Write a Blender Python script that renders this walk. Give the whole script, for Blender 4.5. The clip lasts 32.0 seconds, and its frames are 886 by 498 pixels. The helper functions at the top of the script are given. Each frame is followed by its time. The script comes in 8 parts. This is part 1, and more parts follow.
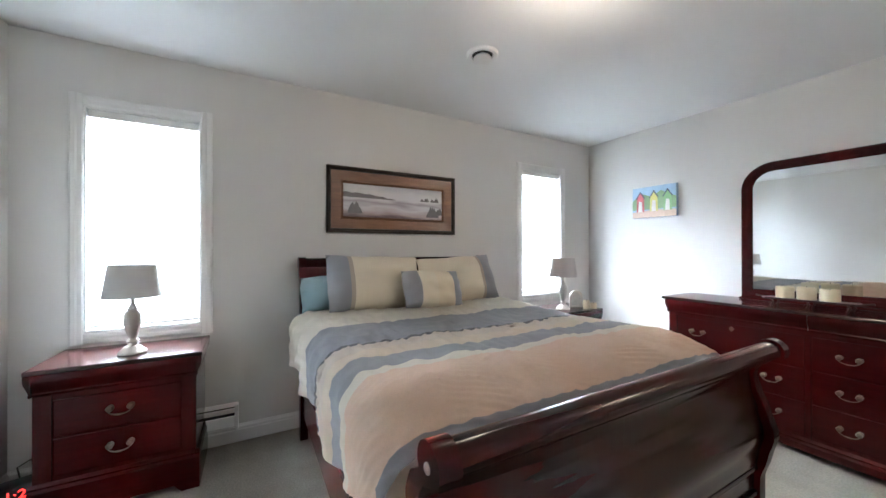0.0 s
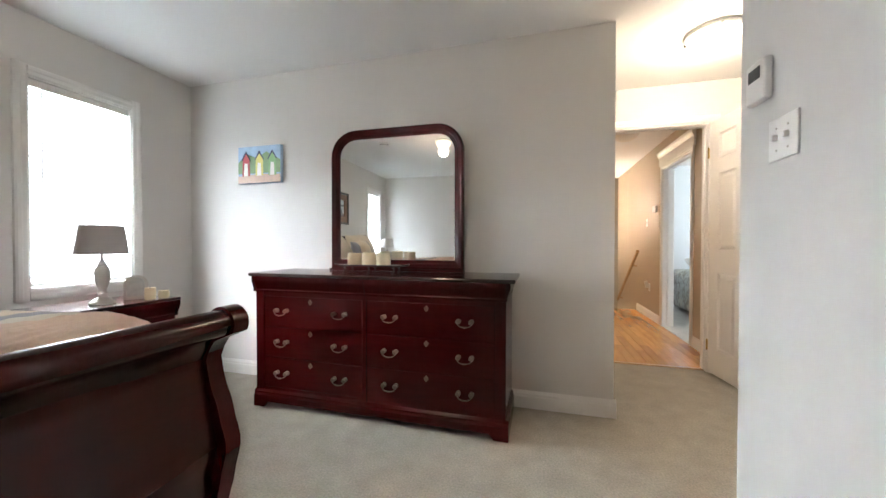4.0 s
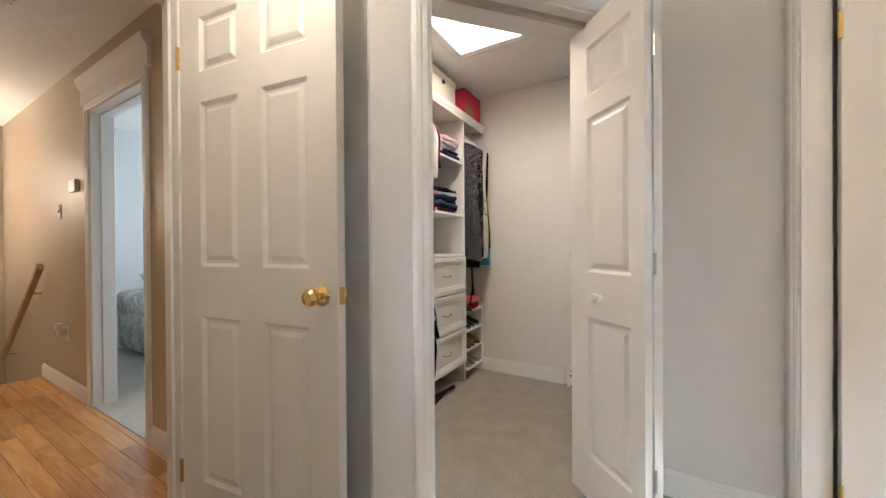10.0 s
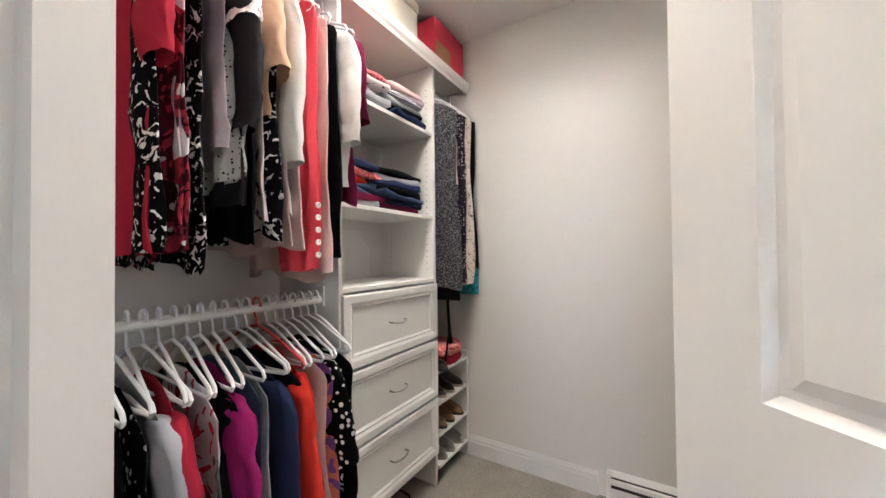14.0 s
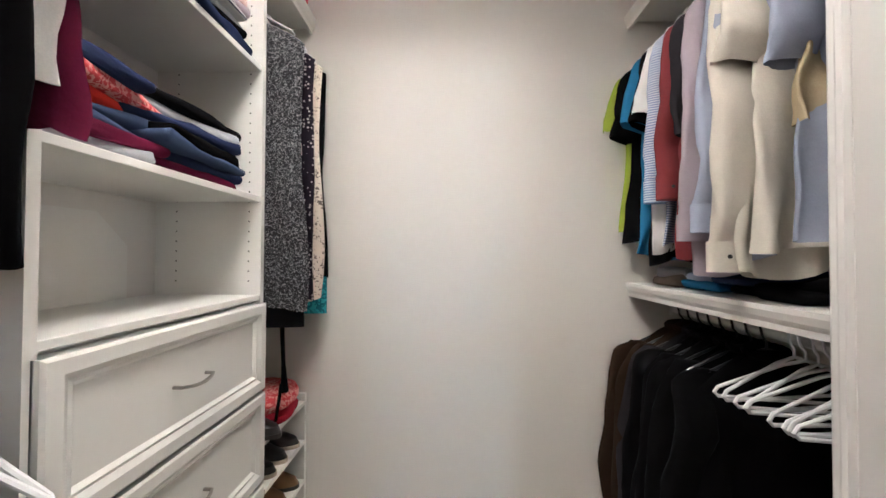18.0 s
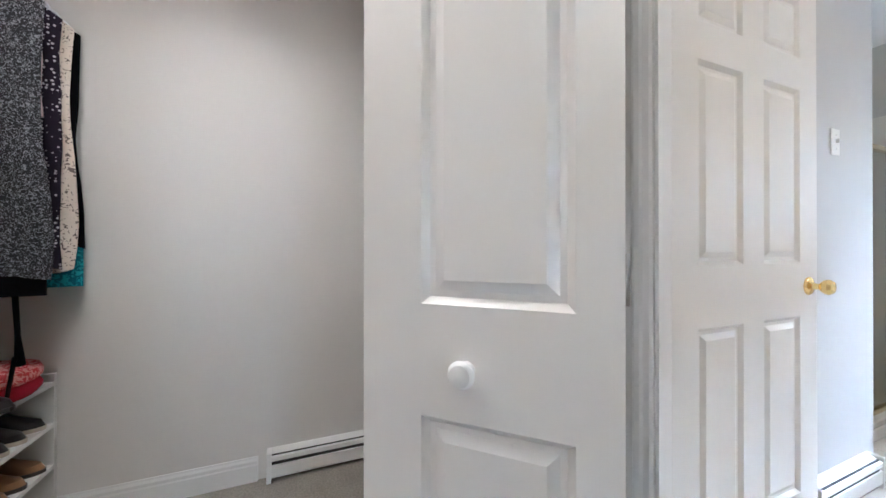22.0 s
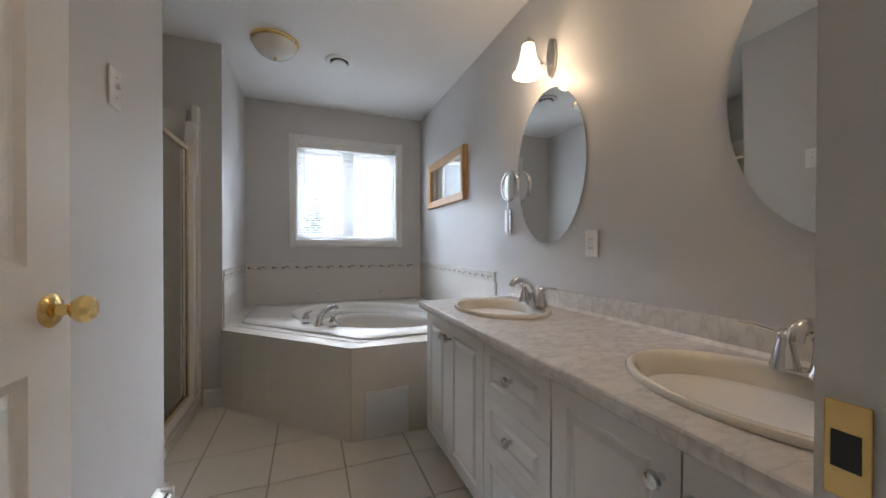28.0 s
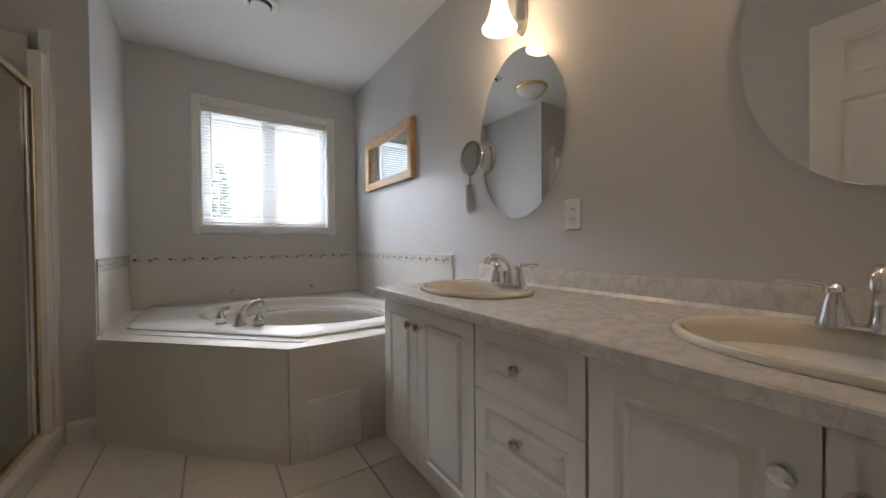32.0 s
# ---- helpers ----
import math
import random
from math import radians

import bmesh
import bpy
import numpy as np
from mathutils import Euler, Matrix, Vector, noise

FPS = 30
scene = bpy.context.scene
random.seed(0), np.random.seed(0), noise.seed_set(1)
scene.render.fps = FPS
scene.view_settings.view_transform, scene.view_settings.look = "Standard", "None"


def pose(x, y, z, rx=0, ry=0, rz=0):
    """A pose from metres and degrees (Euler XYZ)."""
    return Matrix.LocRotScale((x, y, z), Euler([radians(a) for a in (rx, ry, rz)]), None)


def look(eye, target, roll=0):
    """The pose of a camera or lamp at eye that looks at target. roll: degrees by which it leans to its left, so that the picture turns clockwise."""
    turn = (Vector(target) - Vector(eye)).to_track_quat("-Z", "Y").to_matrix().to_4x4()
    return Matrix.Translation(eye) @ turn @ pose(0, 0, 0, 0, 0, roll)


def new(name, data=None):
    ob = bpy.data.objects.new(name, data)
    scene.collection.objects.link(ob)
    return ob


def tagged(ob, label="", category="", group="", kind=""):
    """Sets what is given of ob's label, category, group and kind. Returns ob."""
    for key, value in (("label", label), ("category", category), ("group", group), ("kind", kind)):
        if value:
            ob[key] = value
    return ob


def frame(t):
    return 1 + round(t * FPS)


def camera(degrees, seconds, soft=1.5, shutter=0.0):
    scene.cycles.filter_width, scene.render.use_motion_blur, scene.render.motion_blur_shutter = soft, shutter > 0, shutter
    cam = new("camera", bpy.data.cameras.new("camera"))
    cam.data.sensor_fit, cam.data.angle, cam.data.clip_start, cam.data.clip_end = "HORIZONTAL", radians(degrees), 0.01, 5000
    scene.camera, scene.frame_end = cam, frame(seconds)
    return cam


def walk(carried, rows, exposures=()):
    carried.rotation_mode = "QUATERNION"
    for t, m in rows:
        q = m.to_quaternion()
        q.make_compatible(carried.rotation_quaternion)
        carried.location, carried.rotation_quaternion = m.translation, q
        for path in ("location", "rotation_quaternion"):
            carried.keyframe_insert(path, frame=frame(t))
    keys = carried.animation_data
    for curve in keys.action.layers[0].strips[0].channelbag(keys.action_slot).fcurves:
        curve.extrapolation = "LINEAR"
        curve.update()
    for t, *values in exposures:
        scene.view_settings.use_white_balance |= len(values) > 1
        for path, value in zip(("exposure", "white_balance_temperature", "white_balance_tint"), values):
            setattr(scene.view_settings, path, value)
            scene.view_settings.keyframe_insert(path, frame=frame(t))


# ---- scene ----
cam = camera(103.7, 32.0)
PATH = [
    (0, (-0.392, -0.392, 1.262), (-2.143, 0.575, 1.267), -0.1),
    (0.5, (-0.409, -0.402, 1.256), (-2.072, 0.71, 1.257), -0.1),
    (1, (-0.429, -0.341, 1.25), (-1.963, 0.942, 1.238), -0.1),
    (1.5, (-0.424, -0.218, 1.214), (-1.794, 1.239, 1.199), -0.1),
    (2, (-0.403, -0.064, 1.178), (-1.584, 1.55, 1.161), -0.0),
    (2.5, (-0.357, 0.13, 1.136), (-1.366, 1.856, 1.12), -0.1),
    (3, (-0.291, 0.322, 1.101), (-1.154, 2.125, 1.086), 0.0),
    (3.5, (-0.205, 0.484, 1.091), (-0.916, 2.354, 1.064), -0.1),
    (5.5, (-0.063, 1.175, 1.019), (-0.031, 3.175, 1.017), 0.4),
    (6, (-0.006, 1.354, 1.033), (0.166, 3.347, 1.023), 0.1),
    (6.5, (0.022, 1.591, 1.061), (0.353, 3.563, 1.058), -0.0),
    (7, (0.078, 1.792, 1.076), (0.602, 3.722, 1.059), -0.1),
    (7.5, (0.136, 1.986, 1.073), (0.893, 3.837, 1.07), -0.1),
    (8, (0.19, 2.125, 1.083), (1.178, 3.864, 1.077), -0.1),
    (8.5, (0.242, 2.242, 1.095), (1.496, 3.8, 1.089), -0.1),
    (9, (0.304, 2.345, 1.095), (1.801, 3.672, 1.088), -0.1),
    (9.5, (0.413, 2.434, 1.101), (2.057, 3.573, 1.092), -0.4),
    (10, (0.564, 2.482, 1.1), (2.291, 3.492, 1.089), -0.4),
    (10.5, (0.734, 2.517, 1.081), (2.516, 3.426, 1.066), -0.5),
    (11, (0.906, 2.56, 1.084), (2.699, 3.446, 1.072), -0.4),
    (11.5, (1.055, 2.603, 1.098), (2.856, 3.473, 1.082), -0.4),
    (12, (1.214, 2.631, 1.119), (3.014, 3.503, 1.102), -0.5),
    (12.5, (1.353, 2.651, 1.131), (3.131, 3.566, 1.114), -0.6),
    (13, (1.48, 2.694, 1.147), (3.216, 3.687, 1.134), -0.6),
    (13.5, (1.553, 2.738, 1.15), (3.256, 3.787, 1.182), -0.6),
    (15.5, (1.808, 3.006, 1.23), (3.522, 4.036, 1.253), -0.1),
    (16, (1.856, 3.045, 1.215), (3.679, 3.867, 1.236), -0.1),
    (16.5, (1.899, 3.084, 1.205), (3.807, 3.684, 1.232), 0.1),
    (17, (1.944, 3.1, 1.197), (3.899, 3.52, 1.22), 0.4),
    (17.5, (1.975, 3.123, 1.193), (3.96, 3.365, 1.216), 0.4),
    (18, (1.994, 3.156, 1.177), (3.993, 3.204, 1.21), 0.2),
    (18.5, (2.024, 3.18, 1.159), (4.016, 3.007, 1.208), 0.3),
    (19, (2.05, 3.183, 1.184), (4.009, 2.78, 1.186), 1.0),
    (19.5, (2.017, 3.141, 1.156), (3.937, 2.58, 1.187), 0.5),
    (20, (1.975, 3.021, 1.129), (3.895, 2.462, 1.189), 0.1),
    (20.5, (1.908, 3.030, 1.124), (3.800, 2.377, 1.172), 0.3),
    (21, (1.828, 3.004, 1.111), (3.689, 2.273, 1.146), 0.4),
    (21.5, (1.742, 2.946, 1.086), (3.596, 2.196, 1.128), 0.3),
    (22, (1.6, 2.893, 1.08), (3.444, 2.119, 1.086), 0.0),
    (22.5, (1.484, 2.815, 1.068), (3.296, 1.967, 1.071), 0.1),
    (23, (1.409, 2.742, 1.045), (3.164, 1.784, 1.047), 0.1),
    (23.5, (1.424, 2.661, 1.033), (3.064, 1.516, 1.028), 0.2),
    (24, (1.495, 2.596, 1.027), (2.92, 1.193, 1.023), 0.3),
    (24.5, (1.581, 2.55, 1.028), (2.692, 0.888, 1.031), 0.1),
    (25, (1.637, 2.501, 1.026), (2.473, 0.684, 1.025), 0.3),
    (25.5, (1.683, 2.428, 1.022), (2.276, 0.518, 1.018), 0.2),
    (26, (1.72, 2.371, 1.044), (2.018, 0.394, 1.036), 0.3),
    (26.5, (1.751, 2.301, 1.058), (1.722, 0.301, 1.048), 0.2),
    (28.5, (1.813, 2.001, 1.073), (0.93, 0.207, 1.058), 0.1),
    (29, (1.838, 1.946, 1.07), (0.801, 0.236, 1.053), 0.1),
    (29.5, (1.84, 1.911, 1.057), (0.657, 0.298, 1.038), 0.1),
    (30, (1.853, 1.893, 1.042), (0.571, 0.358, 1.022), 0.1),
    (30.5, (1.866, 1.856, 1.018), (0.554, 0.346, 0.994), -0.0),
    (31, (1.866, 1.805, 1.001), (0.547, 0.302, 0.973), -0.1),
    (31.5, (1.855, 1.774, 0.984), (0.567, 0.244, 0.952), -0.3),
    (32, (1.857, 1.762, 0.975), (0.743, 0.102, 0.943), -0.5),
]
# (seconds, stops, white point in kelvin, tint)
EXPOSURES = [(0, 0.55, 6050, 14), (2, 0.55, 6250, 15), (3, 0.3, 6450, 15), (5, 0.65, 6600, 15), (6, 0.9, 6650, 15), (7, 0.8, 6700, 15), (8, 0.35, 6700, 15), (9, 0.05, 6650, 14), (10, -0.2, 6350, 14), (11, -0.25, 6200, 14), (12, -0.05, 5950, 13), (13, 0.0, 5850, 13),
             (16, 0.35, 5800, 12), (17, 0.15, 5750, 12), (19, 0.2, 5700, 12), (20, 0.0, 5500, 12), (21, -0.1, 5250, 12), (22, -0.2, 5350, 12), (23, -0.4, 5400, 13), (24, -0.6, 5500, 13), (25, -1.0, 5800, 14), (26, -1.15, 6000, 15), (28.5, -1.65, 6300, 16), (30, -1.66, 6450, 16), (32, -1.8, 6700, 17)]
walk(cam, [(t, look(eye, target, roll)) for t, eye, target, roll in PATH], EXPOSURES)


# ---- world and light ----
world = bpy.data.worlds.new("overcast_sky")
scene.world = world
world.use_nodes = True
wn, wl = world.node_tree.nodes, world.node_tree.links
sky = wn.new("ShaderNodeTexSky")
sky.sky_type = "NISHITA"
sky.sun_disc = False
sky.sun_elevation, sky.sun_rotation = radians(40), radians(200)
sky.dust_density = 4.0
wl.new(sky.outputs[0], wn["Background"].inputs[0])
wn["Background"].inputs[1].default_value = 0.12

sun = new("sun", bpy.data.lights.new("sun", "SUN"))
sun.data.energy, sun.data.angle, sun.data.color = 0.8, radians(20), (1.0, 0.97, 0.92)
sun.matrix_world = look((-6, -10, 9), (0, 0, 0))


def area(name, place, target, w, h, watts, color):
    lamp = new(name, bpy.data.lights.new(name, "AREA"))
    lamp.data.shape, lamp.data.size, lamp.data.size_y = "RECTANGLE", w, h
    lamp.data.energy, lamp.data.color = watts, color
    lamp.matrix_world = look(place, target)
    return lamp


def bulb(name, place, watts, color, radius=0.05):
    lamp = new(name, bpy.data.lights.new(name, "POINT"))
    lamp.data.energy, lamp.data.color, lamp.data.shadow_soft_size = watts, color, radius
    lamp.location = place
    return lamp


DAY = (0.82, 0.94, 1.0)
WARM = (1.0, 0.84, 0.64)
# overcast daylight outside the windows
area("window_daylight", (-4.6, 0.90, 1.6), (0, 0.90, 1.6), 6.6, 4.2, 25500, DAY)
area("bath_window_daylight", (1.4, -6.4, 6.5), (1.4, 0, 3.6), 9.0, 5.6, 82000, (0.80, 0.91, 1.0))
# warm ceiling lamps
bulb("vestibule_bulb", (0.93, 3.29, 2.29), 21, WARM, 0.06)
bulb("pendant_bulb", (0.70, 7.75, 1.74), 60, WARM, 0.05)
bulb("sconce_bulb", (0.80, 0.64, 1.93), 9.5, (1.0, 0.74, 0.46), 0.03)
bulb("sconce_bulb", (0.80, 1.72, 1.93), 9.5, (1.0, 0.74, 0.46), 0.03)
# added daylight fill for the room across the hall, whose window is unseen
area("far_window_daylight", (4.22, 6.0, 1.5), (1.5, 5.6, 1.2), 1.2, 1.2, 60, DAY)
bulb("bedroom_bulb", (-1.29, 0.80, 2.29), 8, WARM, 0.06)
# added warm fill inside the closed ceiling well; its source is unseen
area("light_well_sky", (2.425, 3.30, 2.63), (2.425, 3.301, 0), 0.50, 0.50, 31, (1.0, 0.88, 0.72))


# ---- helpers for shapes ----
def finish(name, bm, mat, smooth=False):
    bmesh.ops.recalc_face_normals(bm, faces=bm.faces)
    me = bpy.data.meshes.new(name)
    bm.to_mesh(me)
    bm.free()
    for m in (mat if isinstance(mat, (list, tuple)) else [mat]):
        me.materials.append(m)
    if smooth:
        me.polygons.foreach_set("use_smooth", [True] * len(me.polygons))
        if smooth != "soft":
            me.set_sharp_from_angle(angle=radians(38))
    return me


def part(name, bm, mat, parent, label="", smooth=False):
    ob = new(name, finish(name, bm, mat, smooth))
    ob.parent = parent
    if label:
        tagged(ob, label)
    return ob


def thing(name, label, category, at=(0, 0, 0), turn=0.0, group="", kind=""):
    ob = new(name)
    ob.matrix_world = pose(*at, 0, 0, turn)
    return tagged(ob, label, category, group, kind)


def solid(name, bm, mat, label, category, group="", kind="", smooth=False):
    return tagged(new(name, finish(name, bm, mat, smooth)), label, category, group, kind)


def box(bm, x0, y0, z0, x1, y1, z1, r=0.0, seg=2):
    lo, hi = [min(a, b) for a, b in ((x0, x1), (y0, y1), (z0, z1))], [max(a, b) for a, b in ((x0, x1), (y0, y1), (z0, z1))]
    vs = [bm.verts.new((hi[0] if i & 1 else lo[0], hi[1] if i & 2 else lo[1], hi[2] if i & 4 else lo[2])) for i in range(8)]
    fs = [bm.faces.new([vs[i] for i in q]) for q in ((0, 2, 3, 1), (4, 5, 7, 6), (0, 1, 5, 4), (2, 6, 7, 3), (0, 4, 6, 2), (1, 3, 7, 5))]
    if r:
        es = {e for f in fs for e in f.edges}
        bmesh.ops.bevel(bm, geom=list(es), offset=r, segments=seg, affect="EDGES", profile=0.5)
    return bm


def B(*a, **k):
    return box(bmesh.new(), *a, **k)


def lathe(bm, rings, n=24, at=(0, 0, 0), m=None):
    """A turned shape about z: rings of (radius, height), closed at its ends."""
    m = m or Matrix.Translation(at)
    loops = [[bm.verts.new(m @ Vector((r * math.cos(2 * math.pi * k / n), r * math.sin(2 * math.pi * k / n), z))) for k in range(n)] for r, z in rings]
    for a, b in zip(loops, loops[1:]):
        for k in range(n):
            bm.faces.new((a[k], a[(k + 1) % n], b[(k + 1) % n], b[k]))
    bm.faces.new(loops[0][::-1])
    bm.faces.new(loops[-1])
    return bm


def tube(bm, pts, r, n=8, closed=False):
    """A round bar along points."""
    pts = [Vector(p) for p in pts]
    loops, ref = [], None
    for i, p in enumerate(pts):
        d = (pts[(i + 1) % len(pts)] - pts[i - 1]) if closed or 0 < i < len(pts) - 1 else (pts[1] - pts[0] if i == 0 else pts[-1] - pts[-2])
        d.normalize()
        if ref is None:
            ref = Vector((0, 0, 1)) if abs(d.z) < 0.9 else Vector((1, 0, 0))
        u = d.cross(ref).normalized()
        w = d.cross(u)
        ref = -w if ref.dot(-w) > 0 else w
        rr = r[i] if isinstance(r, (list, tuple)) else r
        loops.append([bm.verts.new(p + rr * (math.cos(2 * math.pi * k / n) * u + math.sin(2 * math.pi * k / n) * ref)) for k in range(n)])
    for a, b in (list(zip(loops, loops[1:])) + ([(loops[-1], loops[0])] if closed else [])):
        for k in range(n):
            bm.faces.new((a[k], a[(k + 1) % n], b[(k + 1) % n], b[k]))
    if not closed:
        bm.faces.new(loops[0][::-1])
        bm.faces.new(loops[-1])
    return bm


def extrude_profile(bm, profile, p0, p1, out, up=(0, 0, 1)):
    """Sweeps a profile of (out, up) pairs from p0 to p1; closed at both ends."""
    p0, p1, out, up = Vector(p0), Vector(p1), Vector(out).normalized(), Vector(up).normalized()
    a = [bm.verts.new(p0 + out * u + up * v) for u, v in profile]
    b = [bm.verts.new(p1 + out * u + up * v) for u, v in profile]
    n = len(profile)
    for k in range(n):
        bm.faces.new((a[k], a[(k + 1) % n], b[(k + 1) % n], b[k]))
    bm.faces.new(a[::-1])
    bm.faces.new(b)
    return bm


def prism(bm, outline, z0, z1, m=None):
    """A flat outline of (x, y) raised from z0 to z1, placed by m."""
    m = m or Matrix.Identity(4)
    a = [bm.verts.new(m @ Vector((x, y, z0))) for x, y in outline]
    b = [bm.verts.new(m @ Vector((x, y, z1))) for x, y in outline]
    n = len(outline)
    for k in range(n):
        bm.faces.new((a[k], a[(k + 1) % n], b[(k + 1) % n], b[k]))
    bm.faces.new(a[::-1])
    bm.faces.new(b)
    return bm


def ellipse(a, b, n=48, cx=0.0, cy=0.0):
    return [(cx + a * math.cos(2 * math.pi * k / n), cy + b * math.sin(2 * math.pi * k / n)) for k in range(n)]


# ---- materials ----
def mat(name, color, rough=0.5, metal=0.0, var=0.06, scale=3.0, grain=0.0, gscale=60.0, bump=0.0, bscale=200.0, coat=0.0, spec=0.5):
    """A painted or plain surface: colour with broad and fine variation, and fine relief."""
    m = bpy.data.materials.new(name)
    m.use_nodes = True
    n, l = m.node_tree.nodes, m.node_tree.links
    p = n["Principled BSDF"]
    p.inputs["Roughness"].default_value, p.inputs["Metallic"].default_value = rough, metal
    p.inputs["Coat Weight"].default_value = coat
    p.inputs["Coat Roughness"].default_value = 0.12
    p.inputs["Specular IOR Level"].default_value = spec
    tc = n.new("ShaderNodeTexCoord")
    big = n.new("ShaderNodeTexNoise")
    big.inputs["Scale"].default_value, big.inputs["Detail"].default_value = scale, 4
    l.new(tc.outputs["Object"], big.inputs["Vector"])
    fine = n.new("ShaderNodeTexNoise")
    fine.inputs["Scale"].default_value, fine.inputs["Detail"].default_value = gscale, 3
    l.new(tc.outputs["Object"], fine.inputs["Vector"])
    a = n.new("ShaderNodeMapRange")
    a.inputs["To Min"].default_value, a.inputs["To Max"].default_value = 1 - var, 1 + var
    l.new(big.outputs["Fac"], a.inputs["Value"])
    b = n.new("ShaderNodeMapRange")
    b.inputs["To Min"].default_value, b.inputs["To Max"].default_value = 1 - grain, 1 + grain
    l.new(fine.outputs["Fac"], b.inputs["Value"])
    k = n.new("ShaderNodeMath")
    k.operation = "MULTIPLY"
    l.new(a.outputs[0], k.inputs[0])
    l.new(b.outputs[0], k.inputs[1])
    mix = n.new("ShaderNodeVectorMath")
    mix.operation = "SCALE"
    mix.inputs[0].default_value = color[:3]
    l.new(k.outputs[0], mix.inputs["Scale"])
    l.new(mix.outputs[0], p.inputs["Base Color"])
    if bump:
        t = n.new("ShaderNodeTexNoise")
        t.inputs["Scale"].default_value, t.inputs["Detail"].default_value = bscale, 4
        l.new(tc.outputs["Object"], t.inputs["Vector"])
        bp = n.new("ShaderNodeBump")
        bp.inputs["Strength"].default_value, bp.inputs["Distance"].default_value = bump, 0.004
        l.new(t.outputs["Fac"], bp.inputs["Height"])
        l.new(bp.outputs[0], p.inputs["Normal"])
    return m


def nodes_of(m):
    return m.node_tree.nodes, m.node_tree.links, m.node_tree.nodes["Principled BSDF"]


def ramp(n, stops, mode="LINEAR"):
    r = n.new("ShaderNodeValToRGB")
    r.color_ramp.interpolation = mode
    while len(r.color_ramp.elements) < len(stops):
        r.color_ramp.elements.new(0.5)
    for e, (at, c) in zip(r.color_ramp.elements, stops):
        e.position, e.color = at, (*c[:3], 1)
    return r


def wood(name, dark, light, rough=0.25, along="Y", coat=0.6, scale=1.0, random_tone=0.0, relief=0.05):
    m = bpy.data.materials.new(name)
    m.use_nodes = True
    n, l, p = nodes_of(m)
    tc = n.new("ShaderNodeTexCoord")
    mp = n.new("ShaderNodeMapping")
    s = {"X": (1.2, 14, 14), "Y": (14, 1.2, 14), "Z": (14, 14, 1.2)}[along]
    mp.inputs["Scale"].default_value = [v * scale for v in s]
    l.new(tc.outputs["Object"], mp.inputs["Vector"])
    oi = n.new("ShaderNodeObjectInfo")
    if random_tone:
        sh = n.new("ShaderNodeVectorMath")
        sh.operation = "MULTIPLY"
        sh.inputs[1].default_value = (31, 17, 5)
        l.new(oi.outputs["Random"], sh.inputs[0])
        l.new(sh.outputs[0], mp.inputs["Location"])
    ns = n.new("ShaderNodeTexNoise")
    ns.inputs["Scale"].default_value, ns.inputs["Detail"].default_value, ns.inputs["Distortion"].default_value = 2.2, 7, 1.2
    l.new(mp.outputs[0], ns.inputs["Vector"])
    r = ramp(n, [(0.3, dark), (0.72, light)])
    l.new(ns.outputs["Fac"], r.inputs[0])
    if random_tone:
        mr = n.new("ShaderNodeMapRange")
        mr.inputs["To Min"].default_value, mr.inputs["To Max"].default_value = 1 - random_tone, 1 + random_tone
        l.new(oi.outputs["Random"], mr.inputs["Value"])
        sc = n.new("ShaderNodeVectorMath")
        sc.operation = "SCALE"
        l.new(r.outputs[0], sc.inputs[0])
        l.new(mr.outputs[0], sc.inputs["Scale"])
        l.new(sc.outputs[0], p.inputs["Base Color"])
    else:
        l.new(r.outputs[0], p.inputs["Base Color"])
    p.inputs["Roughness"].default_value = rough
    p.inputs["Coat Weight"].default_value, p.inputs["Coat Roughness"].default_value = coat, 0.12
    bp = n.new("ShaderNodeBump")
    bp.inputs["Strength"].default_value, bp.inputs["Distance"].default_value = relief, 0.001
    l.new(ns.outputs["Fac"], bp.inputs["Height"])
    l.new(bp.outputs[0], p.inputs["Normal"])
    return m


def glowing(name, color, strength):
    m = bpy.data.materials.new(name)
    m.use_nodes = True
    p = m.node_tree.nodes["Principled BSDF"]
    p.inputs["Base Color"].default_value = (*color, 1)
    p.inputs["Emission Color"].default_value, p.inputs["Emission Strength"].default_value = (*color, 1), strength
    return m


def glassy(name, color=(1, 1, 1), rough=0.0):
    m = bpy.data.materials.new(name)
    m.use_nodes = True
    p = m.node_tree.nodes["Principled BSDF"]
    p.inputs["Base Color"].default_value = (*color, 1)
    p.inputs["Transmission Weight"].default_value, p.inputs["Roughness"].default_value = 1.0, rough
    p.inputs["IOR"].default_value = 1.45
    return m


def mirror_mat(name, color=(0.9, 0.92, 0.92)):
    m = bpy.data.materials.new(name)
    m.use_nodes = True
    p = m.node_tree.nodes["Principled BSDF"]
    p.inputs["Base Color"].default_value, p.inputs["Metallic"].default_value = (*color, 1), 1.0
    p.inputs["Roughness"].default_value = 0.01
    return m


PAINT = mat("greige_wall_paint", (0.69, 0.675, 0.65), 0.55, var=0.02, scale=1.5, bump=0.05, bscale=260)
BATH_PAINT = mat("grey_bath_paint", (0.58, 0.572, 0.56), 0.42, var=0.02, scale=1.5, bump=0.04, bscale=260)
CLOSET_PAINT = mat("pale_closet_paint", (0.75, 0.725, 0.69), 0.55, var=0.02, scale=1.5, bump=0.05, bscale=260)
HALL_PAINT = mat("tan_hall_paint", (0.45, 0.365, 0.27), 0.5, var=0.02, scale=1.5, bump=0.05, bscale=260)
PALE_PAINT = mat("pale_blue_grey_paint", (0.66, 0.68, 0.69), 0.55, var=0.02)
CEIL = mat("white_ceiling_paint", (0.85, 0.845, 0.83), 0.8, var=0.015, scale=2, bump=0.06, bscale=180)
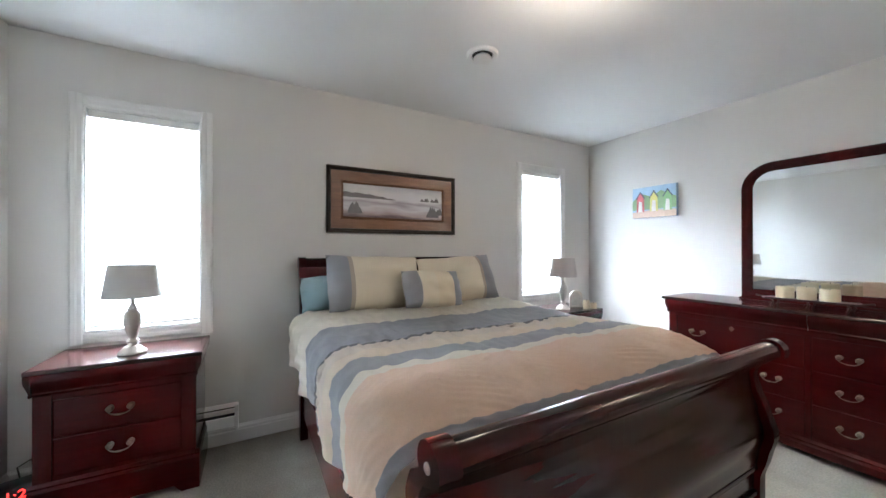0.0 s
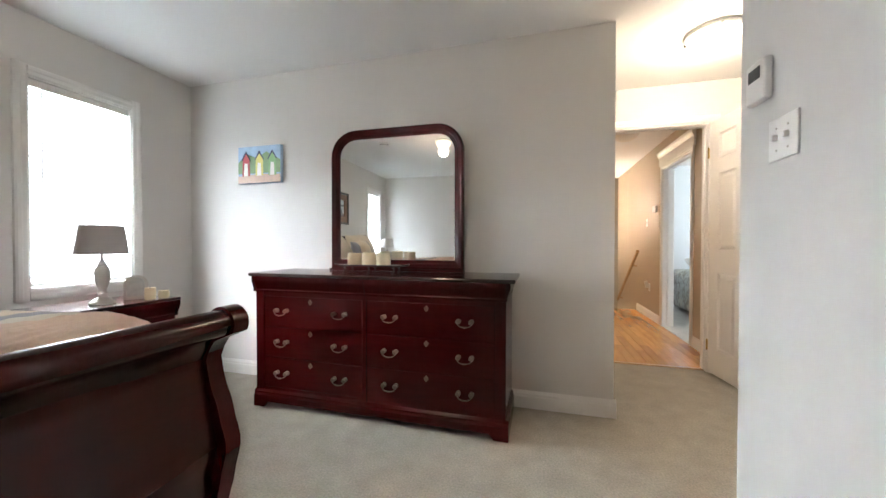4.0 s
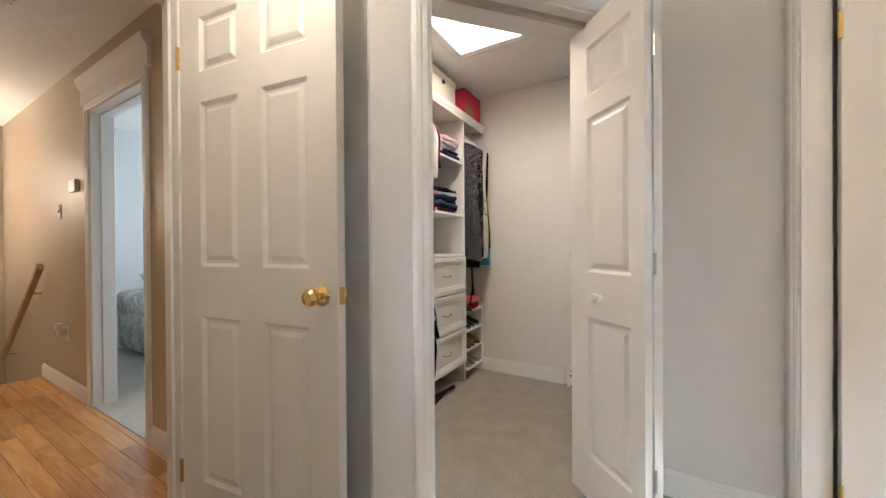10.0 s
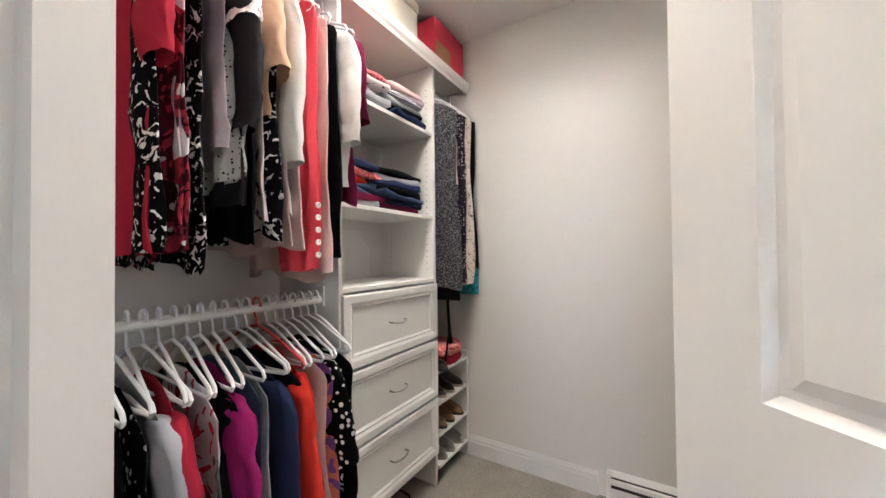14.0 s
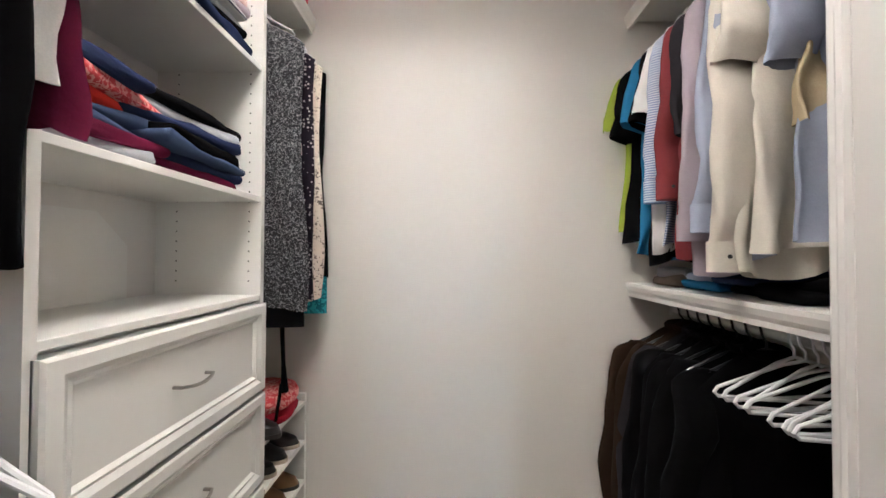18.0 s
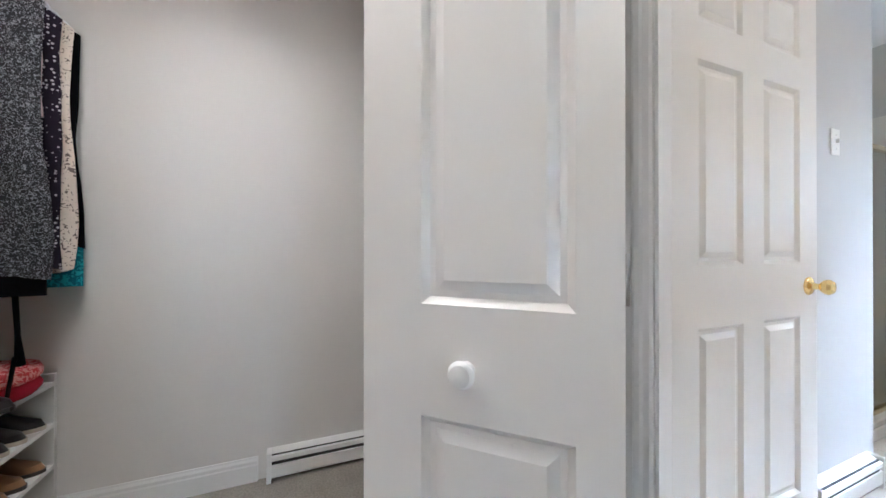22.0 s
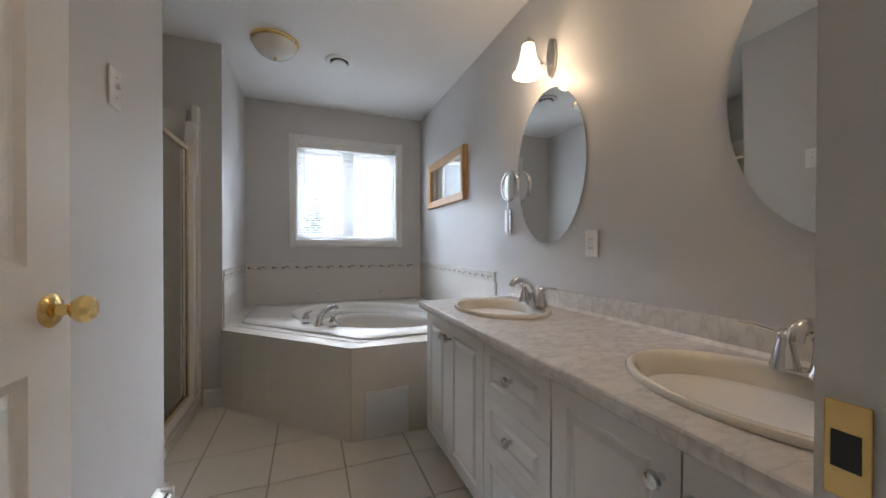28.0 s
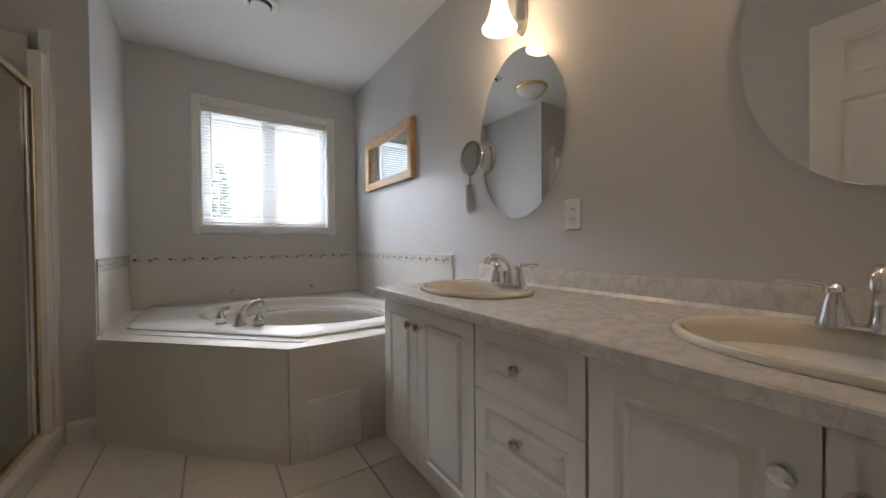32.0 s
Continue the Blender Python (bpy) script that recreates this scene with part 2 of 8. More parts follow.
TRIM = mat("white_trim_paint", (0.80, 0.79, 0.77), 0.32, var=0.02, scale=4)
DOOR = mat("white_door_paint", (0.80, 0.78, 0.75), 0.35, var=0.02, scale=4, bump=0.03, bscale=90)
MELAMINE = mat("white_melamine", (0.80, 0.79, 0.76), 0.38, var=0.015)
CHROME = mat("chrome", (0.75, 0.75, 0.76), 0.08, 1.0, var=0.02)
NICKEL = mat("brushed_nickel", (0.55, 0.52, 0.48), 0.32, 1.0, var=0.05, gscale=300, grain=0.1)
BRASS = mat("polished_brass", (0.80, 0.58, 0.24), 0.14, 1.0, var=0.04)
PEWTER = mat("antique_pewter", (0.115, 0.098, 0.075), 0.36, 1.0, var=0.15, scale=60)
# near-black stands in for the shade inside slots, holes and plank gaps
DARK = mat("dark_slot", (0.02, 0.02, 0.02), 0.6)
BLACK = mat("black_plastic", (0.015, 0.015, 0.017), 0.3)
WHITE_PLASTIC = mat("white_plastic", (0.82, 0.81, 0.79), 0.3, var=0.01)
MIRROR = mirror_mat("silvered_mirror")
GLASS = glassy("clear_glass")
CHERRY = wood("cherry_stained_wood", (0.026, 0.0017, 0.0018), (0.034, 0.0024, 0.0023), 0.17, "X", 0.0, relief=0.0)
CHERRY_V = wood("cherry_stained_wood_upright", (0.026, 0.0017, 0.0018), (0.034, 0.0024, 0.0023), 0.17, "Z", 0.0, relief=0.0)
CHERRY_Y = wood("cherry_stained_wood_across", (0.021, 0.0024, 0.0020), (0.025, 0.0030, 0.0024), 0.16, "Y", 0.0, relief=0.0)
CHERRY_TOP = wood("polished_cherry_top", (0.017, 0.0045, 0.0038), (0.023, 0.0060, 0.0050), 0.13, "X", 0.0, relief=0.0)
for q, level in ((CHERRY, 0.17), (CHERRY_V, 0.17), (CHERRY_Y, 0.22), (CHERRY_TOP, 0.5)):
    q.node_tree.nodes["Principled BSDF"].inputs["Specular IOR Level"].default_value = level
OAK = wood("honey_oak", (0.34, 0.18, 0.07), (0.55, 0.33, 0.14), 0.3, "Y")
MAPLE_PLANK = wood("maple_floor_plank", (0.46, 0.20, 0.055), (0.64, 0.34, 0.12), 0.22, "Y", coat=0.5, random_tone=0.22)
PINE = wood("pine_frame_wood", (0.40, 0.22, 0.09), (0.58, 0.36, 0.16), 0.35, "Z", coat=0.2)


def carpet_mat(name, color):
    m = mat(name, color, 0.95, var=0.19, scale=8.5, grain=0.38, gscale=110, bump=0.9, bscale=230, spec=0.1)
    return m


CARPET = carpet_mat("beige_cut_pile_carpet", (0.335, 0.308, 0.262))
CARPET_PALE = carpet_mat("pale_carpet", (0.50, 0.48, 0.44))


# ---- structure ----
H, T = 2.44, 2.52


def structure(name, boxes, m, label=""):
    bm = bmesh.new()
    for b in boxes:
        box(bm, *b)
    return solid(name, bm, m, label or name.replace("_", " "), "wall" if "wall" in name else name.split("_")[0], kind="structure")


structure("wall_west", [(-3.20, -1.62, 0, -3.072, 3.12, 0.80), (-3.20, -1.62, 2.075, -3.072, 3.12, T), (-3.20, -1.62, 0.80, -3.072, -1.21, 2.075),
                        (-3.20, -0.67, 0.80, -3.072, 1.99, 2.075), (-3.20, 2.54, 0.80, -3.072, 3.12, 2.075)], PAINT, "greige painted bedroom wall with two window openings")
structure("wall_north", [(-3.072, 3.0, 0, 0.18, 3.12, T), (0.18, 3.0, 0, 0.30, 4.05, T)], PAINT, "greige painted wall that turns into the vestibule")
structure("wall_south", [(-3.072, -1.62, 0, 0.49, -1.50, T)], PAINT, "greige painted bedroom wall behind the bed side")
structure("wall_east", [(0.49, -1.685, 0, 0.646, 2.02, T)], PAINT, "greige painted partition between bedroom and bathroom")
structure("wall_bath_north", [(0.646, 1.93, 0, 1.436, 2.02, T), (1.436, 1.93, 2.09, 2.285, 2.02, T), (2.285, 1.93, 0, 2.525, 2.02, T)], PAINT, "greige painted wall with the bathroom doorway")
structure("wall_switch", [(2.385, 2.02, 0, 2.525, 2.42, T), (2.45, 2.42, 0, 2.527, 2.545, T)], PAINT, "short greige painted wall beside the bathroom doorway")
structure("wall_bath_east", [(2.34, 0.35, 0, 2.46, 1.93, T), (2.46, 0.35, 0, 3.42, 0.47, T), (3.30, -0.80, 0, 3.42, 0.35, T), (2.34, -1.565, 0, 2.46, -0.68, T), (2.46, -0.80, 0, 3.30, -0.68, T)],
          BATH_PAINT, "grey painted bathroom wall with a shower alcove")
structure("wall_bath_south", [(0.646, -1.685, 0, 2.46, -1.565, 1.13), (0.646, -1.685, 2.09, 2.46, -1.565, T), (0.646, -1.685, 1.13, 0.92, -1.565, 2.09), (1.905, -1.685, 1.13, 2.46, -1.565, 2.09)],
          BATH_PAINT, "grey painted bathroom wall with a window opening")
# thin skin that gives the bathroom side of the partition and door wall its own paint
structure("wall_bath_west", [(0.646, -1.565, 0, 0.650, 1.93, H)], BATH_PAINT, "grey painted bathroom wall behind the vanity")
structure("wall_hall_door", [(0.18, 4.05, 0, 0.46, 4.17, T), (0.46, 4.05, 2.09, 1.22, 4.17, T), (1.22, 4.05, 0, 1.58, 4.17, T)], PAINT, "greige painted wall with the hall doorway")
structure("wall_vestibule_east", [(1.464, 3.30, 0, 1.58, 4.05, T)], PAINT, "greige painted wall behind the open hall door")
structure("wall_closet_north", [(1.58, 4.12, 0, 3.57, 4.24, T)], CLOSET_PAINT, "pale painted closet wall behind the shelving")
structure("wall_closet_east", [(3.45, 2.06, 0, 3.57, 4.12, T)], CLOSET_PAINT, "pale painted closet end wall")
structure("wall_closet_south", [(2.525, 1.94, 0, 3.57, 2.06, T)], CLOSET_PAINT, "pale painted closet wall behind the hanging shirts")
structure("wall_closet_skin", [(1.58, 3.40, 0, 1.584, 4.12, H), (2.525, 2.06, 0, 2.529, 2.42, H)], CLOSET_PAINT, "pale painted inner faces of the closet")
# hall
structure("wall_hall_east", [(1.42, 4.17, 0, 1.54, 4.95, T), (1.42, 4.95, 2.06, 1.54, 5.82, T), (1.42, 5.82, -1.6, 1.54, 8.50, T)], HALL_PAINT, "tan painted hall wall with a bedroom doorway")
structure("wall_hall_north", [(-1.6, 8.50, -1.6, 1.54, 8.62, T)], HALL_PAINT, "tan painted wall over the stairs")
structure("wall_hall_west", [(-1.72, 4.17, -1.6, -1.60, 8.62, T), (-1.6, 4.05, -1.6, 0.18, 4.17, T)], HALL_PAINT, "tan painted hall side wall")
structure("wall_far_room", [(4.28, 4.24, 0, 4.40, 5.4, T), (4.28, 5.4, 0, 4.40, 6.6, 0.9), (4.28, 5.4, 2.1, 4.40, 6.6, T), (4.28, 6.6, 0, 4.40, 7.7, T), (1.54, 7.58, 0, 4.28, 7.70, T), (3.57, 4.12, 0, 4.40, 4.24, T)], PALE_PAINT, "pale walls of the room across the hall")
structure("wall_far_room_skin", [(1.54, 4.24, 0, 1.544, 4.95, H), (1.54, 5.82, 0, 1.544, 7.58, H), (1.58, 4.24, 0, 4.28, 4.244, H)], PALE_PAINT, "pale inner faces of the room across the hall")

# closet wall set across the corner, with the bifold doorway
DIAG = Matrix.Translation((1.45, 3.28, 0)) @ Matrix.Rotation(radians(-42), 4, "Z")  # x along the wall, y into the closet
DLEN, D0, D1, DEEP = 1.30, 0.212, 1.10, 0.20
bm = bmesh.new()
for b in ((0.0, 0, 0, D0, DEEP, T), (D0, 0, 2.06, D1, DEEP, T), (D1, 0, 0, DLEN, 0.13, T), (D1, 0.13, 0, 1.275, DEEP, T)):
    box(bm, *b)
bm.transform(DIAG)
solid("wall_closet_front", bm, PAINT, "greige painted wall set across the corner with the closet doorway", "wall", kind="structure")

HX0, HX1, HY0, HY1 = 2.14, 2.71, 3.02, 3.585
bm = bmesh.new()
for b in ((-3.2, -1.685, H, HX0, 8.62, H + 0.1), (HX1, -1.685, H, 4.4, 8.62, H + 0.1), (HX0, -1.685, H, HX1, HY0, H + 0.1), (HX0, HY1, H, HX1, 8.62, H + 0.1)):
    box(bm, *b)
solid("ceiling", bm, CEIL, "flat white painted ceiling", "ceiling", kind="structure")
# light well over the closet
bm = bmesh.new()
for b in ((HX0 - 0.02, HY0 - 0.02, H + 0.1, HX0, HY1 + 0.02, H + 0.36), (HX1, HY0 - 0.02, H + 0.1, HX1 + 0.02, HY1 + 0.02, H + 0.36), (HX0, HY0 - 0.02, H + 0.1, HX1, HY0, H + 0.36),
          (HX0, HY1, H + 0.1, HX1, HY1 + 0.02, H + 0.36), (HX0 - 0.02, HY0 - 0.02, H + 0.36, HX1 + 0.02, HY1 + 0.02, H + 0.38)):
    box(bm, *b)
solid("ceiling_light_well", bm, CEIL, "white lined light well in the closet ceiling", "ceiling", kind="structure")
for p0, p1, up, out in (((HX0 - 0.06, HY0, H), (HX1 + 0.06, HY0, H), (0, -1, 0), 0), ((HX0 - 0.06, HY1, H), (HX1 + 0.06, HY1, H), (0, 1, 0), 0), ((HX0, HY0, H), (HX0, HY1, H), (-1, 0, 0), 0), ((HX1, HY0, H), (HX1, HY1, H), (1, 0, 0), 0)):
    bm = bmesh.new()
    extrude_profile(bm, [(0, 0), (0.010, 0), (0.014, 0.008), (0.014, 0.026), (0.018, 0.034), (0.018, 0.050), (0.013, 0.060), (0, 0.064)], p0, p1, (0, 0, -1), up)
    solid("trim_light_well", bm, TRIM, "white moulding round the closet light well", "trim", kind="structure")

# floors
bm = bmesh.new()
for b in ((-3.072, -1.5, -0.06, 0.49, 3.0, 0), (0.30, 3.0, -0.06, 1.58, 4.12, 0), (0.49, 1.94, -0.06, 1.58, 3.0, 0), (1.58, 1.94, -0.06, 3.45, 4.12, 0)):
    box(bm, *b)
solid("floor_carpet", bm, CARPET, "beige cut-pile carpet", "carpet", kind="structure")
solid("floor_far_room", B(1.424, 4.2, -0.06, 4.28, 7.6, 0), CARPET_PALE, "pale carpet of the room across the hall", "carpet", kind="structure")
GROUT = mat("tile_grout", (0.42, 0.39, 0.35), 0.9, var=0.1, scale=30)
TILE = mat("glazed_cream_floor_tile", (0.79, 0.75, 0.68), 0.09, var=0.03, scale=2.5, grain=0.03, gscale=20, bump=0.02, bscale=14)
bath_floor = solid("floor_bath", B(0.646, -1.565, -0.06, 3.3, 1.94, -0.004), GROUT, "cream glazed floor tiles with grey grout", "floor", kind="structure")
hall_floor = solid("floor_hall", B(-1.6, 4.12, -0.2, 1.42, 7.05, -0.003), DARK, "honey maple strip flooring", "floor", kind="structure")

# ---- trim ----
BASE = [(0, 0), (0.014, 0), (0.014, 0.075), (0.011, 0.082), (0.011, 0.094), (0.006, 0.104), (0.004, 0.112), (0, 0.112)]


def baseboard(p0, p1, out, m=TRIM):
    bm = bmesh.new()
    extrude_profile(bm, BASE, p0, p1, out)
    return solid("baseboard", bm, m, "white moulded baseboard", "baseboard", kind="structure")


for p0, p1, out in (((-3.072, -1.5, 0), (-3.072, 3.0, 0), (1, 0, 0)),
                    ((-3.058, 3.0, 0), (0.314, 3.0, 0), (0, -1, 0)), ((0.30, 3.0, 0), (0.30, 4.05, 0), (1, 0, 0)),
                    ((-3.058, -1.5, 0), (0.49, -1.5, 0), (0, 1, 0)), ((0.49, -1.486, 0), (0.49, 2.034, 0), (-1, 0, 0)), ((0.49, 2.02, 0), (1.37, 2.02, 0), (0, 1, 0)),
                    ((1.464, 3.30, 0), (1.464, 4.05, 0), (-1, 0, 0)), ((1.30, 4.05, 0), (1.45, 4.05, 0), (0, -1, 0)), ((0.314, 4.05, 0), (0.385, 4.05, 0), (0, -1, 0)),
                    ((2.385, 2.034, 0), (2.385, 2.42, 0), (-1, 0, 0)), ((3.45, 3.06, 0), (3.45, 3.77, 0), (-1, 0, 0)), ((1.60, 4.12, 0), (2.47, 4.12, 0), (0, -1, 0)),
                    ((1.42, 4.17, 0), (1.42, 4.87, 0), (-1, 0, 0)), ((1.42, 5.91, 0), (1.42, 7.03, 0), (-1, 0, 0)),
                    ((2.34, 0.35, 0), (2.34, 0.42, 0), (-1, 0, 0)), ((2.34, 1.02, 0), (2.34, 1.93, 0), (-1, 0, 0)), ((2.326, 0.35, 0), (2.46, 0.35, 0), (0, -1, 0)), ((2.326, -0.68, 0), (2.45, -0.68, 0), (0, 1, 0)),
                    ((1.25, 1.93, 0), (1.37, 1.93, 0), (0, -1, 0))):
    baseboard(p0, p1, out)
bm = bmesh.new()
extrude_profile(bm, BASE, (-0.004, 0, 0), (D0 - 0.066, 0, 0), (0, -1, 0))
bm.transform(DIAG)
solid("baseboard", bm, TRIM, "white moulded baseboard", "baseboard", kind="structure")

CAS = [(0, 0), (0.010, 0), (0.014, 0.008), (0.014, 0.026), (0.018, 0.034), (0.018, 0.050), (0.013, 0.060), (0, 0.064)]  # (proud, across)


def casing(name, m, w, h, depth, label, both=True, rabbet=None):
    """Jamb and moulded casing round a doorway. m: x across the opening from 0 to w, y through the wall from 0 to depth."""
    e = tagged(new(name), label, "door frame", kind="structure")
    bm = bmesh.new()
    for b in ((-0.004, -0.003, 0, 0.006, depth + 0.003, h - 0.006), (w - 0.006, -0.003, 0, w + 0.004, depth + 0.003, h - 0.006), (-0.004, -0.003, h - 0.006, w + 0.004, depth + 0.003, h + 0.004)):
        box(bm, *b)
    if rabbet:
        back, near, far = rabbet
        stops = ((-near, 0.001, 0, -0.004, depth, h - 0.006), (w + 0.004, 0.001, 0, w + far, depth, h - 0.006),
                 (-near, depth + 0.001, 0, 0.004 - near, back + 0.003, h - 0.006), (w + far - 0.004, depth + 0.001, 0, w + far, back + 0.003, h - 0.006))
    else:
        stops = None
    for b in stops or ((0.004, depth * 0.42, 0, 0.016, depth * 0.70, h - 0.01), (w - 0.016, depth * 0.42, 0, w - 0.004, depth * 0.70, h - 0.01), (0.004, depth * 0.42, h - 0.016, w - 0.004, depth * 0.70, h - 0.004)):
        box(bm, *b)
    bm.transform(m)
    part("jamb", bm, TRIM, e)
    for y, s in ((0, -1), (depth, 1)) if both else ((0, -1),):
        for p0, p1, up in (((-0.006, y, 0), (-0.006, y, h + 0.006), (-1, 0, 0)), ((w + 0.006, y, 0), (w + 0.006, y, h + 0.006), (1, 0, 0)), ((-0.070, y, h + 0.006), (w + 0.070, y, h + 0.006), (0, 0, 1))):
            bm = bmesh.new()
            extrude_profile(bm, CAS, p0, p1, (0, s, 0), up)
            bm.transform(m)
            part("casing", bm, TRIM, e)
    return e


casing("door_frame_1", Matrix.Translation((0.46, 4.05, 0)), 0.76, 2.09, 0.12, "white moulded frame of the hall doorway")
casing("door_frame_2", DIAG @ Matrix.Translation((D0, 0, 0)), D1 - D0, 2.06, DEEP, "white moulded frame of the closet doorway")
casing("door_frame_3", Matrix.Translation((2.225, 2.02, 0)) @ Matrix.Rotation(math.pi, 4, "Z"), 0.775, 2.09, 0.045, "white moulded frame of the bathroom doorway", False, (0.09, 0.060, 0.014))
casing("door_frame_4", Matrix.Translation((1.42, 5.82, 0)) @ Matrix.Rotation(-math.pi / 2, 4, "Z"), 0.87, 2.06, 0.12, "white moulded frame of the room across the hall")
bm = bmesh.new()
extrude_profile(bm, [(0, 0), (0.02, 0), (0.02, 0.10), (0.045, 0.14), (0.05, 0.17), (0, 0.17)], (1.42, 5.93, 2.115), (1.42, 4.84, 2.115), (-1, 0, 0))
solid("trim_cornice", bm, TRIM, "white cornice over the doorway across the hall", "trim", kind="structure")


# ---- doors ----
def panel_leaf(w, h, t, panels):
    """A moulded door leaf: stiles and rails with sunk, raised-field panels on both faces. x across, y through, z up."""
    bm = bmesh.new()
    xs = sorted({0, w, *[v for p in panels for v in (p[0], p[2])]})
    zs = sorted({0, h, *[v for p in panels for v in (p[1], p[3])]})
    inside = lambda x, z: any(a < x < c and b < z < d for a, b, c, d in panels)
    for x0, x1 in zip(xs, xs[1:]):
        for z0, z1 in zip(zs, zs[1:]):
            if not inside((x0 + x1) / 2, (z0 + z1) / 2):
                box(bm, x0, 0, z0, x1, t, z1)
    bmesh.ops.remove_doubles(bm, verts=bm.verts, dist=1e-5)
    # drop the faces between neighbouring pieces
    seen = {}
    for f in bm.faces:
        seen.setdefault(tuple(round(c, 4) for c in f.calc_center_median()), []).append(f)
    bmesh.ops.delete(bm, geom=[f for fs in seen.values() if len(fs) > 1 for f in fs], context="FACES_ONLY")
    for a, b, c, d in panels:
        rings = ((0.0, 0.0), (0.012, 0.011), (0.022, 0.011), (0.040, 0.003))
        for face in (0, 1):
            loops = []
            for inset, sink in rings:
                y = sink if face == 0 else t - sink
                loops.append([bm.verts.new((x, y, z)) for x, z in ((a + inset, b + inset), (c - inset, b + inset), (c - inset, d - inset), (a + inset, d - inset))])
            for p, q in zip(loops, loops[1:]):
                for k in range(4):
                    bm.faces.new((p[k], p[(k + 1) % 4], q[(k + 1) % 4], q[k]))
            bm.faces.new(loops[-1])
    return bm


def six_panels(w, h):
    s, m = 0.115, 0.114
    mid0, mid1 = w / 2 - m / 2, w / 2 + m / 2
    rows = ((0.205, 0.833), (1.022, 1.638), (1.753, h - 0.114))
    return [(x0, z0, x1, z1) for z0, z1 in rows for x0, x1 in ((s, mid0), (mid1, w - s))]


def round_knob(parent, x, y, z, out, m=BRASS):
    """A round door knob with its rose; out: +1 or -1 along y."""
    k = bmesh.new()
    lathe(k, [(0.032, 0), (0.033, 0.004), (0.026, 0.010), (0.012, 0.014), (0.010, 0.030), (0.018, 0.036), (0.026, 0.046), (0.027, 0.056), (0.020, 0.066), (0.006, 0.070)], 24,
          m=Matrix.Translation((x, y, z)) @ Matrix.Rotation(radians(-90 * out), 4, "X"))
    part("door_knob", k, m, parent, "polished brass knob" if m is BRASS else "round white knob", smooth=True)


def door(name, label, at, turn, w=0.755, h=2.072, knobs=True):
    e = tagged(new(name), label, "door", kind="structure")
    e.matrix_world = pose(*at, 0, 0, turn)
    part("door_leaf", panel_leaf(w, h, 0.035, six_panels(w, h)), DOOR, e)
    round_knob(e, w - 0.062, 0, 0.938, -1)
    round_knob(e, w - 0.062, 0.035, 0.938, 1)
    part("latch_plate", B(w, 0.005, 0.912, w + 0.002, 0.030, 0.967), BRASS, e, "brass latch plate")
    for z in (0.18, 1.78):
        bm = bmesh.new()
        tube(bm, [(-0.004, -0.006, z), (-0.004, -0.006, z + 0.09)], 0.007, 8)
        part("hinge", bm, BRASS, e, "brass butt hinge")
    return e


# hall door, opened back against the vestibule wall; bathroom door, opened along the wall
door("door_1", "white six-panel door standing open into the vestibule", (1.222, 4.048, 0.012), -82.4)
door("door_2", "white six-panel door standing open into the bathroom", (2.259, 1.912, 0.012), -90.6, w=0.79)


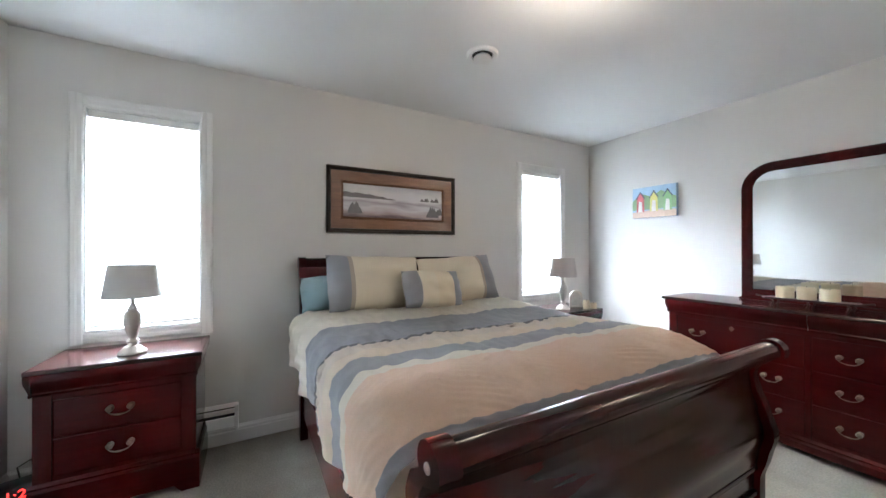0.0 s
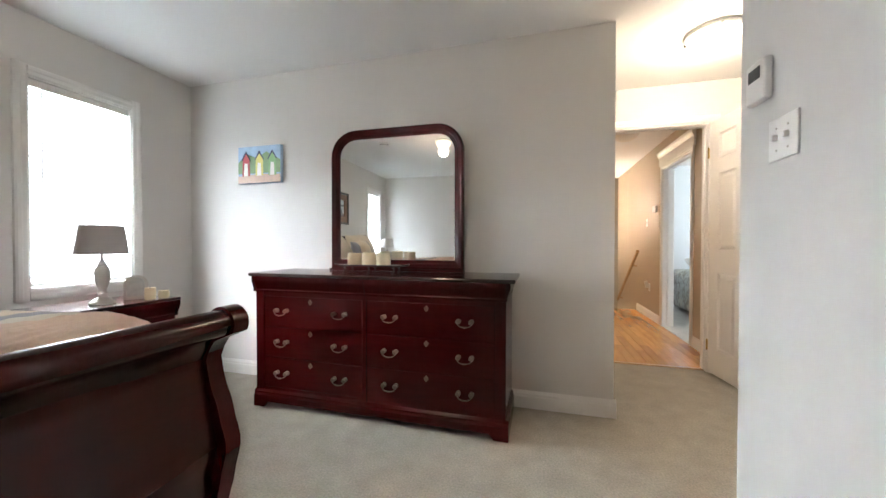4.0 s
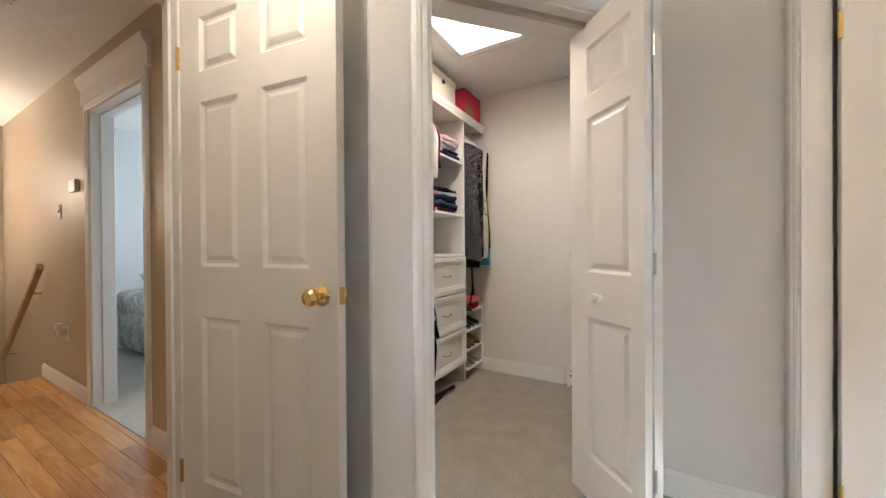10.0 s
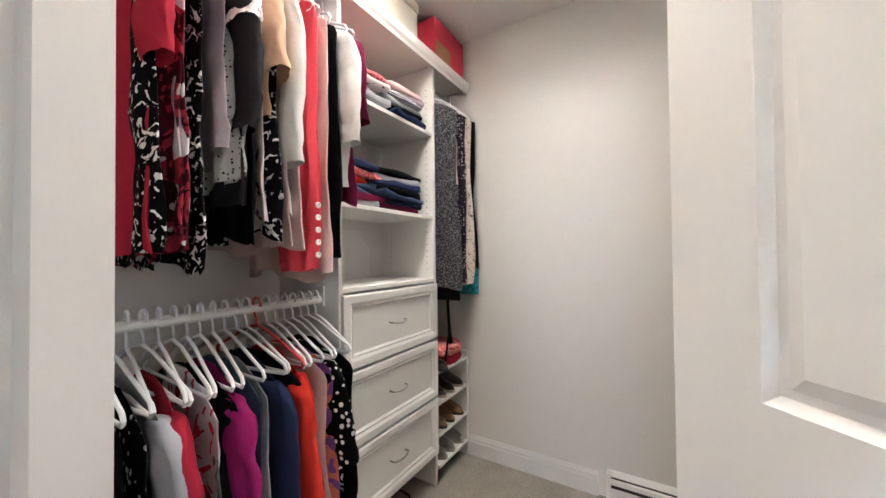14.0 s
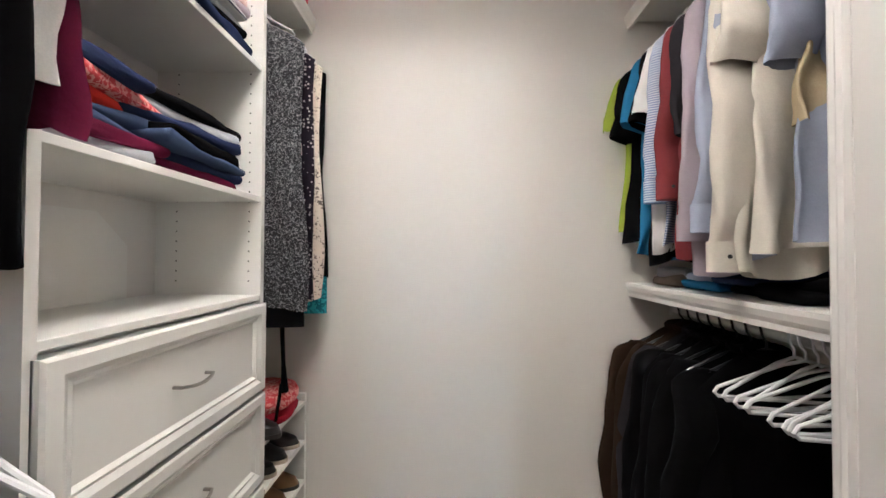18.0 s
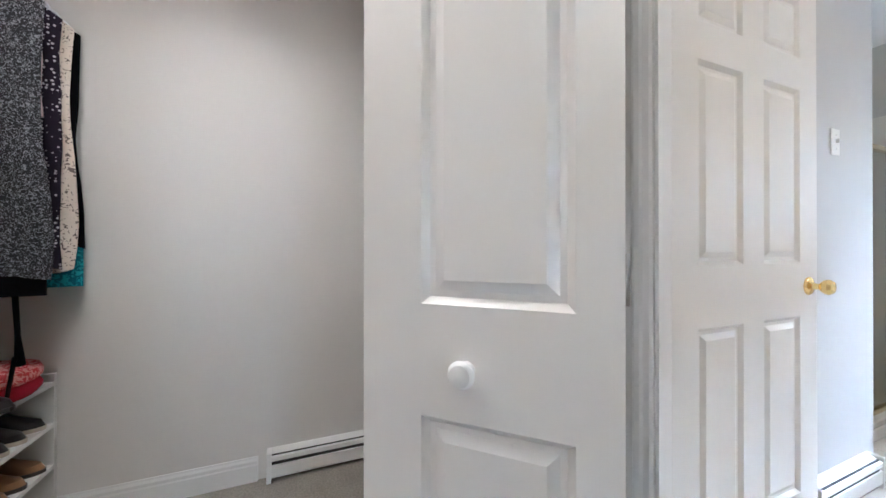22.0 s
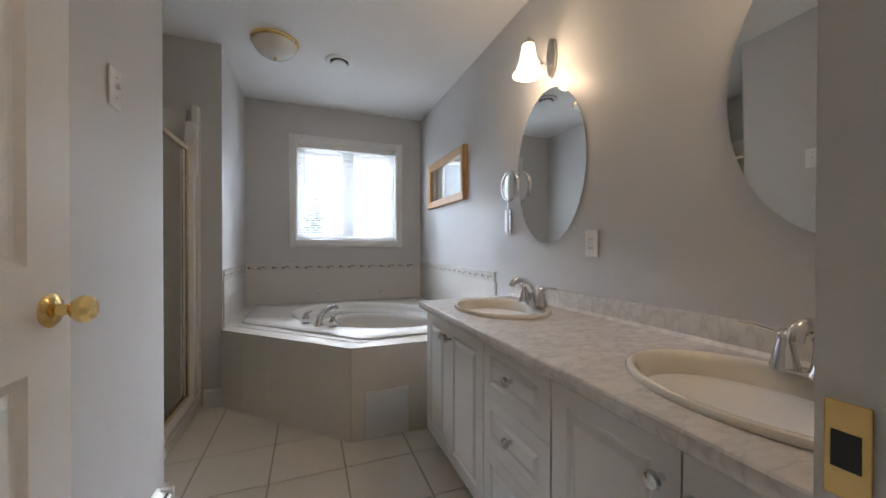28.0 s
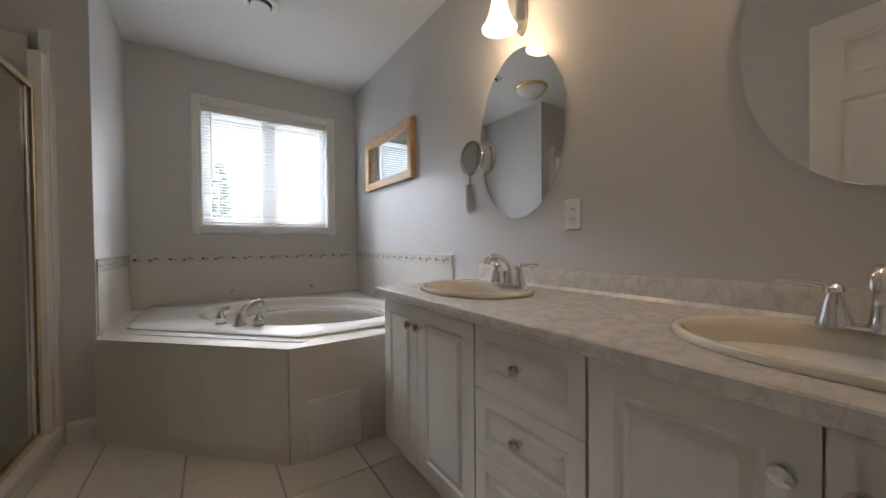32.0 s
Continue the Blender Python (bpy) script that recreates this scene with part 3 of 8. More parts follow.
# ---- bedroom ----
def window(name, m, w, h, panes, slat_step, label, open_slats=0.35, f=0.036, vinyl=None):
    """A cased window with its blind. m: x across from 0 to w, y outwards through a wall 0.12 deep, z up from the sill at 0."""
    e = tagged(new(name), label, "window", kind="structure")
    bm = bmesh.new()
    t = 0.008
    for b in ((-0.004, -0.003, 0, t, 0.12, h), (w - t, -0.003, 0, w + 0.004, 0.12, h), (t, -0.003, h - t, w - t, 0.12, h + 0.004), (t, -0.003, -0.004, w - t, 0.12, t)):
        box(bm, *b)
    bm.transform(m)
    part("reveal", bm, TRIM, e)
    for p0, p1, up in (((0, 0, -0.064), (0, 0, h + 0.064), (-1, 0, 0)), ((w, 0, -0.064), (w, 0, h + 0.064), (1, 0, 0)), ((0, 0, h), (w, 0, h), (0, 0, 1)), ((0, 0, 0), (w, 0, 0), (0, 0, -1))):
        bm = bmesh.new()
        extrude_profile(bm, CAS, p0, p1, (0, -1, 0), up)
        bm.transform(m)
        part("casing", bm, TRIM, e)
    edges = [t + (w - 2 * t) * k / panes for k in range(panes + 1)]
    for a, b in zip(edges, edges[1:]):
        bm = bmesh.new()
        for q in ((a, 0.075, t, a + f, 0.11, h - t), (b - f, 0.075, t, b, 0.11, h - t), (a + f, 0.075, t, b - f, 0.11, t + f), (a + f, 0.075, h - t - f, b - f, 0.11, h - t)):
            box(bm, *q)
        bm.transform(m)
        part("sash", bm, WHITE_PLASTIC, e)
        g = B(a + f, 0.09, t + f, b - f, 0.094, h - t - f)
        g.transform(m)
        pane = part("pane", g, GLASS, e)
        pane.visible_shadow = False
    # blind
    bm = B(0.012, 0.010, h - 0.055, w - 0.012, 0.050, h - 0.010, r=0.004)
    bm.transform(m)
    part("blind_headrail", bm, WHITE_PLASTIC, e, "white blind headrail")
    n = int((h - 0.11) / slat_step)
    first = None
    for k in range(n):
        z = h - 0.07 - slat_step * k
        if first is None:
            bm = bmesh.new()
            prof = [(-0.012, 0.0), (-0.006, 0.0022), (0, 0.003), (0.006, 0.0022), (0.012, 0.0), (0.012, -0.0006), (0, 0.0022), (-0.012, -0.0006)]
            c, s = math.cos(open_slats), math.sin(open_slats)
            extrude_profile(bm, [(u * c - v * s, u * s + v * c) for u, v in prof], (0.014, 0, 0), (w - 0.014, 0, 0), (0, 1, 0))
            first = finish("slat", bm, vinyl or BLIND)
        ob = new("slat", first)
        ob.parent = e
        ob.matrix_local = m @ Matrix.Translation((0, 0.030, z))
    bm = B(0.013, 0.018, 0.022, w - 0.013, 0.042, 0.036, r=0.003)
    bm.transform(m)
    part("blind_bottom_rail", bm, WHITE_PLASTIC, e)
    for x in (0.12, w - 0.12):
        bm = bmesh.new()
        tube(bm, [(x, 0.017, 0.03), (x, 0.017, h - 0.05)], 0.0012, 5)
        bm.transform(m)
        part("ladder_cord", bm, WHITE_PLASTIC, e)
    bm = bmesh.new()
    tube(bm, [(0.07, 0.008, h * 0.45), (0.07, 0.008, h - 0.05)], 0.004, 6)
    bm.transform(m)
    part("tilt_wand", bm, WHITE_PLASTIC, e)
    return e


BLIND = mat("white_blind_slat", (0.85, 0.86, 0.86), 0.4, var=0.01)
BLIND_LIT = bpy.data.materials.new("translucent_white_vinyl_slat")
BLIND_LIT.use_nodes = True
n, l, p = nodes_of(BLIND_LIT)
p.inputs["Base Color"].default_value, p.inputs["Roughness"].default_value = (0.86, 0.87, 0.87, 1), 0.45
tl, mx = n.new("ShaderNodeBsdfTranslucent"), n.new("ShaderNodeMixShader")
tl.inputs["Color"].default_value = (0.90, 0.92, 0.93, 1)
mx.inputs[0].default_value = 0.55
l.new(p.outputs[0], mx.inputs[1])
l.new(tl.outputs[0], mx.inputs[2])
l.new(mx.outputs[0], n["Material Output"].inputs["Surface"])
WEST = Matrix.Rotation(math.pi / 2, 4, "Z")
window("window_1", Matrix.Translation((-3.072, -1.21, 0.80)) @ WEST, 0.54, 1.275, 1, 0.0235, "white cased window with a lowered slatted blind above a nightstand", 1.15, vinyl=BLIND_LIT)
window("window_2", Matrix.Translation((-3.072, 1.99, 0.80)) @ WEST, 0.55, 1.275, 1, 0.0235, "white cased window with a lowered slatted blind in the bedroom corner", 1.15, vinyl=BLIND_LIT)


def arch(x0, x1, z0, z1, r, n=10):
    pts = [(x0, z0), (x1, z0)]
    pts += [(x1 - r + r * math.cos(a), z1 - r + r * math.sin(a)) for a in [math.pi / 2 * k / n for k in range(n + 1)]]
    pts += [(x0 + r + r * math.cos(a), z1 - r + r * math.sin(a)) for a in [math.pi / 2 + math.pi / 2 * k / n for k in range(n + 1)]]
    return pts


def ring_frame(bm, outline, prof, m):
    """Sweeps a profile of (inwards, proud) round a closed outline."""
    n = len(outline)
    pts = [Vector((x, y)) for x, y in outline]
    loops = []
    for i, p in enumerate(pts):
        d0, d1 = (p - pts[i - 1]).normalized(), (pts[(i + 1) % n] - p).normalized()
        n0, n1 = Vector((-d0.y, d0.x)), Vector((-d1.y, d1.x))
        b = (n0 + n1)
        b = b / max(b.dot(n0), 0.3)
        loops.append([bm.verts.new(m @ Vector((p.x + b.x * u, p.y + b.y * u, v))) for u, v in prof])
    k = len(prof)
    for i in range(n):
        a, b = loops[i], loops[(i + 1) % n]
        for j in range(k):
            bm.faces.new((a[j], b[j], b[(j + 1) % k], a[(j + 1) % k]))
    return bm


FACE_S = Matrix.Rotation(radians(90), 4, "X")  # flat outline (x, z) seen from -y, proud towards -y
def bail_handle(parent, x, y, z, w=0.085, m=PEWTER):
    """A drooping bail pull with two round roses, on a front that faces -y."""
    bm = bmesh.new()
    for s in (-1, 1):
        lathe(bm, [(0.014, 0), (0.0145, 0.003), (0.012, 0.006), (0.007, 0.009), (0.006, 0.016), (0.012, 0.019), (0.014, 0.024), (0.012, 0.029), (0.004, 0.032)], 14, m=Matrix.Translation((x + s * w / 2, y, z)) @ Matrix.Rotation(radians(90), 4, "X"))
    pts = [(x + (w + 0.012) * (k / 14 - 0.5) * (1 + 0.12 * math.sin(2 * math.pi * k / 14) ** 2), y - 0.024 - 0.008 * math.sin(math.pi * k / 14), z - 0.006 - 0.022 * math.sin(math.pi * k / 14) ** 0.55) for k in range(15)]
    tube(bm, pts, [0.0026 + 0.0018 * math.exp(-((k - 7) / 2.2) ** 2) for k in range(15)], 8)
    part("bail_handle", bm, m, parent, "aged pewter bail handle", smooth=True)


def escutcheon(parent, x, y, z):
    bm = bmesh.new()
    prism(bm, [(0.014 * math.cos(a) * (0.75 + 0.3 * math.cos(2 * a + math.pi) ** 2), 0.017 * math.sin(a) * (1 + 0.12 * math.cos(4 * a))) for a in [2 * math.pi * k / 24 for k in range(24)]], 0, 0.003,
          Matrix.Translation((x, y, z)) @ Matrix.Rotation(radians(90), 4, "X"))
    lathe(bm, [(0.006, 0), (0.006, 0.005), (0.003, 0.0055)], 10, m=Matrix.Translation((x, y, z + 0.006)) @ Matrix.Rotation(radians(90), 4, "X"))
    part("escutcheon", bm, PEWTER, parent, "small pewter keyhole plate", smooth=True)


def chest(name, label, at, turn, w, d, h, cols, rows, split, group=""):
    """A chest of drawers in the sleigh style: moulded top, ogee frieze, drawers and bracket plinth. Front faces -y; x from 0 to w, y from 0 (front) to d."""
    e = thing(name, label, "nightstand" if w < 1 else "dresser", at, turn, group)
    o = 0.028
    side = 0.050 if w > 1 else o  # inset of the case at its ends
    part("carcass", B(side, o, 0.11, w - side, d, h - 0.118), CHERRY_V, e)
    part("top", B(0, 0, h - 0.022, w, d, h, r=0.006), CHERRY_TOP, e, "polished cherry-stained top")
    # ogee frieze round front and sides
    z0 = h - 0.122
    prof = [(0, 0), (0.006, 0), (0.009, 0.010), (0.006, 0.016), (0.010, 0.030), (0.022, 0.060), (0.026, 0.080), (0.024, 0.100), (0, 0.100)]
    mid = w * 0.485 if split else w / 2
    halves = ((side, mid - 0.002), (mid + 0.002, w - side)) if split else ((side, w - side),)
    for a, b in halves:
        bm = bmesh.new()
        extrude_profile(bm, prof, (a, o, z0), (b, o, z0), (0, -1, 0))
        part("frieze", bm, CHERRY, e, smooth=True)
    for x, s in ((side, -1), (w - side, 1)):
        bm = bmesh.new()
        extrude_profile(bm, prof, (x, o - 0.024, z0), (x, d, z0), (s, 0, 0))
        part("side_frieze", bm, CHERRY_Y, e, smooth=True)
    # plinth
    up = 0.0 if w > 1 else 0.085
    pa, pb = side - 0.016, w - side + 0.016
    bm = bmesh.new()
    cut = [(pa, 0), (pa + 0.08, 0), (pa + 0.11, 0.035), (pb - 0.11, 0.035), (pb - 0.08, 0), (pb, 0), (pb, 0.075 + up), (pa, 0.075 + up)]
    prism(bm, cut, 0, 0.016, Matrix.Translation((0, o - 0.002, 0)) @ Matrix.Rotation(radians(90), 4, "X"))
    extrude_profile(bm, [(0, 0.075 + up), (0.016, 0.075 + up), (0.010, 0.088 + up), (0.012, 0.098 + up), (0, 0.112 + up)], (pa, o, 0), (pb, o, 0), (0, -1, 0))
    part("plinth", bm, CHERRY, e)
    for x, s in ((side, -1), (w - side, 1)):
        bm = bmesh.new()
        extrude_profile(bm, [(0, 0), (0.016, 0), (0.016, 0.075 + up), (0.010, 0.088 + up), (0.012, 0.098 + up), (0, 0.112 + up)], (x, o + 0.001, 0), (x, d, 0), (s, 0, 0))
        part("side_plinth", bm, CHERRY_Y, e)
    zs0, zs1 = 0.130 + up, z0 - 0.024
    post = 0.058 if w > 1 else 0.062
    for x in [side + 0.001, w - side - post - 0.001]:
        part("post", B(x, o - 0.010, zs0 - 0.014, x + post, o + 0.02, z0), CHERRY_V, e)
    part("top_rail", B(side + post + 0.002, o - 0.009, zs1 + 0.004, w - side - post - 0.002, o + 0.02, z0), CHERRY, e)
    if cols > 1:
        part("post", B(mid - 0.012, o - 0.010, zs0 - 0.014, mid + 0.012, o + 0.02, zs1 + 0.002), CHERRY_V, e)
    spans = ((side + post + 0.001, mid - 0.013), (mid + 0.013, w - side - post - 0.001)) if cols > 1 else ((side + post + 0.001, w - side - post - 0.001),)
    rh = (zs1 - zs0) / rows
    for xa, xb in spans:
        for r in range(rows):
            za, zb = zs0 + r * rh, zs0 + (r + 1) * rh
            bm = B(xa + 0.003, o - 0.006, za + 0.004, xb - 0.003, o + 0.02, zb - 0.004, r=0.003)
            dr = part("drawer", bm, CHERRY, e)
            c = (za + zb) / 2
            if w > 1:
                for f in (0.20, 0.785):
                    bail_handle(dr, xa + (xb - xa) * f, o - 0.006, c + 0.006, 0.075)
                escutcheon(dr, xa + (xb - xa) * 0.49, o - 0.006, zb - 0.035)
            else:
                bail_handle(dr, (xa + xb) / 2, o - 0.006, c + 0.010, 0.078)
    return e


chest("dresser", "cherry-stained six-drawer dresser with pewter handles under a mirror", (-2.015, 2.535, 0), 0, 1.745, 0.46, 0.885, 2, 3, True)
chest("nightstand", "cherry-stained two-drawer nightstand under a window, holding a lamp", (-2.645, -1.285, 0), 90, 0.665, 0.42, 0.72, 1, 2, False, "nightstands by the bed")
chest("nightstand", "cherry-stained nightstand in the corner beside the bed, holding a lamp", (-2.49, 1.79, 0), 90, 0.665, 0.42, 0.72, 1, 2, False, "nightstands by the bed")


# mirror that stands on the dresser
dm = thing("dresser_mirror", "arched mirror in a moulded cherry-stained frame standing on the dresser", "mirror", (-1.115, 2.955, 0.887), 1.0)
bm = bmesh.new()
ring_frame(bm, arch(-0.515, 0.479, 0.012, 1.013, 0.19), [(0, 0), (0, 0.026), (0.006, 0.036), (0.018, 0.040), (0.026, 0.034), (0.030, 0.034), (0.040, 0.030), (0.046, 0.022), (0.050, 0.022), (0.060, 0.018), (0.066, 0.010), (0.070, 0)], FACE_S)
part("frame", bm, CHERRY_V, dm, smooth=True)
bm = bmesh.new()
prism(bm, arch(-0.449, 0.413, 0.075, 0.950, 0.13), 0.004, 0.010, FACE_S)
part("looking_glass", bm, MIRROR, dm, "clear silvered glass")
bm = bmesh.new()
prism(bm, arch(-0.507, 0.471, 0.02, 1.003, 0.185), -0.012, 0.002, FACE_S)
part("backing", bm, CHERRY_V, dm)
part("foot_rail", B(-0.525, -0.045, 0.0, 0.482, 0.006, 0.014, r=0.003), CHERRY, dm)

# ---- bed ----
bed = thing("sleigh_bed", "cherry-stained sleigh bed with rolled footboard and headboard", "bed", (-3.0, 0.665, 0))


FOOT_CURVE = ((0.0, 0.0), (0.40, 0.0), (0.50, 0.22), (0.61, 0.50), (0.72, 0.20), (0.81, -0.12), (0.88, -0.22), (0.94, 0.20), (1.0, 1.0))
HEAD_CURVE = ((0.0, 0.0), (0.5, 0.0), (0.7, -0.05), (0.85, 0.15), (1.0, 1.0))


def sway(a, lean, curve):
    """Sideways place of a sleigh board at the share a of its height, eased between the knots of its curve."""
    for (a0, v0), (a1, v1) in zip(curve, curve[1:]):
        if a <= a1:
            f = (a - a0) / (a1 - a0)
            return lean * (v0 + (v1 - v0) * f * f * (3 - 2 * f))
    return lean * curve[-1][1]


def sleigh_panel(bm, y0, y1, h, lean, thick, roll, curve):
    """A board that curls over at its top. Leans along +x by the given amount."""
    path = [(sway(z / (h - roll), lean, curve), z) for z in [0.20 + (h - roll - 0.20) * k / 26 for k in range(27)]]
    cx, cz = path[-1][0], h - roll
    prof = [(x - thick / 2, z) for x, z in path] + [(cx - roll * math.cos(t), cz + roll * math.sin(t)) for t in [math.pi * k / 14 for k in range(0, 21)]] + [(x + thick / 2, z) for x, z in path[::-1]]
    prof = [p for i, p in enumerate(prof) if i == 0 or (Vector(p) - Vector(prof[i - 1])).length > 1e-4]
    a = [bm.verts.new((x, y0, z)) for x, z in prof]
    b = [bm.verts.new((x, y1, z)) for x, z in prof]
    for i in range(len(prof)):
        j = (i + 1) % len(prof)
        bm.faces.new((a[i], a[j], b[j], b[i]))
    bm.faces.new(a[::-1])
    bm.faces.new(b)
    return bm


def curve_post(h, lean, roll, thick, curve):
    """Outline of a sleigh post in (x, z)."""
    left, right = [], []
    for k in range(33):
        a = k / 32
        x = sway(a, lean, curve)
        w = thick * (0.72 if a < 0.40 else 0.72 + 0.24 * math.sin(math.pi * (a - 0.40) / 0.38) if a < 0.78 else 0.72 - 0.16 * math.sin(math.pi * (a - 0.78) / 0.22))
        foot = 0.02 * max(0.0, 1 - a / 0.06)
        left.append((x - w / 2 - foot, (h - roll) * a))
        right.append((x + w / 2, (h - roll) * a))
    cx, cz, rr = lean, h - roll * 1.15, roll * 1.25
    cap = [(cx + rr * math.cos(t), cz + rr * math.sin(t)) for t in [radians(v) for v in range(-30, 216, 15)]]
    return right[:-2] + cap + left[:-2][::-1]


BW = 0.755
UPXZ = Matrix(((1, 0, 0, 0), (0, 0, 1, 0), (0, 1, 0, 0), (0, 0, 0, 1)))
for nm, x, h, lean in (("headboard", 0.10, 1.205, -0.085), ("footboard", 1.965, 0.90, 0.065)):
    bm = bmesh.new()
    sleigh_panel(bm, -BW + 0.03, BW - 0.03, h, lean, 0.034, 0.036, FOOT_CURVE if lean > 0 else HEAD_CURVE)
    bm.transform(Matrix.Translation((x, 0, 0)))
    pn = part(nm, bm, CHERRY_Y, bed, smooth=True)
    for s in (-1, 1):
        bm = bmesh.new()
        prism(bm, curve_post(h + 0.004, lean, 0.037, 0.10, FOOT_CURVE if lean > 0 else HEAD_CURVE), -0.024, 0.024, Matrix.Translation((x, s * (BW - 0.008), 0)) @ UPXZ)
        post = part("post", bm, CHERRY_V, pn, smooth=True)
    if nm == "footboard":
        for s in (-1, 1):
            bm = bmesh.new()
            lathe(bm, [(0.011, 0), (0.011, 0.003), (0.005, 0.006)], 12, m=Matrix.Translation((x + lean, s * (BW + 0.016), h - 0.042)) @ Matrix.Rotation(radians(-90 * s), 4, "X"))
            part("bolt_cap", bm, NICKEL, pn, "small round metal cap")
        for z in (0.275, 0.375):
            bm = bmesh.new()
            box(bm, x - 0.012, -BW + 0.018, z, x + 0.030, BW - 0.018, z + 0.020, r=0.007)
            part("footboard_moulding", bm, CHERRY_Y, pn)
for s in (-1, 1):
    part("side_rail", B(0.10, s * (BW - 0.012) - 0.014, 0.18, 1.965, s * (BW - 0.012) + 0.014, 0.40, r=0.004), CHERRY, bed)
part("slat_base", B(0.12, -BW + 0.04, 0.24, 1.88, BW - 0.04, 0.28), OAK, bed)

solid("mattress", B(-2.88, -0.040, 0.285, -1.13, 1.370, 0.79, r=0.06, seg=3), mat("white_ticking", (0.75, 0.74, 0.72), 0.9), "thick white mattress on the bed base", "mattress", smooth=True)


# comforter: a draped sheet with bands across the bed
def comforter():
    """Rows of points across the bed, from the head to the foot."""
    nx, ny = 210, 190
    X0, X1 = -2.72, -1.105
    half, bend, fall = 0.685, 0.125, 0.215
    arc = bend * math.pi / 2
    rows = []
    for i in range(nx + 1):
        x = X0 + (X1 - X0) * i / nx
        top = 0.872 - 0.075 * max(0.0, (x + 1.42) / 0.32) ** 2 + 0.010 * math.sin(4 * x)
        wide = half + 0.030 * math.exp(-((x + 2.75) / 0.25) ** 2)
        row = []
        for j in range(ny + 1):
            s = (-1 + 2 * j / ny) * (half + arc + fall)
            sg = 1 if s > 0 else -1
            d = abs(s) - half
            soft = 0.016 * noise.noise(Vector((x * 4, s * 4, 0))) + 0.007 * noise.noise(Vector((x * 13, s * 13, 3)))
            relief = soft
            if x > -1.44:
                zig = abs((s * 2.6) % 1.0 - 0.5) * 2
                relief += 0.0036 * (1 - 2 * abs(math.sin(95 * (x - 0.085 * zig))) ** 0.6)
            elif -1.88 < x < -1.815:
                relief += 0.012 * noise.noise(Vector((x * 30, s * 55, 1)))
            elif x < -1.44:
                relief += 0.009 * noise.noise(Vector((x * 9, s * 24, 5))) + 0.0015 * noise.noise(Vector((x * 30, s * 60, 8)))
            if d <= 0:
                y, z, ny_, nz_ = sg * min(abs(s), half) * wide / half, top, 0, 1
            elif d < arc:
                a = d / bend
                y, z, ny_, nz_ = sg * (wide + bend * math.sin(a)), top - bend * (1 - math.cos(a)), sg * math.sin(a), math.cos(a)
            else:
                q = (d - arc) / fall
                y = sg * (wide + bend + (0.020 * math.sin(12 * x + 2.5 * sg) + 0.012 * math.sin(29 * x)) * q - 0.012 * q)
                z, ny_, nz_ = top - bend - (d - arc) + 0.014 * math.sin(8 * x + sg) * q, sg, 0
            row.append(Vector((x + 0.012 * noise.noise(Vector((s * 3, x, 7))), 0.655 + y + ny_ * relief, z + nz_ * relief)))
        rows.append(row)
    return rows


def quilt_cloth(name, color):
    m = mat(name, color, 0.8, var=0.05, scale=7, grain=0.12, gscale=320, bump=0.35, bscale=60, spec=0.15)
    m.node_tree.nodes["Principled BSDF"].inputs["Sheen Weight"].default_value = 0.15
    return m


CREAM, SLATE, SAND, TAUPE = quilt_cloth("cream_cotton", (0.72, 0.67, 0.57)), quilt_cloth("slate_cotton", (0.30, 0.305, 0.325)), quilt_cloth("sand_cotton", (0.62, 0.54, 0.44)), quilt_cloth("tan_quilted_cotton", (0.74, 0.565, 0.44))
BISC, DIM = quilt_cloth("biscuit_cotton", (0.66, 0.56, 0.43)), quilt_cloth("dark_piping", (0.15, 0.15, 0.155))
cf = thing("comforter", "quilted comforter in cream, slate grey and tan bands", "comforter")
drape = comforter()
last = len(drape) - 1
cuts = [0] + [round(last * f) for f in (0.305, 0.520, 0.535, 0.600, 0.668, 0.753, 0.791, 0.978)] + [last]
for (a, b), (nm, m) in zip(zip(cuts, cuts[1:]), (("head_band", CREAM), ("slate_band", SLATE), ("ruched_strip", DIM), ("sand_band", SAND), ("biscuit_band", BISC), ("slate_band", SLATE), ("cream_band", CREAM), ("quilted_panel", TAUPE), ("foot_edge", SLATE))):
    bm = bmesh.new()
    vs = [[bm.verts.new(q) for q in row] for row in drape[a:b + 1]]
    for p, q in zip(vs, vs[1:]):
        for k in range(len(p) - 1):
            bm.faces.new((p[k], p[k + 1], q[k + 1], q[k]))
    bmesh.ops.solidify(bm, geom=bm.faces[:], thickness=0.018)
    part(nm, bm, m, cf, smooth=True)

SHEET = mat("cream_sheet_cotton", (0.74, 0.68, 0.60), 0.8, var=0.04, scale=8, bump=0.3, bscale=60)
bm = B(-2.93, -0.155, 0.46, -2.60, 1.475, 0.872, r=0.12, seg=4)
bmesh.ops.subdivide_edges(bm, edges=[q for q in bm.edges if q.calc_length() > 0.08], cuts=7, use_grid_fill=True)
for v in bm.verts:
    v.co += 0.022 * noise.noise_vector(v.co * 6) + 0.008 * noise.noise_vector(v.co * 17)
solid("turned_sheet", bm, SHEET, "cream cotton sheet at the head of the bed", "sheet", smooth=True)


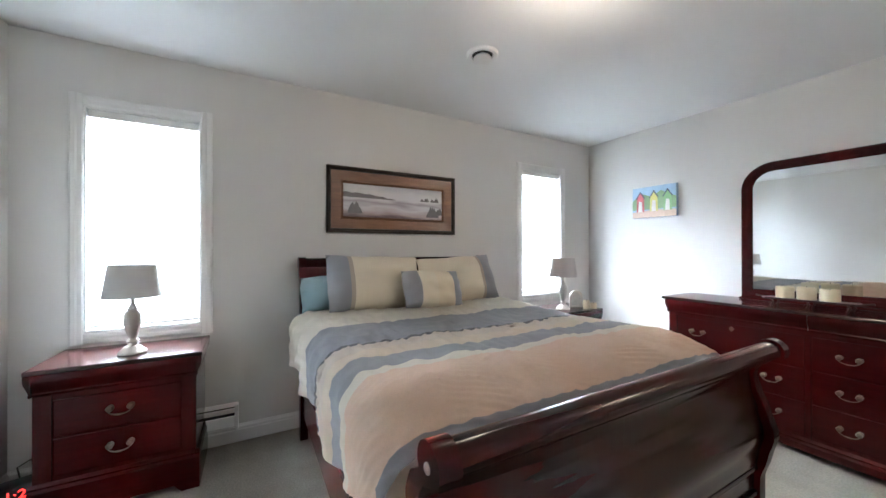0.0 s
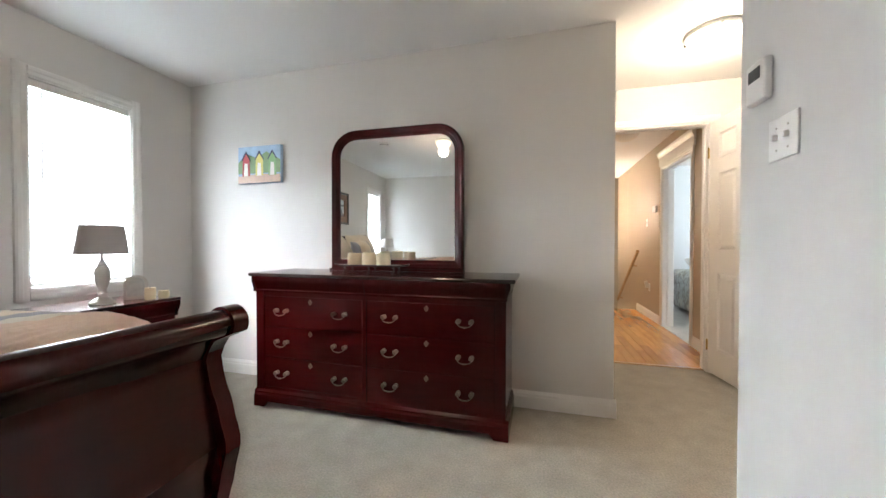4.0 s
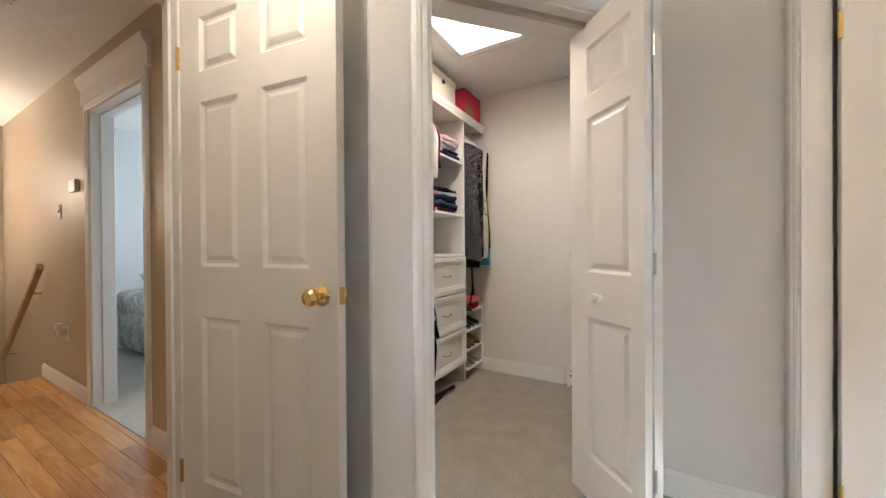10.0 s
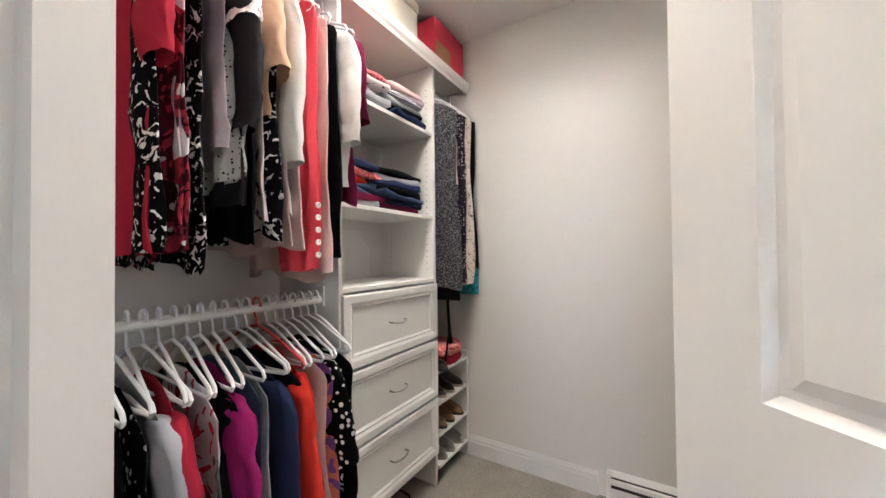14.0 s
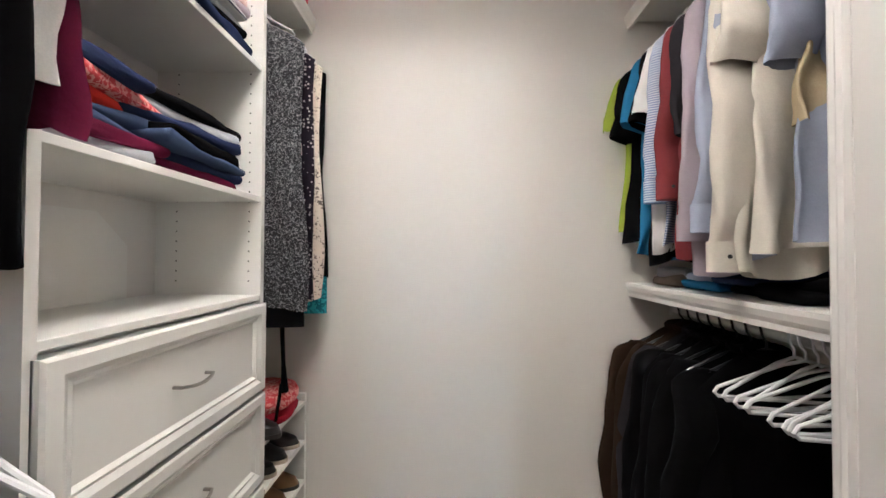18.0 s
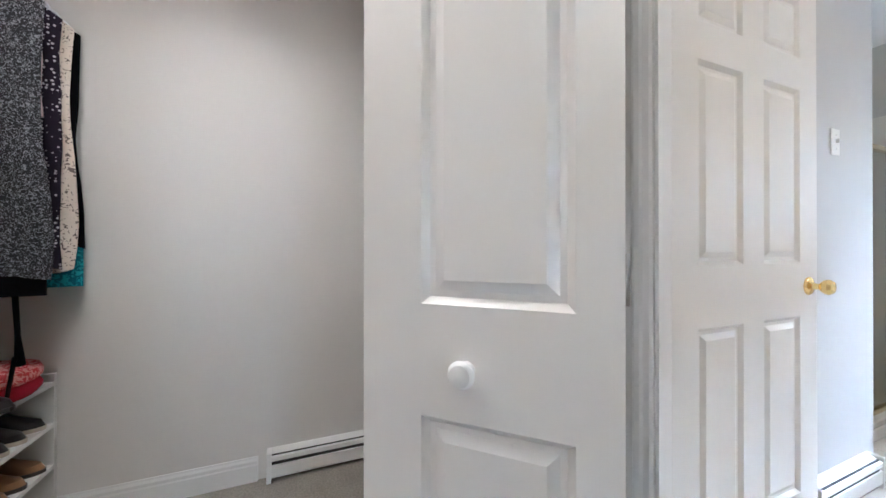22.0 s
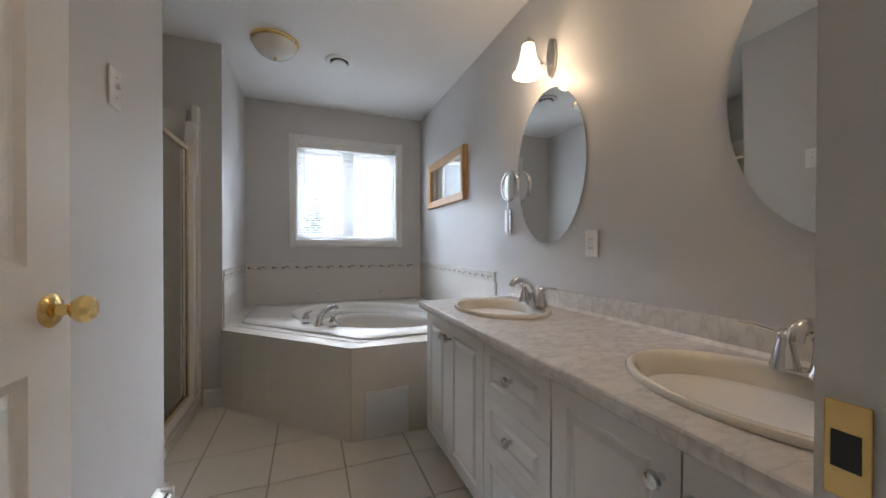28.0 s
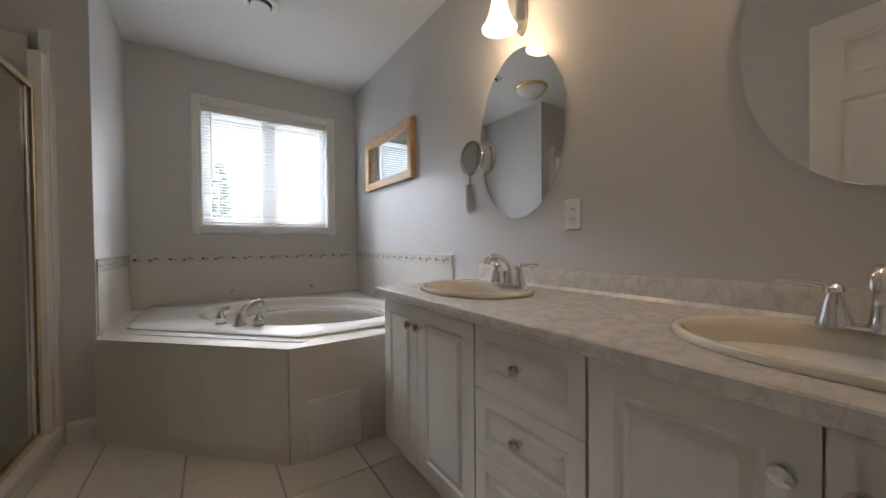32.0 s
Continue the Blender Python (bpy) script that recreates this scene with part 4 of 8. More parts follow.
def pillow(name, label, at, turn, w, h, t, colors, bands, group):
    """A soft pillow standing on its long edge; bands: shares of the width at which the colour changes."""
    m = bpy.data.materials.new(name + "_cloth")
    m.use_nodes = True
    n, l, p = nodes_of(m)
    tc = n.new("ShaderNodeTexCoord")
    sp = n.new("ShaderNodeSeparateXYZ")
    l.new(tc.outputs["Object"], sp.inputs[0])
    q = n.new("ShaderNodeMapRange")
    q.inputs["From Min"].default_value, q.inputs["From Max"].default_value = -w / 2, w / 2
    l.new(sp.outputs[0], q.inputs["Value"])
    r = ramp(n, list(zip([0.0] + bands, colors)), "CONSTANT")
    l.new(q.outputs[0], r.inputs[0])
    l.new(r.outputs[0], p.inputs["Base Color"])
    p.inputs["Roughness"].default_value, p.inputs["Sheen Weight"].default_value = 0.8, 0.2
    wv = n.new("ShaderNodeTexWave")
    wv.inputs["Scale"].default_value, wv.inputs["Distortion"].default_value = 60, 0.5
    wv.bands_direction = "Z"
    l.new(tc.outputs["Object"], wv.inputs["Vector"])
    b = n.new("ShaderNodeBump")
    b.inputs["Strength"].default_value, b.inputs["Distance"].default_value = 0.15, 0.002
    l.new(wv.outputs["Fac"], b.inputs["Height"])
    l.new(b.outputs[0], p.inputs["Normal"])
    bm = bmesh.new()
    nu, nv = 28, 18
    grid = {}
    for side in (0, 1):
        for i in range(nu + 1):
            for j in range(nv + 1):
                u, v = -1 + 2 * i / nu, -1 + 2 * j / nv
                if side and (i in (0, nu) or j in (0, nv)):
                    grid[1, i, j] = grid[0, i, j]
                    continue
                dome = ((1 - abs(u) ** 2.6) * (1 - abs(v) ** 2.6)) ** 0.55 * t / 2
                pinch = 1 - 0.13 * (abs(u) ** 3) * (1 - abs(v) ** 2) - 0.0
                pinv = 1 - 0.10 * (abs(v) ** 3) * (1 - abs(u) ** 2)
                y = (dome + 0.006 * noise.noise(Vector((u * 3, v * 3, w)))) * (1 if side else -1) if not (i in (0, nu) or j in (0, nv)) else 0
                grid[side, i, j] = bm.verts.new((u * w / 2 * pinv + 0.010 * noise.noise(Vector((u * 2, v * 2, w * 7))), y + 0.012 * noise.noise(Vector((u * 2, v * 2, w * 9 + 4))), (v * h / 2) * pinch + h / 2 + 0.012 * noise.noise(Vector((u * 2.2, v * 1.5, w * 5)))))
    for side in (0, 1):
        for i in range(nu):
            for j in range(nv):
                bm.faces.new([grid[side, *c] for c in ((i, j), (i + 1, j), (i + 1, j + 1), (i, j + 1))])
    ob = solid(name, bm, m, label, "pillow", group, smooth=True)
    ob.matrix_world = pose(*at, *turn)
    return ob


GREYB, CRM, TEAL = (0.25, 0.256, 0.278), (0.68, 0.60, 0.47), (0.13, 0.20, 0.225)
# z turn 90: width along y, leaning back against the headboard
PG = "pillows on the bed"
pillow("pillow", "plain teal pillow tucked behind the banded pillows", (-2.72, 0.12, 0.858), (-26, 0, 90), 0.46, 0.25, 0.20, [TEAL], [], PG)
pillow("pillow", "cream pillow with slate grey end bands leaning on the headboard", (-2.62, 0.36, 0.865), (-24, 2, 92), 0.66, 0.385, 0.22, [GREYB, (0.40, 0.33, 0.27), CRM], [0.19, 0.23], PG)
pillow("pillow", "cream pillow with a slate grey end band beside the first", (-2.64, 1.04, 0.865), (-25, -3, 87), 0.64, 0.375, 0.21, [CRM, (0.40, 0.33, 0.27), GREYB], [0.74, 0.78], PG)
pillow("pillow", "small cream cushion with grey end bands in front", (-2.45, 0.695, 0.872), (-24, 3, 94), 0.45, 0.265, 0.15, [GREYB, CRM, (0.68, 0.58, 0.43), GREYB], [0.23, 0.5, 0.80], PG)


# ---- lamps and small things of the bedroom ----
def table_lamp(at, label):
    e = thing("table_lamp", label, "lamp", at, 0, "bedside lamps")
    bm = bmesh.new()
    lathe(bm, [(0.060, 0), (0.060, 0.008), (0.056, 0.014), (0.045, 0.022), (0.038, 0.034), (0.022, 0.042), (0.019, 0.060), (0.027, 0.066), (0.020, 0.074), (0.017, 0.088), (0.026, 0.115), (0.036, 0.160),
               (0.038, 0.195), (0.033, 0.225), (0.020, 0.240), (0.024, 0.246), (0.016, 0.256), (0.008, 0.275), (0.007, 0.315), (0.011, 0.325), (0.006, 0.345)], 32)
    part("base", bm, NICKEL, e, "turned brushed nickel base", smooth=True)
    bm = bmesh.new()
    n = 40
    loops = []
    for r, z in ((0.122, 0.314), (0.098, 0.492), (0.095, 0.492), (0.119, 0.314)):
        loops.append([bm.verts.new((r * math.cos(2 * math.pi * k / n), r * math.sin(2 * math.pi * k / n), z)) for k in range(n)])
    for a, b in zip(loops, loops[1:] + loops[:1]):
        for k in range(n):
            bm.faces.new((a[k], a[(k + 1) % n], b[(k + 1) % n], b[k]))
    part("shade", bm, SHADE, e, "grey fabric drum shade", smooth=True)
    bm = bmesh.new()
    tube(bm, [(-0.097, 0, 0.487), (0.097, 0, 0.487)], 0.002, 6)
    tube(bm, [(0, -0.097, 0.487), (0, 0.097, 0.487)], 0.002, 6)
    tube(bm, [(0, 0, 0.34), (0, 0, 0.487)], 0.003, 6)
    part("shade_spider", bm, NICKEL, e)
    for c in e.children:
        c.data.transform(Matrix.Diagonal((1, 1, 0.94, 1)))
    return e


SHADE = mat("grey_shade_fabric", (0.56, 0.54, 0.53), 0.85, var=0.03, grain=0.08, gscale=400, bump=0.1, bscale=500)
SHADE.node_tree.nodes["Principled BSDF"].inputs["Transmission Weight"].default_value = 0.0
table_lamp((-2.80, -0.94, 0.722), "brushed nickel lamp with grey shade on the nightstand by the window")
table_lamp((-2.64, 2.10, 0.722), "brushed nickel lamp with grey shade on the corner nightstand")

# picture over the bed
pic = thing("landscape_picture", "wide framed marsh landscape print over the bed", "picture", (-3.071, 0.645, 1.645))
FACE_E = Matrix(((0, 0, 1, 0), (1, 0, 0, 0), (0, 1, 0, 0), (0, 0, 0, 1)))  # flat outline (y, z), proud towards +x
rect = lambda a, b: [(-a, -b), (a, -b), (a, b), (-a, b)]
FRAME_BLACK = wood("dark_walnut_frame", (0.012, 0.008, 0.006), (0.035, 0.022, 0.014), 0.3, "Y", coat=0.3)
COPPER = wood("copper_brown_mat_frame", (0.11, 0.042, 0.018), (0.19, 0.080, 0.034), 0.45, "Y", coat=0.2)
bm = bmesh.new()
ring_frame(bm, rect(0.548, 0.250), [(0, 0), (0, 0.030), (0.012, 0.034), (0.030, 0.024), (0.034, 0)], FACE_E)
part("outer_frame", bm, FRAME_BLACK, pic, "dark outer moulding")
bm = bmesh.new()
ring_frame(bm, rect(0.516, 0.218), [(0, 0), (0, 0.020), (0.070, 0.016), (0.078, 0.021), (0.090, 0.014), (0.094, 0)], FACE_E)
part("inner_frame", bm, COPPER, pic, "copper brown inner moulding")
PRINT = bpy.data.materials.new("marsh_landscape_print")
PRINT.use_nodes = True
n, l, p = nodes_of(PRINT)
tc = n.new("ShaderNodeTexCoord")
sp = n.new("ShaderNodeSeparateXYZ")
l.new(tc.outputs["Object"], sp.inputs[0])
nz = n.new("ShaderNodeTexNoise")
nz.inputs["Scale"].default_value, nz.inputs["Detail"].default_value = 9, 6
mp = n.new("ShaderNodeMapping")
mp.inputs["Scale"].default_value = (1, 0.5, 2.5)
l.new(tc.outputs["Object"], mp.inputs["Vector"])
l.new(mp.outputs[0], nz.inputs["Vector"])
ad = n.new("ShaderNodeMath")
ad.operation = "MULTIPLY_ADD"
ad.inputs[1].default_value, ad.inputs[2].default_value = 0.11, -0.055
l.new(nz.outputs["Fac"], ad.inputs[0])
su = n.new("ShaderNodeMath")
l.new(sp.outputs[2], su.inputs[0])
l.new(ad.outputs[0], su.inputs[1])
q = n.new("ShaderNodeMapRange")
q.inputs["From Min"].default_value, q.inputs["From Max"].default_value = -0.13, 0.13
l.new(su.outputs[0], q.inputs["Value"])
r = ramp(n, [(0.0, (0.16, 0.12, 0.13)), (0.16, (0.42, 0.34, 0.34)), (0.32, (0.55, 0.52, 0.55)), (0.48, (0.34, 0.30, 0.33)), (0.60, (0.60, 0.58, 0.60)), (0.75, (0.58, 0.57, 0.58)), (1.0, (0.40, 0.41, 0.45))])
l.new(q.outputs[0], r.inputs[0])
l.new(r.outputs[0], p.inputs["Base Color"])
p.inputs["Roughness"].default_value = 0.25
part("print", prism(bmesh.new(), rect(0.428, 0.130), 0.004, 0.008, FACE_E), PRINT, pic, "pale marsh landscape print")
HILL = mat("painted_far_hill", (0.115, 0.10, 0.105), 0.4, var=0.3, scale=20)
bm = bmesh.new()
prism(bm, [(-0.428, 0.025)] + [(-0.428 + 0.42 * k / 12, 0.062 - 0.040 * (k / 12) ** 2 + 0.004 * math.sin(k * 2.3)) for k in range(13)] + [(0.0, 0.020)], 0.0085, 0.0095, FACE_E)
part("painted_hill", bm, HILL, pic)
bush_rnd = random.Random(5)
for y, z, r0 in ((-0.335, -0.085, 0.055), (0.335, -0.092, 0.060), (0.40, -0.075, 0.035), (0.235, 0.028, 0.016), (0.275, 0.030, 0.022), (0.33, 0.028, 0.018), (0.37, 0.031, 0.024)):
    pts = [(-r0, -0.25 * r0)]
    for k in range(15):
        f = k / 14
        pts.append((-r0 + 2 * r0 * f, r0 * (1.5 * math.sin(math.pi * f) ** 0.8) * bush_rnd.uniform(0.55, 1.05)))
    pts.append((r0, -0.25 * r0))
    part("painted_bush", prism(bmesh.new(), [(y + u, z + v) for u, v in pts[::-1]], 0.0085, 0.0098, FACE_E), HILL, pic)

# small painting: three beach huts
art = thing("beach_hut_painting", "small bright canvas of red, yellow and green beach huts", "painting", (-2.325, 2.999, 1.718))
part("canvas", prism(bmesh.new(), rect(0.205, 0.148), 0, 0.030, FACE_S), mat("painted_blue_sky", (0.34, 0.48, 0.64), 0.6, var=0.25, scale=14), art, "canvas painted sky blue")


def stroke(pts, col, name, z=0.0305):
    part(name, prism(bmesh.new(), pts, z, z + 0.0012, FACE_S), mat("paint_" + name, col, 0.6, var=0.15, scale=30), art)


stroke([(-0.205, -0.148), (0.205, -0.148), (0.205, -0.085), (0.0, -0.075), (-0.205, -0.09)], (0.62, 0.45, 0.36), "painted_sand")
stroke([(-0.205, 0.02), (-0.12, 0.09), (-0.02, 0.05), (0.07, 0.10), (0.205, 0.03), (0.205, -0.07), (-0.205, -0.07)], (0.22, 0.33, 0.18), "painted_hill", 0.0304)
for x, col, nm in ((-0.125, (0.50, 0.09, 0.10), "painted_red_hut"), (0.005, (0.66, 0.60, 0.20), "painted_yellow_hut"), (0.130, (0.24, 0.42, 0.20), "painted_green_hut")):
    stroke([(x - 0.038, -0.09), (x + 0.038, -0.09), (x + 0.034, 0.045), (x, 0.10), (x - 0.034, 0.045)], col, nm, 0.032)
    stroke([(x - 0.022, -0.09), (x + 0.020, -0.09), (x + 0.016, 0.01), (x - 0.014, 0.015)], (0.80, 0.78, 0.74), "painted_hut_door", 0.0335)
    stroke([(x - 0.046, 0.040), (x - 0.038, 0.036), (x, 0.092), (x + 0.038, 0.036), (x + 0.046, 0.040), (x, 0.112)], (0.06, 0.06, 0.12), "painted_hut_roof", 0.0335)

# candle tray on the dresser
WAX = mat("ivory_candle_wax", (0.76, 0.66, 0.46), 0.45, var=0.04)
IRON = mat("dark_iron", (0.03, 0.025, 0.022), 0.45, 0.8, var=0.2, scale=40)
tray = thing("candle_tray", "long dark iron candle tray on small feet", "tray", (-1.20, 2.70, 0.887))
bm = bmesh.new()
prism(bm, [(-0.235, 0), (-0.20, -0.055), (0.20, -0.055), (0.235, 0), (0.20, 0.055), (-0.20, 0.055)], 0.046, 0.056)
for s in (-1, 1):
    tube(bm, [(s * 0.20, 0, 0.052), (s * 0.235, 0, 0.054), (s * 0.265, 0, 0.060)], 0.006, 8)
part("dish", bm, IRON, tray)
for x in (-0.17, 0.0, 0.17):
    for y in (-0.04, 0.04):
        part("foot", tube(bmesh.new(), [(x, y, 0.048), (x + 0.012, y * 1.2, 0.028), (x, y * 1.3, 0.0)], 0.006, 7), IRON, tray)
for k, x in enumerate((-0.115, -0.012, 0.090)):
    e = thing("candle", "thick ivory pillar candle on the iron tray", "candle", (-1.20 + x, 2.70, 0.944), 0, "candles on the tray")
    h = 0.074 + 0.004 * (k % 2)
    bm = lathe(bmesh.new(), [(0.045, 0), (0.046, h * 0.5), (0.045, h - 0.004), (0.040, h), (0.030, h - 0.006), (0.004, h - 0.010)], 28)
    for v in bm.verts:
        v.co.z += 0.005 * noise.noise(v.co * 40 + Vector((k, 0, 0))) * (v.co.z > h * 0.6)
    part("wax", bm, WAX, e, smooth=True)
    part("wick", tube(bmesh.new(), [(0, 0, h - 0.012), (0.001, 0, h + 0.004)], 0.0015, 5), BLACK, e)

# corner nightstand things
e = thing("photo_frame", "small round-topped silver photo frame beside the lamp", "photo frame", (-2.66, 2.29, 0.722), 60)
bm = bmesh.new()
ring_frame(bm, arch(-0.06, 0.06, 0, 0.155, 0.058), [(0, 0), (0, 0.012), (0.014, 0.014), (0.018, 0)], FACE_S)
part("frame", bm, NICKEL, e)
part("picture", prism(bmesh.new(), arch(-0.05, 0.05, 0.01, 0.145, 0.05), 0.002, 0.005, FACE_S), mat("pale_photo", (0.5, 0.5, 0.48), 0.3, var=0.3, scale=25), e)
for x, y, h in ((-2.55, 2.30, 0.075), (-2.53, 2.37, 0.05)):
    e = thing("candle", "short white candle beside the lamp", "candle", (x, y, 0.722), 0, "candles by the bed")
    part("wax", lathe(bmesh.new(), [(0.028, 0), (0.030, h * 0.5), (0.028, h), (0.02, h - 0.006), (0.003, h - 0.008)], 20), WAX, e, smooth=True)
    part("wick", tube(bmesh.new(), [(0, 0, h - 0.01), (0, 0, h + 0.006)], 0.0015, 5), BLACK, e)

# clock radio on the floor
RED_GLOW = glowing("red_led", (1.0, 0.03, 0.02), 3.0)
ck = thing("clock_radio", "black clock radio with red digits on the carpet", "clock", (-2.955, -1.405, 0.02), 108)
part("case", B(-0.10, -0.05, 0, 0.10, 0.05, 0.085, r=0.012), BLACK, ck, smooth=True)
t3 = bpy.data.curves.new("clock_digits", "FONT")
t3.body, t3.size, t3.extrude, t3.align_x = "1:23", 0.062, 0.001, "CENTER"
digits = new("digits", t3)
digits.data.materials.append(RED_GLOW)
digits.parent = ck
digits.matrix_local = Matrix.Translation((0, -0.052, 0.02)) @ FACE_S
dg = bpy.context.evaluated_depsgraph_get()
me = bpy.data.meshes.new_from_object(digits.evaluated_get(dg))
bpy.data.objects.remove(digits)
ob = new("digits", me)
ob.parent, ob.matrix_local = ck, Matrix.Translation((0, -0.052, 0.02)) @ FACE_S
bm = tube(bmesh.new(), [(-2.99, -1.42, 0.09), (-3.01, -1.44, 0.15), (-3.03, -1.40, 0.17), (-3.035, -1.33, 0.13), (-3.04, -1.20, 0.04), (-3.04, -1.05, 0.008)], 0.004, 6)
solid("power_cord", bm, BLACK, "black power cord of the clock radio", "cable")


# baseboard heaters
def heater(name, at, turn, w, label, tall=0.166):
    e = thing(name, label, "heater", at, turn, "electric baseboard heaters")
    bm = bmesh.new()
    extrude_profile(bm, [(0, 0.02), (0.045, 0.02), (0.055, 0.028), (0.055, 0.095), (0.050, 0.097), (0.050, 0.030), (0.0, 0.026)], (0, 0, 0), (w, 0, 0), (0, -1, 0))
    part("front_panel", bm, WHITE_PLASTIC, e)
    part("top_cover", extrude_profile(bmesh.new(), [(0, 0.165), (0.012, 0.165), (0.056, 0.140), (0.056, 0.118), (0.052, 0.118), (0.052, 0.136), (0.0, 0.160)], (0, 0, 0), (w, 0, 0), (0, -1, 0)), WHITE_PLASTIC, e)
    part("fin_block", B(0.01, -0.046, 0.03, w - 0.01, -0.004, 0.150), DARK, e, "dark block standing in for the shaded fin slot")
    for x in (0, w):
        part("end_cap", B(x - 0.008 if x else -0.012, -0.058, 0.0, x + 0.012 if x else 0.008, -0.0, 0.166, r=0.003), WHITE_PLASTIC, e)
    for c in e.children:
        c.data.transform(Matrix.Diagonal((1, 1, tall / 0.166, 1)))
    return e


heater("baseboard_heater", (-3.071, -1.10, 0.095), 90, 0.625, "white electric baseboard heater behind the nightstand")


def ceiling_vent(at, label, r=0.095):
    e = thing("ceiling_vent", label, "vent", at, 0, "round ceiling vents")
    part("ring", lathe(bmesh.new(), [(r, 0), (r, -0.006), (r * 0.92, -0.014), (r * 0.70, -0.014), (r * 0.66, -0.004), (r * 0.66, 0)], 36), WHITE_PLASTIC, e, smooth=True)
    part("throat", lathe(bmesh.new(), [(r * 0.65, -0.001), (r * 0.65, -0.0035)], 30), DARK, e)
    part("disc", lathe(bmesh.new(), [(r * 0.30, -0.004), (r * 0.50, -0.016), (r * 0.56, -0.024), (r * 0.54, -0.030), (r * 0.2, -0.032)], 36), WHITE_PLASTIC, e, "round white damper disc", smooth=True)


ceiling_vent((-2.11, 0.83, H), "round white ceiling vent over the bed")


def plate(name, at, turn, w, h, toggles, label):
    """A wall plate facing -y with its switches or sockets."""
    e = thing(name, label, "switch" if "switch" in name else "outlet", at, turn)
    part("plate", B(-w / 2, -0.006, -h / 2, w / 2, 0, h / 2, r=0.003), WHITE_PLASTIC, e)
    for k in range(toggles):
        x = (k - (toggles - 1) / 2) * 0.046
        if "switch" in name:
            part("toggle", B(x - 0.005, -0.018, -0.004, x + 0.005, -0.004, 0.012, r=0.002), WHITE_PLASTIC, e)
            for z in (-0.03, 0.03):
                part("screw", lathe(bmesh.new(), [(0.003, 0), (0.003, 0.0015)], 8, m=Matrix.Translation((x, -0.006, z)) @ FACE_S), NICKEL, e)
        else:
            for z in (-0.02, 0.02):
                part("socket", B(x - 0.014, -0.0075, z - 0.013, x + 0.014, -0.005, z + 0.013, r=0.002), WHITE_PLASTIC, e)
                for dx in (-0.006, 0.006):
                    part("slot", B(x + dx - 0.001, -0.0082, z - 0.005, x + dx + 0.001, -0.0074, z + 0.005), DARK, e)
    return e


plate("light_switch", (0.489, 1.805, 1.365), -90, 0.118, 0.118, 2, "white double light switch on the bedroom partition")
th = thing("wall_thermostat", "white thermostat with a small dark screen on the partition", "thermostat", (0.489, 1.90, 1.555), -90)
part("case", B(-0.045, -0.024, -0.06, 0.045, 0, 0.06, r=0.006), WHITE_PLASTIC, th)
part("screen", B(-0.028, -0.0255, 0.005, 0.028, -0.023, 0.04), BLACK, th, "dark display")


def dome_light(name, at, r, label, glow, ring):
    e = thing(name, label, "ceiling light", at, 0, "dome ceiling lights")
    part("pan", lathe(bmesh.new(), [(r, 0), (r, -0.014), (r * 0.94, -0.022), (r * 0.90, -0.022)], 40), ring, e, smooth=True)
    ob = part("bowl", lathe(bmesh.new(), [(r * 0.90, -0.020), (r * 0.86, -0.045), (r * 0.72, -0.075), (r * 0.48, -0.098), (r * 0.2, -0.109), (r * 0.04, -0.111)], 40), glow, e, "frosted glass bowl", smooth=True)
    ob.visible_shadow = False
    for a in (0.4, 2.5, 4.6):
        part("clip", B(-0.006, -0.006, -0.03, 0.006, 0.006, -0.012), NICKEL, e).matrix_local = Matrix.Rotation(a, 4, "Z") @ Matrix.Translation((r * 0.95, 0, 0))
    if glow is BOWL_OFF:
        part("finial", lathe(bmesh.new(), [(0.012, -0.108), (0.014, -0.116), (0.006, -0.126)], 14), ring, e)
    return e


BOWL_ON = glowing("lit_frosted_bowl", (1.0, 0.88, 0.66), 10.0)
BOWL_OFF = mat("frosted_white_bowl", (0.78, 0.77, 0.72), 0.25, var=0.03, scale=20)
SHADE_ON = glowing("lit_bell_shade", (1.0, 0.84, 0.60), 9.0)
dome_light("ceiling_light", (0.93, 3.29, H), 0.16, "lit frosted dome ceiling light in the vestibule", BOWL_ON, WHITE_PLASTIC)
dome_light("ceiling_light", (-1.29, 0.80, H), 0.11, "lit frosted dome ceiling light over the foot of the bed", glowing("softly_lit_bowl", (1.0, 0.82, 0.58), 1.6), WHITE_PLASTIC)


# ---- closet ----
bif = tagged(new("door_3"), "white folded bifold closet door with a round knob", "door", kind="structure")
# two leaves folded back on each other: fold edge (along the wall, depth) and turn
for k, (u, v, turn) in enumerate(((0.921, -0.2665, 86.0), (0.966, -0.2680, 74.0))):
    place = DIAG @ Matrix.Translation((u, v, 0.015)) @ Matrix.Rotation(radians(turn), 4, "Z")
    bm = panel_leaf(0.4225, 2.03, 0.030, [(0.062, 0.19, 0.306, 0.788), (0.062, 0.975, 0.306, 1.625), (0.062, 1.715, 0.306, 1.925)])
    bm.transform(place)
    leaf = part("bifold_leaf", bm, DOOR, bif)
    if k == 0:
        kb = bmesh.new()
        lathe(kb, [(0.014, 0), (0.012, 0.012), (0.019, 0.018), (0.022, 0.027), (0.017, 0.035), (0.005, 0.039)], 24, m=place @ Matrix.Translation((0.225, 0.030, 0.874)) @ Matrix.Rotation(radians(-90), 4, "X"))
        part("knob", kb, WHITE_PLASTIC, leaf, "round white knob", smooth=True)
for z in (0.25, 1.0, 1.75):
    bm = bmesh.new()
    tube(bm, [(0.929, -0.2715, z), (0.929, -0.2715, z + 0.075)], 0.005, 8)
    bm.transform(DIAG)
    part("hinge", bm, NICKEL, bif, "pale metal hinge")
bm = B(D0 + 0.01, 0.045, 2.035, D1 - 0.01, 0.070, 2.053)
